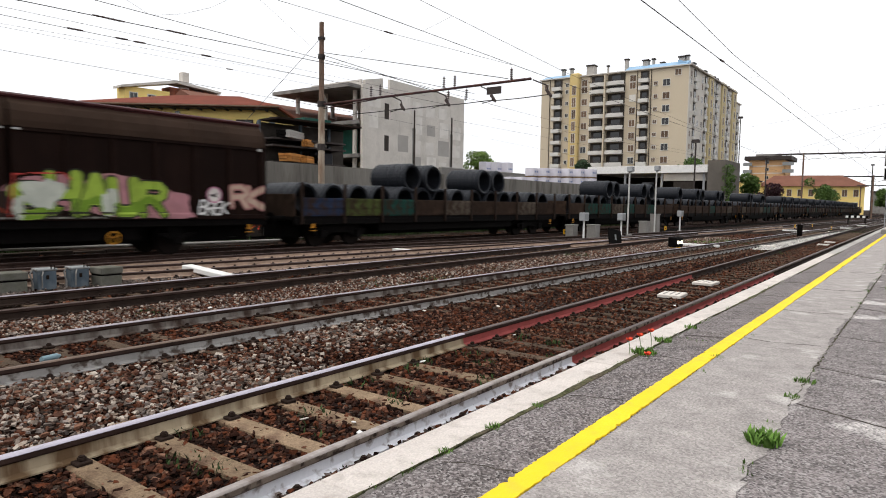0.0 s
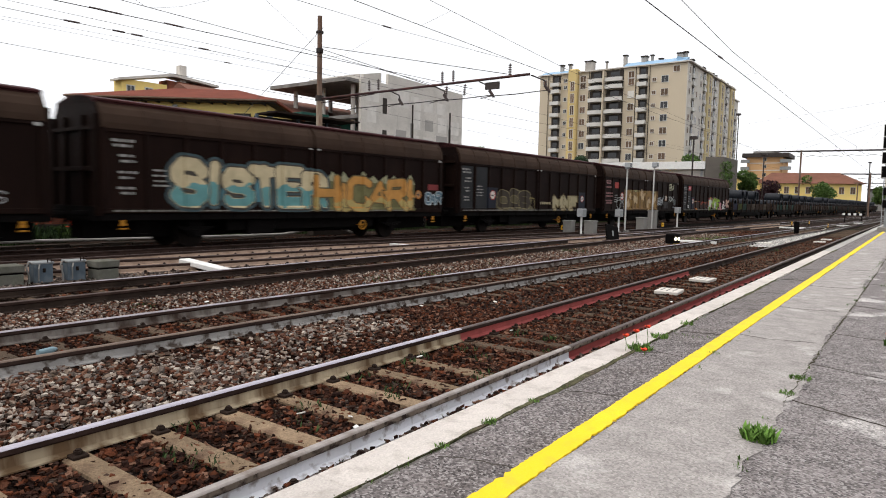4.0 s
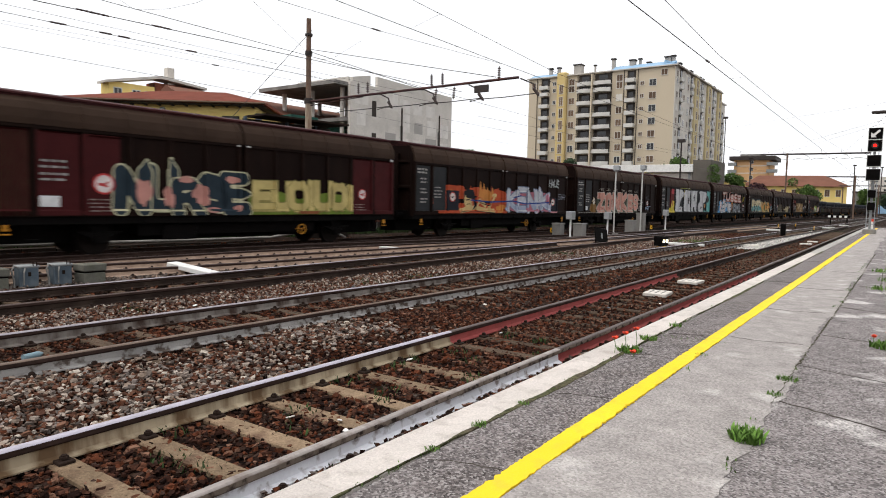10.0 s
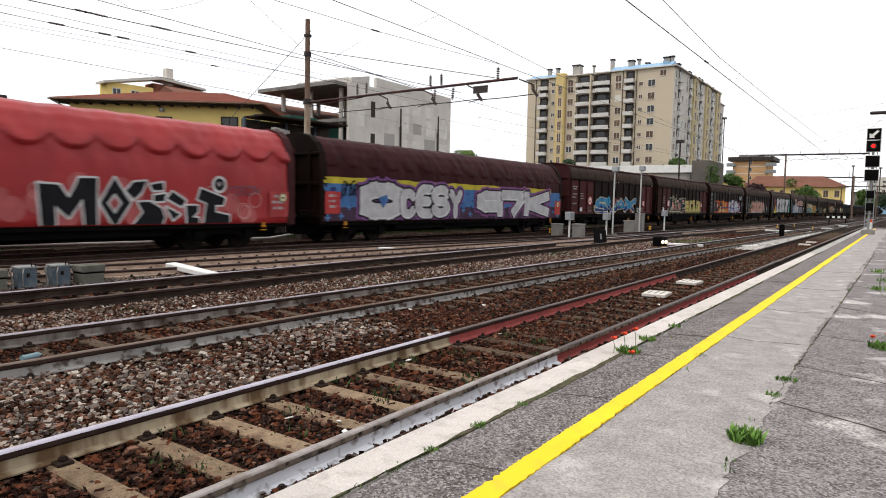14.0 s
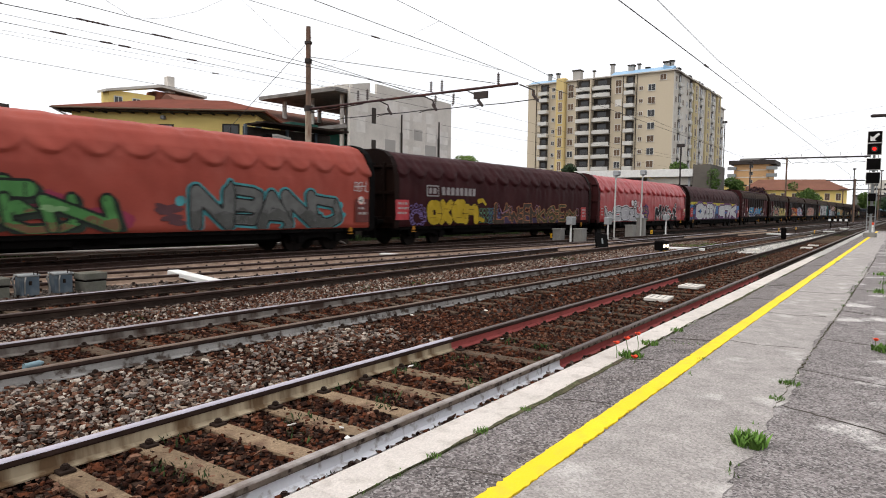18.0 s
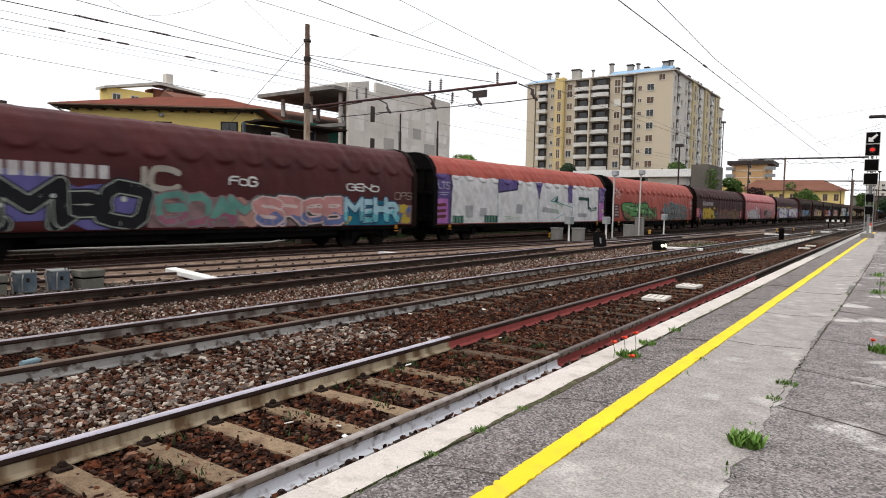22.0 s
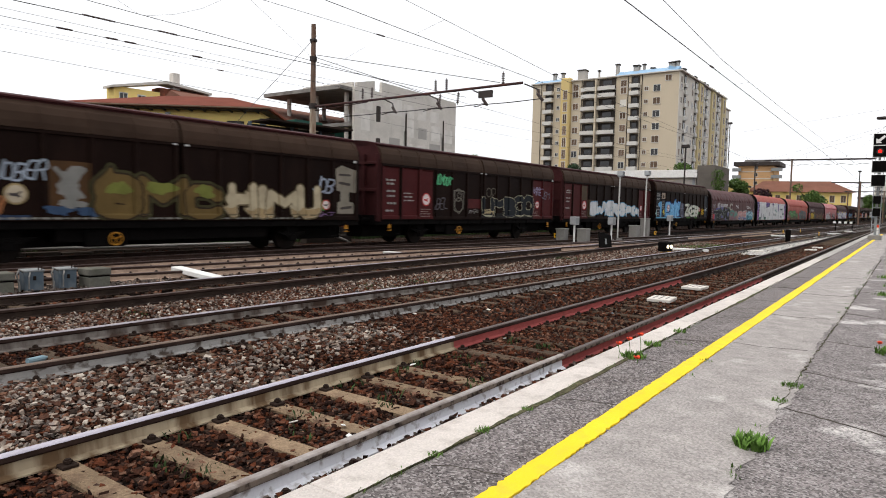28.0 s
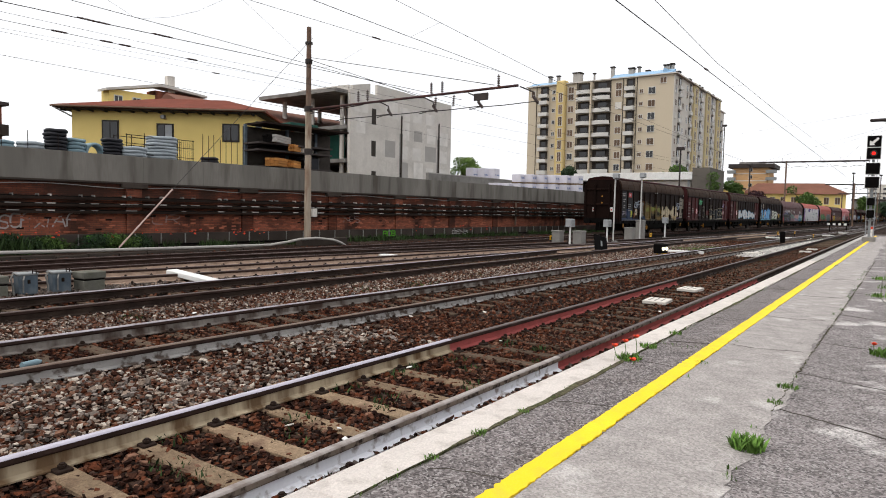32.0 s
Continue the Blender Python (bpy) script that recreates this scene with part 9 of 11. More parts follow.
for y in (57.0, 61.3, 65.4, 54.0, 50.8, 76.2):
    part("down_pipe", rods(((-0.12, lx(y), 0), (-0.12, lx(y), AZ), 0.08)), M["recess"], apt)
# the face across the tracks
for k, (x0, x1, c) in enumerate(((0.02, 9.5, "beige_pale"), (15.5, 19.2, "yellow_pale"), (27.5, 31.5, "yellow_pale"), (39, 43, "yellow_pale"), (9.5, 15.5, "beige_pale"), (19.2, 27.5, "beige_pale"), (31.5, 39, "beige_pale"))):
    out = 0.5 if c == "yellow_pale" else 0.12
    part("facade_panel", boxes((x0, x1, -out, 0, -0.2, AZ + (0.6 if c == "yellow_pale" else -0.05))), M[c], apt, "yellow facade strip" if c == "yellow_pale" else "pale grey rendered facade")
part("facade_panel", boxes((43.02, 49, -0.12, 0, -0.2, AZ - 2.45)), M["beige_pale"], apt, "pale grey rendered facade")
for i, z in enumerate(FLOORS + [31.0]):
    low = i < len(FLOORS) and z < 28
    for x in (1.6, 7.3, 10.6, 21.0, 25.6, 33.0, 37.4) + ((44.3, 48.2) if low else ()):
        window(apt, on_right(x, z, 0.12), 1.0, 1.3, rng.choice(("glass", "shutter", "glass", "render_pale")))
    for x in (17.4, 29.5, 41.0):
        window(apt, on_right(x, z, 0.5), 1.1, 1.8, "shutter")
    for x in (4.4, 13.4, 23.3, 35.2) + ((46.3,) if low else ()):
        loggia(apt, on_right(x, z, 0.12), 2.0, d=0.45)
part("roof", boxes((-0.5, 43.3, -0.8, 36.4, AZ, AZ + 0.25)), M["conc_pale"], apt)
bm = bmesh.new()
prism(bm, [(-0.45, AZ + 0.25), (2.2, AZ + 1.5), (2.6, AZ + 1.5), (2.6, AZ + 0.25)], lx(43.0), lx(57.0), "y")
part("roof_slope", bm, M["blue_roof"], apt, "blue metal roof slope")
bm = bmesh.new()
prism(bm, [(-0.45, AZ + 0.25), (2.2, AZ + 1.3), (2.6, AZ + 1.3), (2.6, AZ + 0.25)], lx(70.8), lx(78.4), "y")
part("roof_slope", bm, M["blue_roof"], apt, "blue metal roof slope")
bm = bmesh.new()
prism(bm, [(-0.75, AZ + 0.25), (2.2, AZ + 1.5), (2.6, AZ + 1.5), (2.6, AZ + 0.25)], 0.5, 43.0, "x")
part("roof_slope", bm, M["blue_roof"], apt, "blue metal roof slope")
for x, y, w_, h in ((2.4, 57.6, 1.0, 4.2), (2.4, 53.0, 1.6, 3.2), (2.5, 51.3, 0.7, 3.4), (3, 49.4, 1.0, 2.2), (3, 45.0, 1.7, 3.2), (3, 43.9, 0.9, 3.4), (2, 66.2, 2.4, 3.4), (2, 73.6, 1.0, 3.2), (2, 71.4, 0.9, 3.2), (2, 62.0, 0.5, 2.8),
                    (9, 44.6, 1.8, 2.6), (17, 44.4, 2.2, 2.0), (28, 44.5, 0.9, 2.6), (31, 44.5, 0.9, 2.6), (42, 44.5, 1.4, 2.2)):
    h, w_ = h * 0.76, w_ * 0.78
    c = part("chimney", boxes((x - w_ / 2, x + w_ / 2, lx(y) - w_ / 2, lx(y) + w_ / 2, AZ, AZ + h), bevel=0.04), M["conc_patch"], apt)
    part("chimney_cap", boxes((x - w_ / 2 - 0.15, x + w_ / 2 + 0.15, lx(y) - w_ / 2 - 0.15, lx(y) + w_ / 2 + 0.15, AZ + h + 0.02, AZ + h + 0.3)), M["recess"], c)

# unfinished concrete building
cb = thing("concrete_building", "unfinished bare concrete building with open floors", "building", pose(44.2, 42, 0))
part("south_wall", boxes((0, 16.4, 0, 0.3, 2.4, 12.5)), M["conc_pale"], cb, "pale bare concrete wall")
bm = bmesh.new()
prism(bm, [(3.75, 12.5), (16.4, 12.5), (16.4, 13.3), (3.75, 13.5)], 0, 0.3, "y")
part("parapet", bm, M["conc_pale"], cb)
bm = bmesh.new()
prism(bm, [(0.3, 12.5), (2.75, 12.5), (2.75, 13.45), (0.3, 12.95)], 0, 0.3, "y")
part("parapet", bm, M["conc_pale"], cb)
part("east_wall", boxes((16.1, 16.4, 0.3, 14, 2.4, 13.2)), M["conc_pale"], cb)
part("roof_parapet", boxes((0, 0.25, 0.3, 7.0, 12.45, 12.95)), M["conc_pale"], cb)
part("roof_parapet", boxes((0, 0.25, 7.0, 9.6, 12.45, 12.7)), M["conc_pale"], cb)
for z, y1, xo in ((12.1, 10.9, -1.6), (8.9, 11.5, -0.3), (5.8, 11.5, -0.3)):
    part("floor_slab", boxes((xo, 16.1, 0.31, y1, z, z + 0.34)), M["conc"], cb)
for y in (1.2, 5.2, 9.2):
    for x in (0.2, 5.0, 9.5):
        part("column", rods(((x + 0.2, y + 0.2, 2.4), (x + 0.2, y + 0.2, 12.1), 0.22), seg=12), M["conc_pale"], cb)
part("rear_wall", boxes((0.5, 16.1, 13.6, 13.9, 2.4, 8.0)), M["conc_dark"], cb)
part("site_sheet", boxes((1.4, 1.45, 2.0, 10.5, 6.2, 8.6)), M["teal_sheet"], cb, "green mesh sheet hung across an open floor")
# slots are solid blocks, the shade inside them put into the colour
for x, z, w_, h in ((3.3, 10.4, 0.62, 1.5), (3.3, 7.35, 0.62, 1.5), (3.35, 4.6, 0.62, 1.2)):
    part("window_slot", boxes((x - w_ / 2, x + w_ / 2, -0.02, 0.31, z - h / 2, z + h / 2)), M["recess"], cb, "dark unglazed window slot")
for x in (7.5, 14.0):
    part("down_pipe", boxes((x - 0.07, x + 0.07, -0.1, -0.02, 3.0, 11.0)), M["conc_dark"], cb)
    part("pipe_stain", boxes((x - 0.25, x + 0.25, -0.016, -0.004, 3.0, 9.2)), M["conc"], cb)
for i in range(7):
    for j in range(5):
        x, z = 0.6 + 2.2 * i + 0.25 * (j % 2), 2.8 + 1.95 * j
        if i == 1 and j != 4:
            continue
        part("cast_panel", boxes((x, x + rng.uniform(1.2, 2.05), -0.012 - 0.002 * ((i + j) % 2), 0.0, z, z + rng.uniform(1.1, 1.85))), M[rng.choice(("conc_pale", "conc_light", "conc_light", "conc_patch", "conc_pale"))], cb)
yw = thing("yard_wall", "low grey concrete wall beside the unfinished building", "wall", pose(48.4, 36, 0, 0, 0, -2), kind="structure")
part("wall_face", boxes((0, 16, 0, 0.3, 2.4, 4.95)), M["conc"], yw)
part("wall_cap", boxes((0, 16, -0.04, 0.34, 4.95, 5.03)), M["conc_patch"], yw)

# yellow house
HROT = -51.6
yh = thing("yellow_house", "yellow rendered house with a terracotta hipped roof", "house", pose(21.27, 45.37, 0, 0, 0, HROT))
part("wall", boxes((-0.1, 12.0, 0, 9, 2.2, 8.0)), M["yellow_wall"], yh, "yellow rendered walls")
bm = bmesh.new()
lowq = [(-0.9, -1.0, 7.95), (12.8, -1.0, 7.95), (12.8, 10, 7.95), (-0.9, 10, 7.95)]
hiq = [(4.2, 4.5, 9.35), (8.8, 4.5, 9.35)]
v = [bm.verts.new(p) for p in lowq + hiq + [(x, y, z - 0.14) for x, y, z in lowq]]
for f in ((0, 1, 5, 4), (1, 2, 5), (2, 3, 4, 5), (3, 0, 4), (6, 7, 1, 0), (7, 8, 2, 1), (8, 9, 3, 2), (9, 6, 0, 3), (9, 8, 7, 6)):
    bm.faces.new([v[i] for i in f])
bmesh.ops.recalc_face_normals(bm, faces=bm.faces)
part("roof", bm, M["roof_tile"], yh, "terracotta tiled roof")
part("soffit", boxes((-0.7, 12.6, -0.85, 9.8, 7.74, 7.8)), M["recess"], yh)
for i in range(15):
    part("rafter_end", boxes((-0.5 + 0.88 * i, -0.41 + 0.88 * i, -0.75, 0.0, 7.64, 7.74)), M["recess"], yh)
part("gutter", rods(((-0.95, -1.05, 7.86), (12.85, -1.05, 7.86), 0.06)), M["shutter"], yh)
for x0, x1, z0, z1 in ((1.95, 2.86, 5.0, 7.03), (5.53, 6.45, 5.7, 6.9), (9.86, 10.8, 5.98, 7.0)):
    o = part("window", boxes((x0 - 0.1, x1 + 0.1, -0.06, 0.02, z0 - 0.1, z1 + 0.1), bevel=0.01), M["recess"], yh, "dark wooden window frame")
    part("pane", boxes((x0, (x0 + x1) / 2 - 0.03, -0.075, -0.06, z0, z1)), M["glass"], o)
    part("pane", boxes(((x0 + x1) / 2 + 0.03, x1, -0.075, -0.06, z0, z1)), M["glass"], o)
part("shutter_leaf", boxes((6.02, 6.45, -0.1, -0.076, 5.7, 6.9)), M["metal_grey"], yh, "pale grey open shutter")
part("wall_lamp", boxes((5.75, 6.05, -0.3, 0, 7.3, 7.55), bevel=0.05), M["metal_grey"], yh)
part("corner_pipe", boxes((12.0, 12.35, -0.2, 0.2, 2.4, 7.3), bevel=0.02), M["box_blue"], yh)
part("gutter_pipe", rods(((-0.8, -1.0, 7.8), (-0.05, -0.1, 7.3), 0.05)), M["conc"], yh)
# house behind it
bh = thing("rear_house", "yellow and red brick house with a pale flat roof edge", "house", pose(37.7, 74, 0, 0, 0, -4))
part("wall", boxes((0.9, 6.2, 0, 2, 2.2, 14.5)), M["yellow_wall"], bh)
part("side_wall", boxes((6.2, 12.0, 0.02, 2, 2.2, 15.1)), M["brick"], bh, "red brick wall")
bm = bmesh.new()
prism(bm, [(0.3, 14.2), (0.3, 14.45), (6.8, 15.9), (12.7, 15.3), (12.7, 15.05), (6.8, 15.55)], -0.6, 1.6, "y")
part("roof", bm, M["conc_pale"], bh, "pale roof edge")
for x in (1.9, 4.0, 5.5):
    window(bh, pose(x, -0.01, 13.2), 0.8, 1.2, "glass")
part("chimney", boxes((8.0, 8.9, 0.3, 1.2, 14.9, 17.2), bevel=0.05), M["conc_pale"], bh)
part("balcony", boxes((1.5, 4.3, -1.2, 0, 12.0, 12.7)), M["conc_pale"], bh)
# brown house seen at the far end of the wall
lh = thing("brick_house", "dark red brick house with balconies behind the wall", "house", pose(23.3, 62, 0, 0, 0, 5))
part("wall", boxes((-14, 0, 0, 10, 2.2, 9.5)), M["brick"], lh)
part("roof", boxes((-14.5, 0.3, -0.6, 10.5, 9.5, 9.8)), M["mast_dark"], lh)
for z in (4.2, 7.0):
    part("balcony", boxes((-5, 0.1, -0.9, 0, z, z + 0.9)), M["conc_dark"], lh)
    window(lh, pose(-2, -0.01, z + 1.6), 1.2, 1.6, "glass")


# low roof line between the house and the concrete frame
sh = thing("tiled_shed", "long low shed with a brown tiled roof behind the yard", "shed", pose(40, 50, 0, 0, 0, -3))
part("wall", boxes((-6, 14, 0, 8, 2.2, 9.4)), M["conc_dark"], sh)
bm = bmesh.new()
prism(bm, [(-0.8, 9.3), (-0.8, 9.5), (4.5, 11.6), (8.8, 9.5), (8.8, 9.3)], -6.5, 14.5, "x")
part("roof", bm, M["far_roof"], sh, "brown tiled roof")
# timber racks
RACK = pose(23.3, 29.0, 2.5, 0, 0, -6)
rack = thing("timber_rack", "steel rack stacked with orange and dark planks", "timber rack", RACK)
for x in (0.1, 2.9, 5.0):
    part("upright", boxes((x - 0.08, x + 0.08, 1.36, 1.5, 0, 3.7)), M["box_blue"], rack)
for z in (1.35, 2.27, 2.66):
    part("shelf", boxes((0.0, 5.1, -0.1, 1.4, z - 0.1, z), bevel=0.01), M["mast_dark"], rack)
# dark sheet added for the shaded shed interior behind the planks
part("back_panel", boxes((0.0, 6.2, 1.5, 1.56, 0, 3.6)), M["recess"], rack)
part("canopy", boxes((0.2, 6.2, -0.3, 1.6, 3.66, 3.76)), M["iron"], rack)
part("sheet", boxes((2.0, 3.9, -0.2, 1.4, 3.78, 3.92)), M["teal_sheet"], rack, "green plastic sheet on the canopy")
M["pipe_grey"] = mat("grey_corrugated_pipe", (0.34, 0.38, 0.41), rough=0.6, amt=0.15, bump=0.1, isl=0.2)
M["pipe_black"] = mat("black_corrugated_pipe", (0.018, 0.018, 0.022), rough=0.5, amt=0.2, bump=0.1)
M["pipe_blue"] = mat("blue_grey_corrugated_pipe", (0.2, 0.29, 0.33), rough=0.6, amt=0.15, bump=0.1)
M["plank"] = mat("orange_shuttering_plank", (0.5, 0.22, 0.06), rough=0.8, rnd=0.3, stretch=(1, 6, 6), amt=0.2)
for x, y, z, wide, long, h, c, lab in ((23.95, 28.25, 2.67, 0.85, 1.9, 0.42, "black", "dark stack of shuttering planks jutting from the rack"), (24.1, 28.3, 1.36, 0.8, 1.8, 0.46, "plank", "orange stack of shuttering planks jutting from the rack"),
                                       (25.4, 28.5, 1.36, 0.65, 1.6, 0.4, "plank", "orange stack of shuttering planks jutting from the rack"), (25.35, 28.4, 2.28, 0.4, 1.6, 0.4, "plank", "small orange stack of planks on the middle shelf"),
                                       (26.3, 28.6, 2.28, 0.5, 1.4, 0.36, "conc_pale", "pale stack of boards on the middle shelf"), (26.5, 28.6, 1.36, 0.5, 1.4, 0.5, "black", "dark stack of shuttering planks jutting from the rack")):
    st = thing("plank_stack", lab, "planks", pose(x, y, 2.5 + z, 0, 0, 25), "plank stacks")
    for r in range(3):
        for j in range(3):
            k = 0.03 * ((r * 2 + j) % 3)
            part("plank", boxes((k, long + k, wide * j / 3, wide * (j + 1) / 3 - 0.012, r * h / 3, (r + 1) * h / 3 - 0.012), bevel=0.008), M["conc_patch" if c == "black" and j == 0 else c], st)
mc_ = thing("site_machine", "dark covered machine standing beside the rack", "machine", pose(27.2, 29.3, 2.5, 0, 0, -6))
part("hood", boxes((-0.65, 0.65, -0.5, 0.5, 0.5, 2.2), bevel=0.2), M["pipe_black"], mc_)
part("chassis", boxes((-0.8, 0.8, -0.55, 0.55, 0, 0.5), bevel=0.05), M["black"], mc_)
# corrugated pipe coils on the yard edge


def pipe_stack(x, y, rad, turns, c, label):
    z0 = 2.5
    o = tagged(new("pipe_coil"), label, "pipe coil", "coils of plastic pipe")
    o.matrix_basis = pose(x, y, z0)
    for i in range(turns):
        bm = bmesh.new()
        r = 0.075
        ring = [(rad * math.cos(2 * math.pi * k / 24) + 0.03 * math.sin(i * 2.0), rad * math.sin(2 * math.pi * k / 24), 0.08 + 0.145 * i + 0.012 * math.sin(k + i)) for k in range(25)]
        tube(bm, ring, r, 7)
        ring = [((rad - 0.14) * math.cos(2 * math.pi * k / 24), (rad - 0.14) * math.sin(2 * math.pi * k / 24), 0.08 + 0.145 * i) for k in range(25)]
        tube(bm, ring, r, 7)
        part("loop", bm, M[c], o, smooth=True)


for x, y, rad, top, c, lab in ((11.6, 28.2, 0.42, 4.0, "pipe_grey", "coiled grey corrugated pipe on the yard edge"), (12.42, 28.0, 0.36, 4.54, "pipe_black", "tall stack of black corrugated pipe coils"), (13.22, 28.2, 0.38, 4.28, "pipe_blue", "coiled blue-grey corrugated pipe on the yard edge"),
                               (14.78, 28.1, 0.36, 4.33, "pipe_black", "coiled black corrugated pipe on the yard edge"), (15.6, 27.9, 0.5, 4.06, "pipe_grey", "coiled grey corrugated pipe on the yard edge"), (17.0, 28.0, 0.62, 4.68, "pipe_grey", "large stack of grey corrugated pipe coils"),
                               (19.57, 28.0, 0.36, 3.95, "pipe_black", "low dark heap of black pipe coils"), (10.7, 28.6, 0.4, 3.95, "pipe_blue", "coiled blue-grey corrugated pipe on the yard edge")):
    pipe_stack(x, y, rad, round((top - 2.5) / 0.145), c, lab)
o = tagged(new("pipe_coil"), "blue-grey pipe coil stood on its edge", "pipe coil", "coils of plastic pipe")
o.matrix_basis = pose(14.04, 28.3, 2.5)
for i in range(4):
    bm = bmesh.new()
    tube(bm, [(0.36 * math.cos(2 * math.pi * k / 24), -0.2 + 0.13 * i, 1.2 + 0.4 * math.sin(2 * math.pi * k / 24)) for k in range(25)], 0.07, 7)
    part("loop", bm, M["pipe_blue"], o, smooth=True)
part("stand", boxes((-0.3, 0.3, -0.3, 0.3, 0, 0.78), bevel=0.02), M["conc_dark"], o)
# fence bars and a mesh cage along the yard edge
fence = thing("yard_fence", "rusty bar fence along the yard edge", "fence", kind="structure")
for i in range(9):
    x = 18.6 + 0.33 * i
    bm = bmesh.new()
    rod(bm, (x, 27.2, 2.5), (x + rng.uniform(-0.04, 0.04), 27.2, 4.85 + rng.uniform(-0.15, 0.15)), 0.016, 5)
    part("bar", bm, M["iron"], fence)
cage = thing("mesh_cage", "rusty wire mesh cage standing on the yard edge", "cage", pose(15.2, 27.7, 2.5, 0, 0, -1))
for x in (0.0, 0.8, 1.6, 2.4, 3.2):
    for y in (0.0, 1.1):
        part("upright", rods(((x, y, 0), (x, y, 2.15 + 0.1 * (x == 0.8)), 0.02), seg=5), M["iron"], cage)
for z in (1.3, 1.75, 2.12):
    for y in (0.0, 1.1):
        part("rail", rods(((-0.05, y, z), (3.25, y, z), 0.016), seg=5), M["iron"], cage)
for k in range(9):
    part("mesh_wire", rods(((2.4 + 0.1 * k, 0, 1.0), (2.4 + 0.1 * k, 0, 2.12), 0.006), seg=4), M["iron"], cage)
for x in (9.4, 10.3, 11.2, 12.3):
    part("stub", rods(((x, 27.5, 2.5), (x, 27.5, 4.35), 0.015), seg=5), M["iron"], fence)


# stacked wrapped pallets and the white-roofed depot
M["wrap"] = mat("white_printed_wrap", (0.62, 0.6, 0.66), rough=0.5, amt=0.08, rnd=0.08, bump=0.05)
M["wrap_print"] = mat("blue_printed_band", (0.2, 0.25, 0.42), rough=0.5, amt=0.1, bump=0)


def pallet(x, y, z, w_=1.15, h=0.85):
    o = thing("wrapped_pallet", "white wrapped brick pallet with small blue print", "pallet", pose(x, y, z, 0, 0, WROT), "wrapped pallets in the yard")
    part("load", boxes((-w_ / 2, w_ / 2, -0.5, 0.5, 0.12, h), bevel=0.03), M["wrap"], o)
    part("skid", boxes((-w_ / 2, w_ / 2, -0.5, 0.5, 0, 0.12)), M["sleeper_tan"], o)
    for s in (-0.28, 0.05, 0.3):
        part("print", boxes((s - 0.1, s + 0.1, -0.506, -0.5, 0.45, 0.62)), M["wrap_print"], o)


for i in range(8):
    for j in range(3):
        if j < 2 or i > 1:
            pallet(54.4 + 0.75 * i, 32.3 - 0.86 * i, 2.5 + 0.9 * j, 1.08, 0.88)
for i in range(3):
    pallet(63.0 + 0.9 * i, 40.6 - 0.9 * i, 2.5 + 2.64, 1.1, 1.3)
    pallet(63.0 + 0.9 * i, 40.6 - 0.9 * i, 2.5, 1.1, 2.6)
dp = thing("depot", "white-roofed open depot building behind the wall", "depot", pose(100, 25.6, 0, 0, 0, 0))
part("roof", boxes((-0.6, 14, -0.2, 18.6, 6.75, 7.9), bevel=0.03), M["white_paint"], dp, "white flat roof edge")
part("rear_wall", boxes((13, 13.4, 0, 18.4, 2.2, 6.7)), M["conc_dark"], dp)
part("side_wall", boxes((0.4, 13.0, 18.0, 18.4, 2.2, 6.7)), M["conc_dark"], dp)
part("bay_wall", boxes((0.2, 0.5, 0.2, 6.5, 5.6, 6.7)), M["conc_pale"], dp, "pale wall above the depot doors")
# doorway is a closed panel; its colour is the shade indoors
part("door", boxes((0.3, 0.5, 2.0, 5.0, 2.4, 5.5), bevel=0.02), M["recess"], dp, "dark open doorway")
for y in (0.4, 6.6, 12.4):
    part("post", boxes((0.1, 0.4, y, y + 0.3, 2.2, 6.75)), M["metal_grey"], dp)
o = thing("yard_machine", "yellow machine standing in the depot", "machine", pose(97.5, 33.0, 2.5, 0, 0, -20))
part("body", boxes((-1.6, 1.6, -0.8, 0.8, 0.4, 1.7), bevel=0.12), M["yellow_paint"], o)
part("cab", boxes((-1.4, -0.3, -0.7, 0.7, 1.7, 2.7), bevel=0.08), M["glass"], o)
part("track_belt", boxes((-1.7, 1.7, -0.95, -0.6, 0, 0.6), bevel=0.15), M["black"], o)
part("track_belt", boxes((-1.7, 1.7, 0.6, 0.95, 0, 0.6), bevel=0.15), M["black"], o)
M["conc_brown"] = mat("brown_bare_concrete", (0.13, 0.115, 0.1), rough=0.95, scale=0.4, amt=0.25, fine=6, bump=0.2)
wa = thing("corner_wall", "bare grey wall with ivy beside the depot", "wall", pose(99.4, 23.0, 0))
part("wall", boxes((0, 9, 0, 2.5, 0, 8.5)), M["conc_brown"], wa)

# far buildings
M["orange_render"] = mat("pale_orange_brickwork", (0.56, 0.34, 0.17), rough=0.9, scale=0.1, amt=0.1, fine=3, bump=0.05)
ob_ = thing("orange_block", "orange brick apartment block with grey balconies", "apartment building", pose(330, 66.0, 0, 0, 0, -88))
part("wall", boxes((0, 15.0, 0, 20, -0.2, 23.8)), M["orange_render"], ob_, "orange brick walls")
part("roof", boxes((-2.0, 17.5, -1.5, 21, 23.8, 25.6)), M["mast_dark"], ob_)
part("roof_hut", boxes((2, 12, 3, 12, 25.6, 26.8)), M["conc"], ob_)
for z in (6.5, 10.3, 14.1, 17.9, 21.2):
    part("balcony", boxes((-2.5, 1.2, -1.6, 0, z, z + 1.5)), M["box_grey"], ob_)
    part("balcony", boxes((14.0, 18.5, -1.6, 0, z, z + 1.5)), M["box_grey"], ob_)
    part("floor_band", boxes((1.2, 14.0, -0.1, 0, z - 0.3, z + 0.1)), M["conc_pale"], ob_)
    window(ob_, pose(7.5, -0.05, z + 1.7), 1.4, 1.5, "glass")
fh = thing("long_house", "long yellow house with a brown tiled hip roof", "house", pose(272, 50, 0, 0, 0, -76))
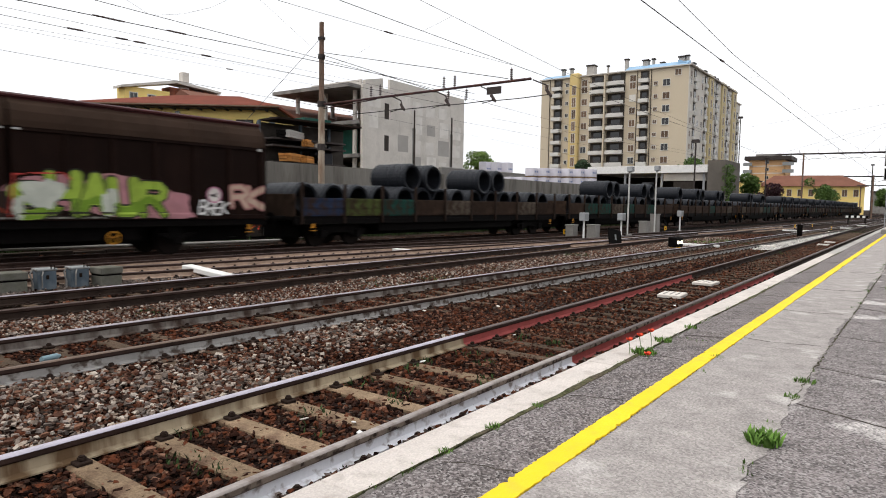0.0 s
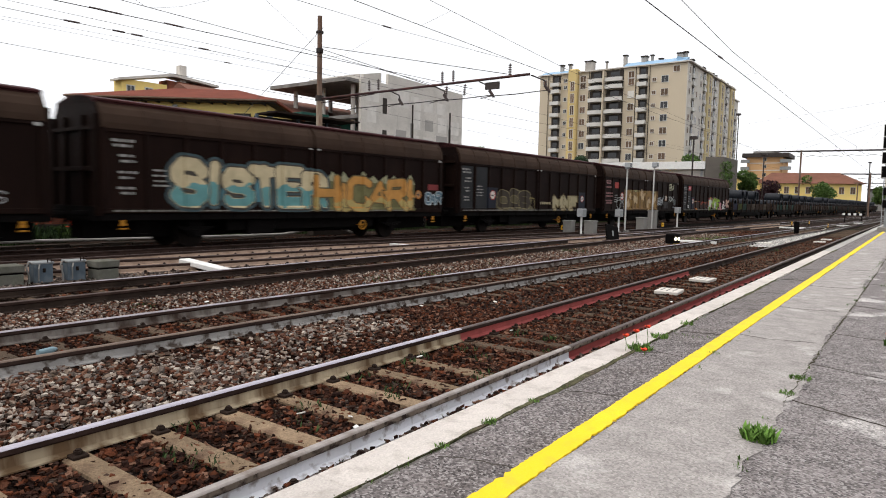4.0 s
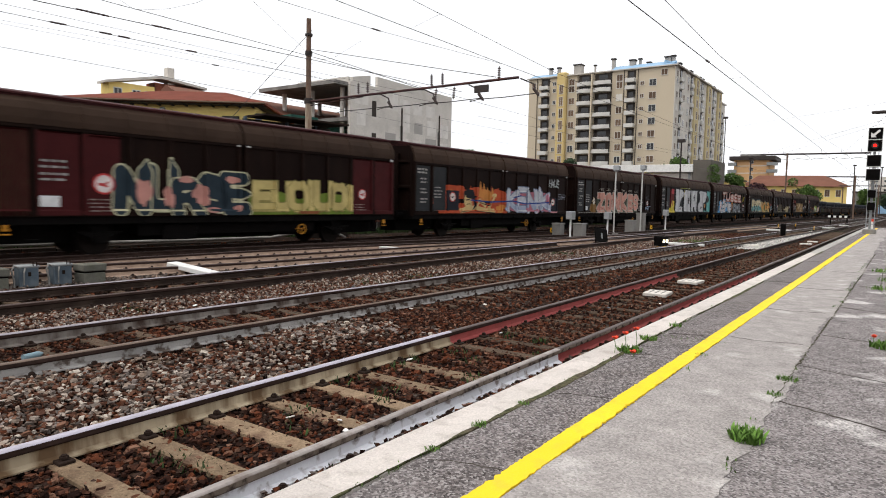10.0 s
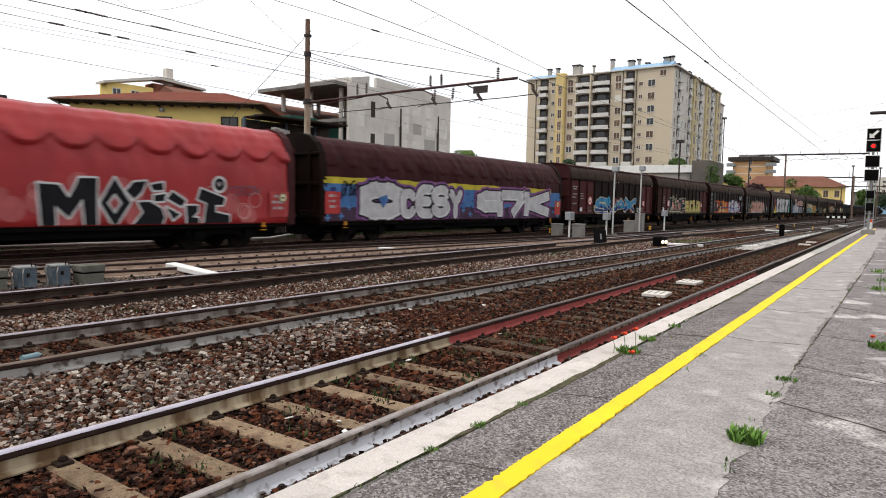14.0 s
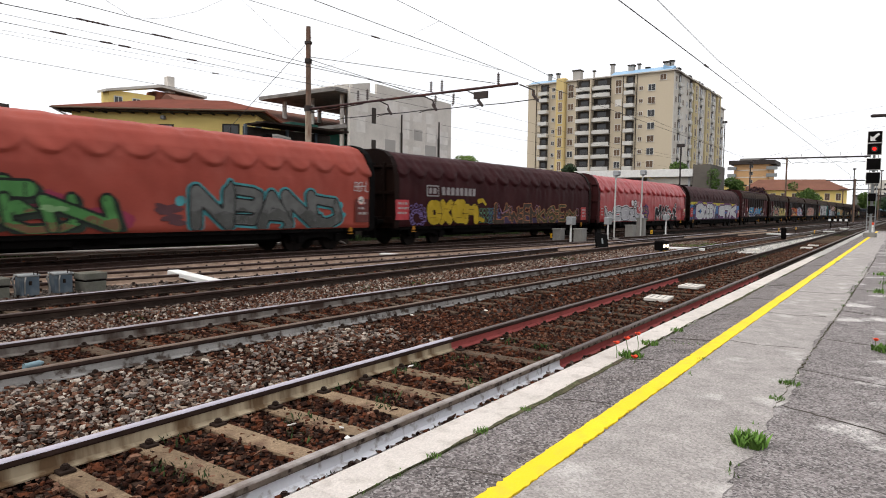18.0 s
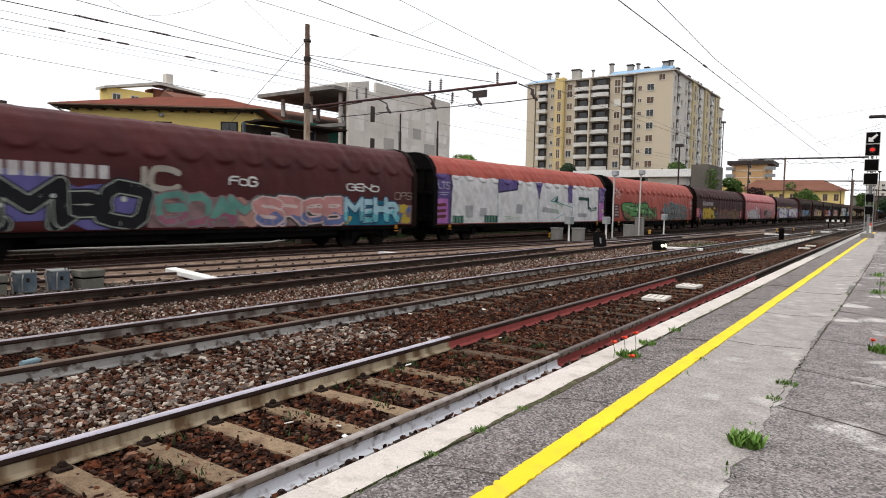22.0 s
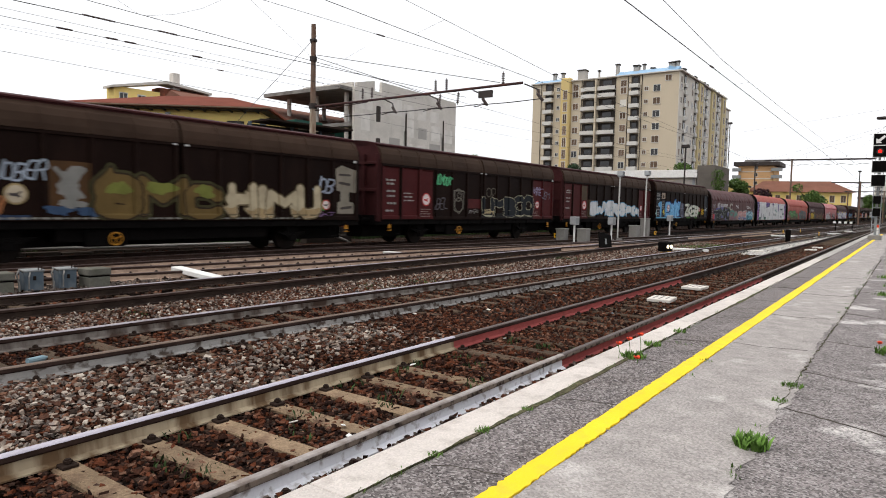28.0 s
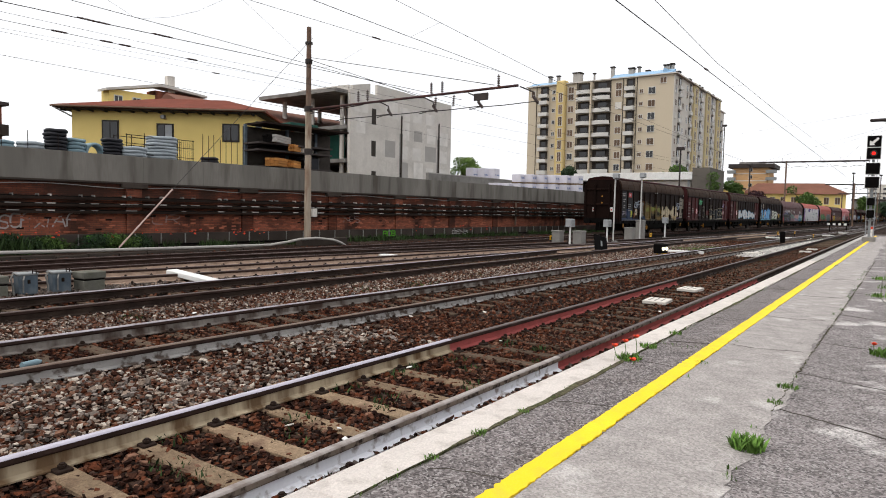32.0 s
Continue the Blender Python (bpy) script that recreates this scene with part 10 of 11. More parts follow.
part("wall", boxes((0, 34, 0, 14, -0.2, 10.2)), M["yellow_wall"], fh)
bm = bmesh.new()
lowq = [(-1.2, -1.2, 10.1), (35.2, -1.2, 10.1), (35.2, 15.2, 10.1), (-1.2, 15.2, 10.1)]
hiq = [(5, 7, 14.4), (28, 7, 14.4)]
v = [bm.verts.new(p) for p in lowq + hiq]
for f in ((0, 1, 5, 4), (1, 2, 5), (2, 3, 4, 5), (3, 0, 4), (3, 2, 1, 0)):
    bm.faces.new([v[i] for i in f])
bmesh.ops.recalc_face_normals(bm, faces=bm.faces)
part("roof", bm, M["far_roof"], fh)
for i in range(9):
    for z in (3.0, 7.6):
        window(fh, pose(2.5 + 3.6 * i, -0.02, z), 1.5, 2.4, "shutter")
part("lean_to", boxes((-8, 0, -1, 8, -0.2, 11.6)), M["yellow_wall"], fh)
part("lean_to_roof", boxes((-8.6, 0.4, -1.6, 8.6, 11.6, 12.1)), M["mast_dark"], fh)
gb = thing("grey_shed", "grey far industrial shed beyond the tracks", "shed", pose(420, -20, 0, 0, 0, 0))
part("wall", boxes((0, 20, -30, 42, -0.2, 11)), M["conc"], gb)
part("roof", boxes((-1, 21, -31, 43, 11, 11.8)), M["conc_dark"], gb)
part("door", boxes((-0.2, 0, 22, 31, 0, 5.5)), M["blue_roof"], gb, "blue sheet door")
gt_ = thing("far_tower", "pale far apartment tower", "apartment building", pose(520, 5, 0))
part("wall", boxes((0, 18, -8, 14, -0.2, 24)), M["beige_pale"], gt_)
for z in range(3, 24, 3):
    for y in (-5, 0, 5, 10):
        window(gt_, Matrix.Translation((0, y, z)) @ pose(0, 0, 0, 0, 0, -90), 1.6, 1.4, "glass")

# ---- overhead line ----
M["arm_rust"] = mat("rust_red_steel", (0.06, 0.03, 0.03), rough=0.75, scale=1.6, amt=0.4, fine=30, bump=0.1, stain=(0.14, 0.05, 0.03), stain_scale=1.2, stain_amt=0.7)
M["mast_pale"] = mat("cream_rust_streaked_mast", (0.4, 0.33, 0.255), rough=0.85, scale=1.2, amt=0.2, fine=20, bump=0.15, stain=(0.17, 0.08, 0.045), stain_scale=1.6, stain_amt=0.85, edge=(0.46, 0.66), stretch=(2, 2, 0.4))
mast = thing("catenary_mast", "rust-stained tall catenary mast with a long cross arm", "catenary mast", pose(21.68, 23.31, -0.2))
bm = bmesh.new()
rod(bm, (0, 0, 0), (0, 0, 6.4), 0.165, 12, 0.15)
part("lower_pole", bm, M["mast_pale"], mast, "pale streaked lower half of the mast")
bm = bmesh.new()
rod(bm, (0, 0, 6.4), (0, 0, 10.3), 0.13, 10, 0.11)
part("pole", bm, M["mast"], mast)
part("sleeve", rods(((0, 0, 4.3), (0, 0, 4.6), 0.19), ((0, 0, 6.35), (0, 0, 6.6), 0.2), ((0, 0, 8.6), (0, 0, 8.8), 0.17), ((0, 0, 9.5), (0, 0, 9.6), 0.18), seg=10), M["mast_dark"], mast)
part("cross_arm", rods(((0, 0, 6.45), (0, -11.3, 6.55), 0.052), ((0, 0, 6.25), (0, -3.5, 6.42), 0.022), seg=8), M["arm_rust"], mast, "dark tubular cross arm")
part("tie_rod", rods(((0, 0, 8.9), (0, -10.3, 6.65), 0.014), ((0, 0, 8.8), (0, -6.6, 6.55), 0.014), seg=5), M["wire"], mast)
M["insulator"] = mat("brown_insulator", (0.055, 0.03, 0.025), rough=0.35, amt=0.2, bump=0, spec=0.5)


def insulator(parent, p, q, name="insulator", rad=0.06):
    p, q = Vector(p), Vector(q)
    bm = bmesh.new()
    rod(bm, p, q, 0.018, 6)
    for i in range(5):
        c = p.lerp(q, 0.15 + 0.17 * i)
        d = (q - p).normalized() * 0.02
        rod(bm, c - d, c + d, rad, 10)
    part(name, bm, M["insulator"], parent)


for y in (-3.2, -3.75, -7.25, -7.8, -10.45):
    insulator(mast, (0, y, 6.55), (0, y, 7.05))
for y in (-7.5, -8.4):
    insulator(mast, (0, y, 6.45), (0, y + 0.05, 5.95), "drop_insulator")
part("name_plate", boxes((-0.03, 0.03, -10.0, -9.35, 6.12, 6.4), bevel=0.01), M["mast_dark"], mast, "dark lattice plate under the arm")
for y0, d in ((-4.2, 0.0), (-6.6, 0.9), (-8.8, -0.9), (-11.2, -0.6)):
    bm = bmesh.new()
    tube(bm, [(0, y0 + d * 0.3, 6.5), (0, y0 - 0.3, 6.45), (0, y0 - 0.75, 6.25), (0, y0 - 0.85, 5.95)], 0.028, 6)
    tube(bm, [(0.0, y0 - 0.85, 5.9), (-0.6, y0 + 0.1, 5.75), (-1.0, y0 + 1.0, 5.68), (-1.0, y0 + 1.4, 5.62)], 0.018, 5)
    part("registration_arm", bm, M["mast_dark"], mast)
    insulator(mast, (0, y0 - 0.72, 6.12), (0, y0 - 0.98, 5.8))
part("equipment_box", boxes((0.1, 0.4, -0.25, 0.15, 1.35, 1.75), bevel=0.02), M["conc_pale"], mast)
M["guard"] = mat("pale_pink_plastic", (0.5, 0.36, 0.32), rough=0.6, amt=0.1, bump=0.05)
stay = thing("stay_wire", "slanting stay wire with a pale guard tube", "stay wire")
part("wire", rods(((21.8, 23.2, 9.6), (12.45, 23.32, 0.0), 0.011), seg=6), M["wire"], stay)
part("guard_tube", rods(((14.6, 23.29, 2.21), (12.47, 23.32, 0.0), 0.032), seg=8), M["guard"], stay)


def sagged(p, q, sag, n=12):
    return [tuple(Vector(p).lerp(Vector(q), i / n) - Vector((0, 0, sag * 4 * (i / n) * (1 - i / n)))) for i in range(n + 1)]


LINE = thing("overhead_line", "dark overhead contact wires strung above the tracks", "overhead line", kind="structure")


def wire(points, r=0.014, label="", drops=(), ins=()):
    o = LINE
    bm = bmesh.new()
    tube(bm, points, r * 0.46, 5)
    part("conductor", bm, M["wire"], o, label)
    for x, y, z, ln in ins:
        insulator(o, (x, y, z), (x + ln, y, z + 0.01), rad=0.022)
    return o


def straight(y0, y1, z0, z1, x0, x1, r=0.014, sag=0.0, **k):
    return wire(sagged((x0, y0, z0), (x1, y1, z1), sag), r, **k)


straight(20.0, 20.0, 7.62, 7.42, -12, 20.3, 0.022)
straight(20.0, 20.0, 7.42, 7.28, 20.3, 33.6, 0.022)
straight(20.0, 17.0, 7.28, 6.6, 33.6, 60, 0.016, 0.15)
straight(14.5, 14.5, 4.97, 6.0, -12, 21.6, 0.02, ins=((5.0, 14.5, 5.5, 0.5), (6.9, 14.5, 5.56, 0.7), (8.6, 14.5, 5.61, 0.5)))
straight(15.8, 15.8, 5.24, 5.67, -12, 21.6, 0.014, ins=((6.95, 15.8, 5.485, 0.35), (8.05, 15.8, 5.5, 0.3), (8.5, 15.8, 5.505, 0.3), (10.35, 15.8, 5.53, 0.3)))
straight(17.0, 17.0, 5.7, 6.14, -12, 21.6, 0.01)
straight(21.6, 21.6, 5.92, 7.1, -12, 21.6, 0.009)
straight(22.0, 22.0, 6.3, 6.83, -12, 21.6, 0.01, ins=((15.5, 22.0, 6.73, 0.3),))
straight(24.0, 24.0, 6.38, 6.29, -12, 25.3, 0.016)
straight(24.0, 23.6, 6.29, 5.7, 25.3, 55, 0.011)
wire([(-12, 12.4, 5.75), (9.84, 12.4, 6.33), (14.05, 12.4, 6.44), (20.99, 12.4, 6.77)], 0.013, ins=((13.9, 12.4, 6.44, 0.35),))
wire([(-12, 11.9, 6.81), (20.34, 11.9, 6.58), (38.47, 11.9, 6.55), (70, 11.9, 6.6)], 0.02)
wire([(-12, 10.7, 8.02), (12.97, 10.7, 6.89), (21.99, 10.7, 6.47), (60, 10.0, 5.6)], 0.014)
wire([(14.8, 10.7, 6.81), (15.0, 11.9, 6.62)], 0.007, "thin dropper wire")
straight(3.86, 3.86, 5.02, 4.97, -20, 80, 0.02, ins=((15.7, 3.86, 5.0, 0.35),))
wire([(-20, 3.7, 5.9), (10.7, 3.5, 5.17), (15.3, 3.5, 5.0), (23.1, 3.5, 5.05), (39.8, 3.5, 5.31), (80, 3.6, 6.6)], 0.013)
wire([(18.3, 3.86, 5.0), (18.3, 3.52, 5.02)], 0.006, "thin dropper wire")
straight(18.6, 17.2, 5.7, 5.6, 26, 75, 0.013)
straight(16.6, 11.5, 5.7, 5.4, 26, 75, 0.013)
wire([(8.4, 16.5, 6.9), (8.59, 16.5, 6.71), (8.95, 16.5, 6.58), (9.29, 16.5, 6.45), (9.55, 16.5, 6.49), (10.28, 16.5, 6.7), (11.14, 16.5, 7.08), (11.98, 16.5, 7.62)], 0.008, "slack jumper wire loop")
wire([(15.9, 21.5, 10.0), (16.52, 21.5, 9.67), (19.61, 21.5, 8.17), (21.6, 22.9, 7.9)], 0.01)
wire([(20.92, 22.0, 8.01), (21.4, 22.0, 8.02), (21.99, 22.0, 8.21), (23.91, 22.0, 9.39)], 0.012, "slack jumper wire loop")
wire([(120, 24.1, 15.4), (107, 3.0, 16.2), (100, -8, 17)], 0.03)
wire([(150, 24.6, 12.9), (120, 3.9, 15.2), (110, -6, 17)], 0.04)
wire([(150, 21.0, 12.9), (120, 3.4, 14.8), (110, -6, 16.6)], 0.04)
wire([(150, 9.5, 13.4), (118, 3.0, 15.6), (110, 0, 16.6)], 0.035)


def gantry(x, y0, y1, z, masts, r=0.13):
    o = thing("catenary_gantry", "dark steel catenary gantry spanning the tracks", "catenary gantry", pose(x, 0, -0.2), "gantries over the tracks")
    part("beam", rods(((0, y0, z), (0, y1, z + 0.1), r), seg=8), M["mast_dark"], o)
    for y in masts:
        part("mast", rods(((0, y, 0), (0, y, z + 0.3), 0.16), seg=10), M["mast"], o)
    n = int((y1 - y0) / 3.4)
    for i in range(n):
        y = y0 + 1.6 + 3.4 * i
        insulator(o, (0, y, z + 0.1), (0, y, z + 0.95))
        bm = bmesh.new()
        tube(bm, [(0, y + 0.2, z), (0, y - 0.9, z - 0.25), (0, y - 1.5, z - 0.8), (0, y - 1.2, z - 1.1), (0, y + 0.8, z - 0.8), (0, y + 1.7, z - 1.1)], 0.04, 5)
        part("registration_arm", bm, M["mast_dark"], o)


gantry(150, 5.5, 25.0, 12.9, (19.9,), 0.16)
gantry(165, 4.5, 14.0, 8.9, (8.6,))
gantry(230, 3.0, 16.0, 9.0, (6.0, 15))
for x, y, z in ((132, 28.3, 18.6), (205, 11.0, 13.5), (215, 6.8, 14.5), (225, 5.4, 14), (75, 20.6, 9.0), (110, 19.6, 9.5)):
    o = thing("slim_mast", "slim dark mast standing beside the tracks", "mast", pose(x, y, -0.2), "slim masts")
    part("pole", rods(((0, 0, 0), (0, 0, z), 0.09 if x < 150 else 0.13), seg=8), M["mast_dark"], o)
    part("head", boxes((-0.3, 0.3, -0.4, 0.4, z, z + 0.35), bevel=0.04), M["mast_dark"], o)

# ---- plants ----
def blades(name, spots, material, label, category="weeds", seed=1, parent=None):
    """Tufts of narrow leaves; spots: x, y, z, radius, height, count."""
    rng = random.Random(seed)
    verts, faces = [], []
    for x, y, z, r, h, n in spots:
        for _ in range(n):
            a, d = rng.uniform(0, 6.283), r * math.sqrt(rng.random())
            bx, by = x + d * math.cos(a), y + d * math.sin(a)
            hh = h * rng.uniform(0.45, 1.1)
            b = rng.uniform(0, 6.283)
            lean = hh * rng.uniform(0.2, 0.9)
            w_ = min(hh, 0.3) * (rng.uniform(0.07, 0.15) if hh < 0.12 else rng.uniform(0.03, 0.075))
            dx, dy = math.cos(b), math.sin(b)
            px, py = -dy * w_, dx * w_
            k = len(verts)
            verts += [(bx - px, by - py, z), (bx + px, by + py, z), (bx + dx * lean * 0.4 + px, by + dy * lean * 0.4 + py, z + hh * 0.6),
                      (bx + dx * lean * 0.4 - px, by + dy * lean * 0.4 - py, z + hh * 0.6), (bx + dx * lean, by + dy * lean, z + hh)]
            faces += [(k, k + 1, k + 2, k + 3), (k + 3, k + 2, k + 4)]
    me = bpy.data.meshes.new(name)
    me.from_pydata(verts, [], faces)
    me.materials.append(material)
    o = link(name, me, parent)
    return tagged(o, label, category, kind="stuff") if parent is None else o


P = PLAT
for i, (x, y, r, h, n) in enumerate(((3.7, 0.61, 0.085, 0.07, 260), (5.2, 0.61, 0.075, 0.03, 110), (4.72, 0.62, 0.05, 0.03, 50), (5.35, 1.82, 0.1, 0.045, 240), (5.95, 1.85, 0.08, 0.045, 90), (2.55, 1.84, 0.035, 0.022, 50), (3.0, 1.845, 0.05, 0.025, 80), (3.5, 1.84, 0.04, 0.02, 45), (6.8, 1.84, 0.07, 0.04, 70), (5.6, 1.29, 0.05, 0.025, 40), (7.0, 0.05, 0.12, 0.07, 120), (15.7, 0.2, 0.25, 0.08, 70), (12.2, 0.2, 0.2, 0.07, 60), (13.8, 0.1, 0.2, 0.07, 50))):
    tagged(blades("weed_tuft", [(x, y, P, r, h, n)], M["grass"], "", seed=20 + i), "green weed tuft growing from a platform crack", "weeds", "weed tufts on the platform", "stuff")
rng = random.Random(6)
edge = [(x, 1.842 + rng.uniform(-0.02, 0.015), P - 0.01, 0.035, rng.uniform(0.01, 0.028), 9) for x in [1.5 + 0.09 * i for i in range(150)] if rng.random() < 0.55]
edge += [(x, 0.61 + rng.uniform(-0.02, 0.02), P - 0.01, 0.04, rng.uniform(0.02, 0.05), 8) for x in [2.8 + 0.14 * i for i in range(110)] if rng.random() < 0.3]
edge += [(x, 1.29 + rng.uniform(-0.03, 0.0), P - 0.01, 0.04, rng.uniform(0.015, 0.04), 7) for x in [5 + 0.25 * i for i in range(60)] if rng.random() < 0.35]
edge += [(6.2 + rng.uniform(-0.06, 0.06), y, P - 0.01, 0.04, 0.03, 5) for y in [1.3 + 0.06 * i for i in range(9)]]
blades("crack_moss", edge, M["moss_leaf"], "low moss and weeds in the platform joints", seed=7)


def poppy(x, y, z, h):
    o = thing("poppy", "red poppy flower on a thin green stalk", "poppy", pose(x, y, z), "poppies")
    bm = bmesh.new()
    tube(bm, [(0, 0, 0), (0.01, 0, h * 0.5), (0.0, 0.01, h)], 0.003, 4)
    part("stalk", bm, M["grass"], o)
    for k in range(4):
        bm = bmesh.new()
        a = k * 1.571
        bmesh.ops.create_circle(bm, cap_ends=True, segments=8, radius=0.02, matrix=Matrix.Translation((0.015 * math.cos(a), 0.015 * math.sin(a), h)) @ Matrix.Rotation(a, 4, "Z") @ Matrix.Rotation(-0.7, 4, "Y"))
        part("petal", bm, M["poppy"], o)


for x, y, h in ((5.22, 1.9, 0.13), (5.36, 1.86, 0.15), (5.52, 1.82, 0.17), (5.15, 1.72, 0.05), (7.0, 0.14, 0.1), (7.1, 0.03, 0.12)):
    poppy(x, y, P, h)

# growth along the wall
rng = random.Random(9)
spots = []
for i in range(150):
    x = rng.uniform(-2, 60)
    dense = 1.0 if (8 < x < 11.5 or 13.5 < x < 17.5) else 0.35
    spots.append((x, W_Y + GT * x - rng.uniform(0.2, 1.3), -0.2, 0.4, rng.uniform(0.25, 0.75) * (0.4 + 0.6 * dense), int(90 * dense)))
blades("wall_growth", spots, M["dry_grass"], "dark green weeds along the foot of the wall", seed=10)
red = []
for i in range(46):
    x = rng.choice((rng.uniform(7.5, 11.5), rng.uniform(13, 17.5), rng.uniform(18.5, 20.5), rng.uniform(30, 40)))
    red.append((x, W_Y + GT * x - rng.uniform(0.35, 0.9), rng.uniform(0.3, 0.6)))
o = scatter("poppy_heads", [r for r in red], [0.05] * len(red), M["poppy"], seed=4)
tagged(o, "red poppies among the weeds by the wall", "poppies", kind="stuff")
spots = []
for x, y, r, n in ((6.7, 12.95, 0.35, 110), (7.1, 12.6, 0.3, 80), (10.8, 9.6, 0.6, 120), (12.4, 9.4, 0.6, 150), (15.2, 9.2, 0.7, 130), (35.0, 8.6, 1.8, 420), (38.0, 8.2, 1.5, 250), (5.5, 10.0, 0.25, 60), (21.8, 10.0, 0.5, 120), (62, 4.9, 1.5, 200), (70, 3.0, 1.8, 200), (29, 4.7, 0.6, 90), (2.8, 4.05, 0.25, 60), (3.0, 3.6, 0.2, 40), (4.9, 3.5, 0.3, 70), (5.4, 4.2, 0.3, 50)):
    spots.append((x, y, -0.2, r, 0.08 if x < 20 else 0.14, int(n * 0.7)))
blades("ballast_weeds", spots[:12], M["dry_grass"], "small green weeds in the ballast", seed=12)
blades("ballast_weeds", [(35.0, 8.6, -0.2, 1.2, 0.12, 300), (38.0, 8.2, -0.2, 0.9, 0.1, 160), (12.4, 9.4, -0.2, 0.3, 0.06, 60)], M["grass"], "fresh green weeds in the ballast", seed=19)
spots = [(rng.uniform(2.4, 8), rng.choice((4.4, 4.75, 3.35, 3.9)) + rng.uniform(-0.2, 0.2), -0.19, 0.16, 0.07, 26) for _ in range(26)]
blades("dry_weeds", spots, M["dry_grass"], "dull weeds between the sleepers", seed=13)


def leaf_cloud(spheres, n, size, seed):
    rng = np.random.default_rng(seed)
    verts, faces = [], []
    tot = sum(s[3] ** 2 for s in spheres)
    for cx, cy, cz, r in spheres:
        k = int(n * r * r / tot)
        d = rng.normal(size=(k, 3))
        d /= np.linalg.norm(d, axis=1)[:, None]
        p = d * (r * (0.55 + 0.5 * rng.random(k) ** 0.5))[:, None] * np.array([1, 1, 0.85]) + (cx, cy, cz)
        a, b = rng.normal(size=(k, 3)), rng.normal(size=(k, 3))
        a *= (size * (0.6 + 0.8 * rng.random(k)) / np.linalg.norm(a, axis=1))[:, None]
        b *= (size * 0.6 / np.linalg.norm(b, axis=1))[:, None]
        q = np.stack([p - a, p + b * 0.8, p + a, p - b * 0.8], 1)
        o = len(verts)
        verts += q.reshape(-1, 3).tolist()
        faces += [(o + 4 * i, o + 4 * i + 1, o + 4 * i + 2, o + 4 * i + 3) for i in range(k)]
    me = bpy.data.meshes.new("crown")
    me.from_pydata(verts, [], faces)
    return me


M["leaf"] = mat("tree_leaves", (0.075, 0.13, 0.03), rough=0.7, isl=0.45, amt=0.25, scale=0.4, bump=0)
M["leaf_light"] = mat("light_tree_leaves", (0.14, 0.22, 0.05), rough=0.7, isl=0.4, amt=0.25, scale=0.4, bump=0)
M["leaf_dark"] = mat("dark_conifer_leaves", (0.03, 0.055, 0.025), rough=0.7, isl=0.4, amt=0.25, scale=0.4, bump=0)
M["leaf_purple"] = mat("purple_plum_leaves", (0.045, 0.02, 0.025), rough=0.7, isl=0.4, amt=0.25, scale=0.4, bump=0)
M["bark"] = mat("bark", (0.09, 0.065, 0.045), rough=0.9, amt=0.3, scale=2, fine=14, bump=0.5)


def tree(x, y, z0, h, rad, leaf, label, seed, n=2600, size=0.22, squash=1.0):
    rng = random.Random(seed)
    o = thing("tree", label, "tree", pose(x, y, z0))
    bm = bmesh.new()
    rod(bm, (0, 0, 0), (0, 0, h * 0.55), rad * 0.07, 8, rad * 0.045)
    part("trunk", bm, M["bark"], o)
    sph = []
    for i in range(9):
        a, d = rng.uniform(0, 6.283), rad * rng.uniform(0.15, 0.7)
        c = (d * math.cos(a), d * math.sin(a), h * 0.55 + (h * 0.42) * rng.uniform(-0.3, 0.75) * squash)
        sph.append((*c, rad * rng.uniform(0.28, 0.5)))
        bm = bmesh.new()
        rod(bm, (0, 0, h * rng.uniform(0.3, 0.5)), c, rad * 0.03, 6, rad * 0.01)
        part("limb", bm, M["bark"], o)
    me = leaf_cloud(sph, n, size, seed)
    me.materials.append(M[leaf])
    link("crown", me, o)
    return o


tree(66.0, 43.6, 2.5, 5.9, 2.6, "leaf_light", "light green broad-leaved tree behind the parapet", 3, size=0.17, n=3200)
tree(118, 54.0, 2.45, 9.3, 3.0, "leaf_dark", "dark drooping conifer before the apartment block", 5, n=2200, size=0.26, squash=0.7)
tree(118, 33.5, 0, 10.9, 3.0, "leaf", "green tree above the depot roof", 6, size=0.25)
tree(112, 21.8, 0, 7.6, 2.2, "leaf", "green tree beside the ivy wall", 7, size=0.25)
tree(228, 38.3, -0.2, 9.6, 5.6, "leaf_purple", "dark purple-leaved plum tree", 8, n=3000, size=0.42)
tree(228, 24.8, -0.2, 11.6, 5.2, "leaf", "green tree before the long house", 10, n=2400, size=0.4)
tree(330, 12, -0.2, 11, 6.0, "leaf", "far green broad-leaved tree", 12, size=0.6)
tree(360, 4, -0.2, 9, 6.0, "leaf_dark", "far dark green tree", 13, size=0.6)
tree(150, 36, -0.2, 9, 3.5, "leaf", "green tree at the foot of the apartment block", 14, size=0.3)
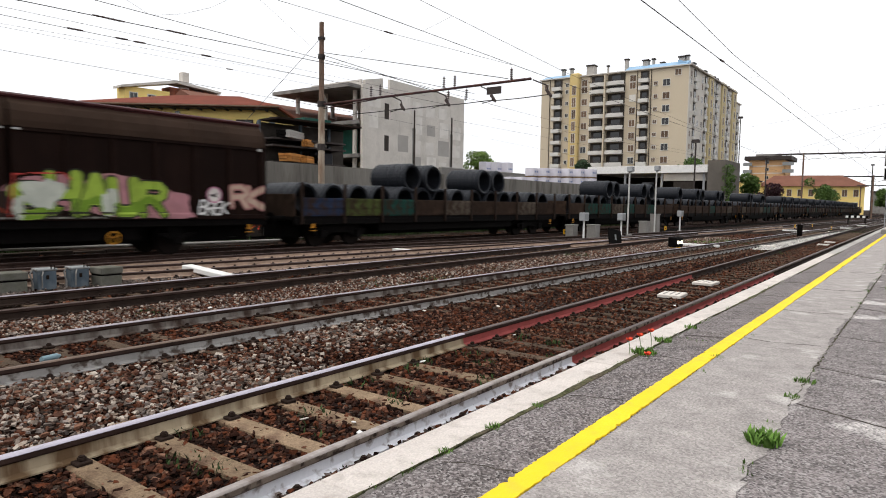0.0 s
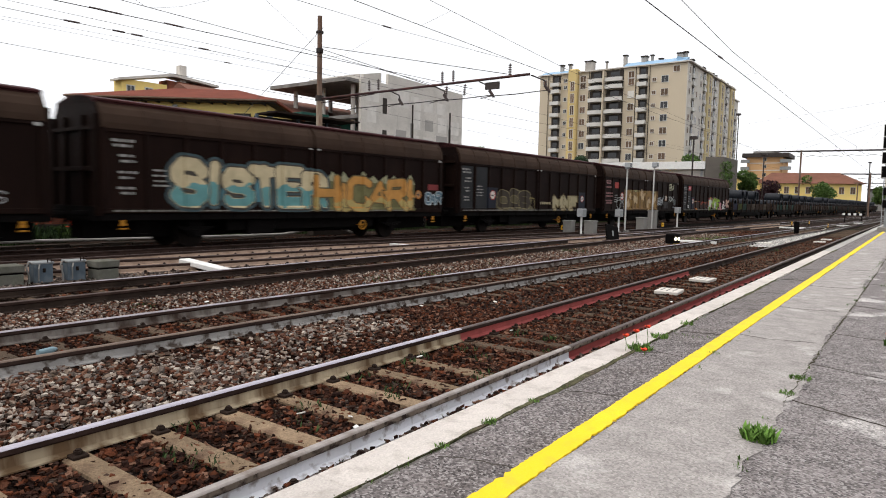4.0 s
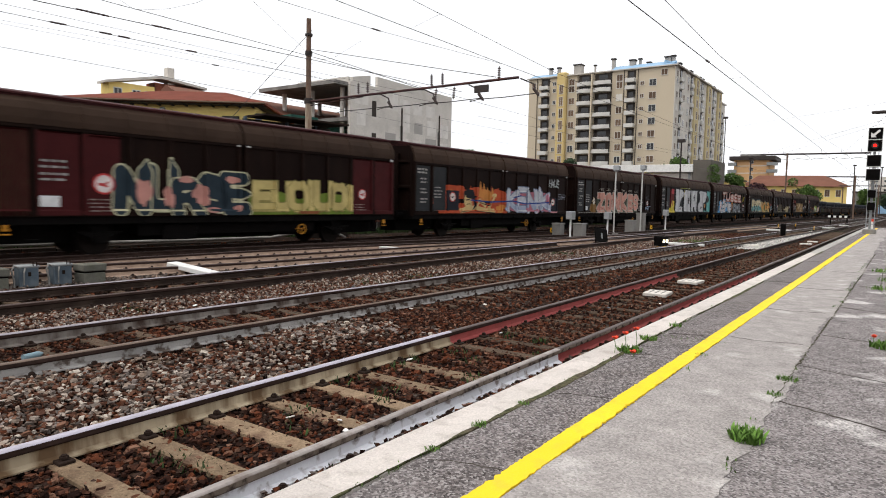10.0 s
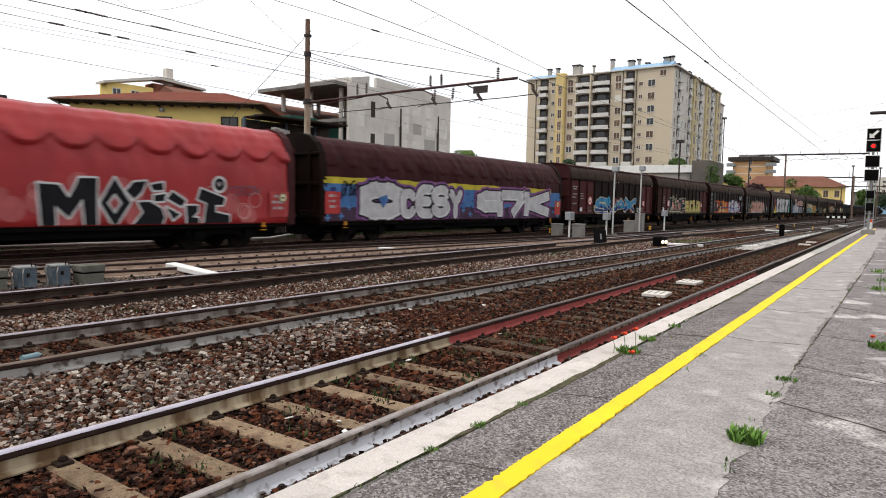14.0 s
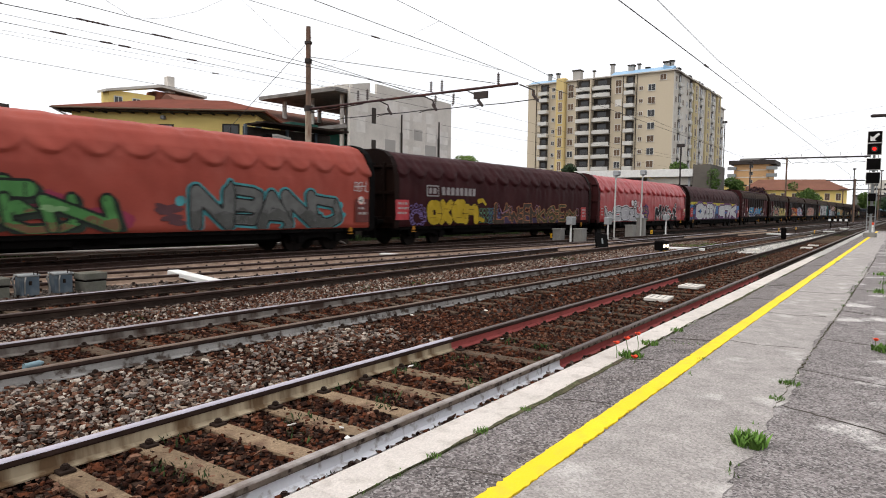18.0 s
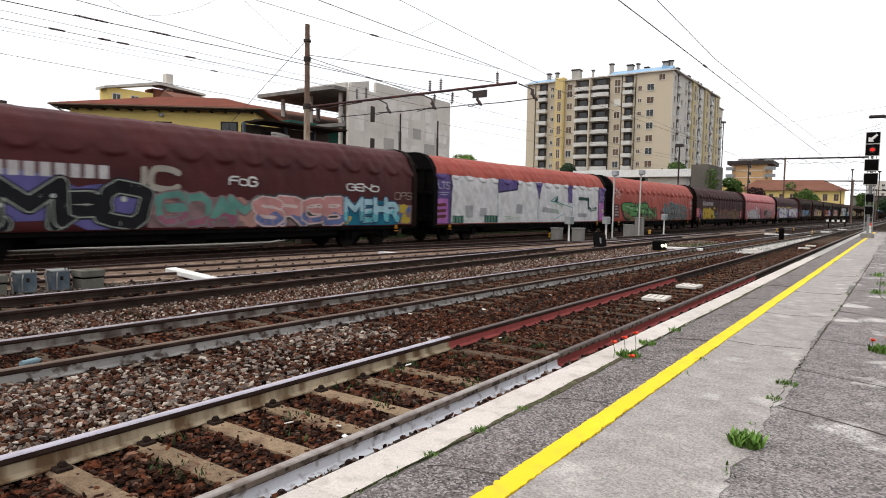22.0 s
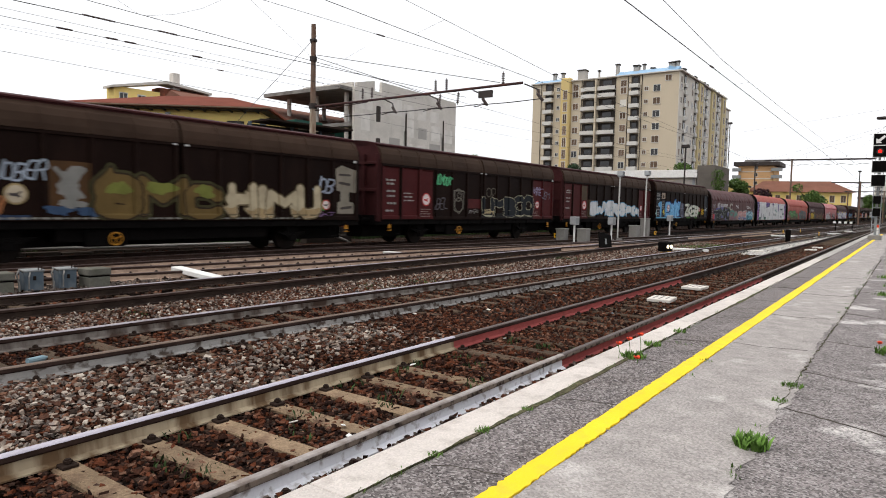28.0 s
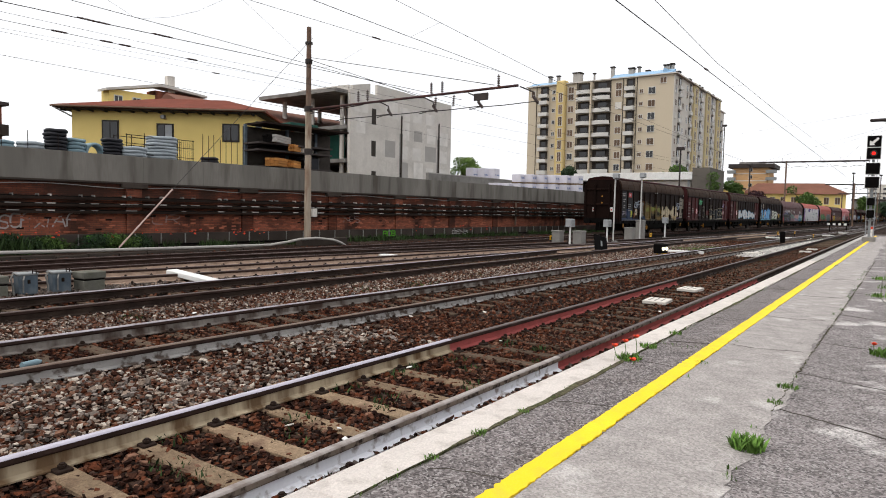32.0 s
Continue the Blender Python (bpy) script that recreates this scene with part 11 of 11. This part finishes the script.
# drooping fronds at the conifer's top are part of its crown; ivy on the corner wall
ivy = leaf_cloud([(0.1 + 0.9 * (i % 3), -0.3, 2.0 + 1.3 * (i // 3), 0.8) for i in range(14)], 2200, 0.16, 15)
ivy.materials.append(M["leaf"])
link("ivy", ivy, wa, "green ivy climbing the wall")
for k, (x, w_, h) in enumerate(((8.6, 1.0, 0.75), (9.7, 1.1, 0.7), (10.8, 0.8, 0.5), (12.5, 0.9, 0.75), (13.4, 1.0, 0.6), (14.1, 0.7, 0.45))):
    rs = random.Random(300 + k)
    me = leaf_cloud([(rs.uniform(-w_, w_) * 0.5, rs.uniform(-0.25, 0.25), h * rs.uniform(0.25, 0.75), 0.3) for _ in range(7)], 1300, 0.055, 310 + k)
    me.materials.append(M["leaf_dark" if k % 2 else "leaf"])
    o = tagged(link("wall_shrub", me), "dense dark green weeds growing at the wall's foot", "weeds", "shrubs along the wall", "stuff")
    o.matrix_basis = pose(x, W_Y + GT * x - 0.55, -0.2)
# scraps of litter in the ballast
litter = random.Random(21)
for i in range(15):
    x, y = litter.uniform(1.5, 14), litter.choice((litter.uniform(4.8, 9.5), litter.uniform(3.2, 4.5)))
    bm = bmesh.new()
    box(bm, -0.035, 0.035, -0.02, 0.02, 0, 0.012, bevel=0.004)
    o = tagged(part("litter", bm, M[litter.choice(("white_paint", "conc_pale", "white_paint", "box_blue", "conc_pale"))]), "small scrap of litter on the ballast", "litter", "litter scraps")
    o.matrix_basis = pose(x, y, -0.15, litter.uniform(-20, 20), litter.uniform(-20, 20), litter.uniform(0, 180))
bm = bmesh.new()
rod(bm, (-0.11, 0, 0.035), (0.07, 0, 0.035), 0.035, 12)
rod(bm, (0.07, 0, 0.035), (0.12, 0, 0.035), 0.035, 12, 0.014)
o = tagged(part("plastic_bottle", bm, M["pipe_blue"]), "crushed clear plastic bottle between the rails", "bottle")
o.matrix_basis = pose(3.15, 7.75, -0.17, 0, 0, 15)


def motions():
    for ob, u, z, dy in MOVERS:
        walk(ob, [(t, train_pose(u, t, z, dy)) for t in STAMPS])


motions()
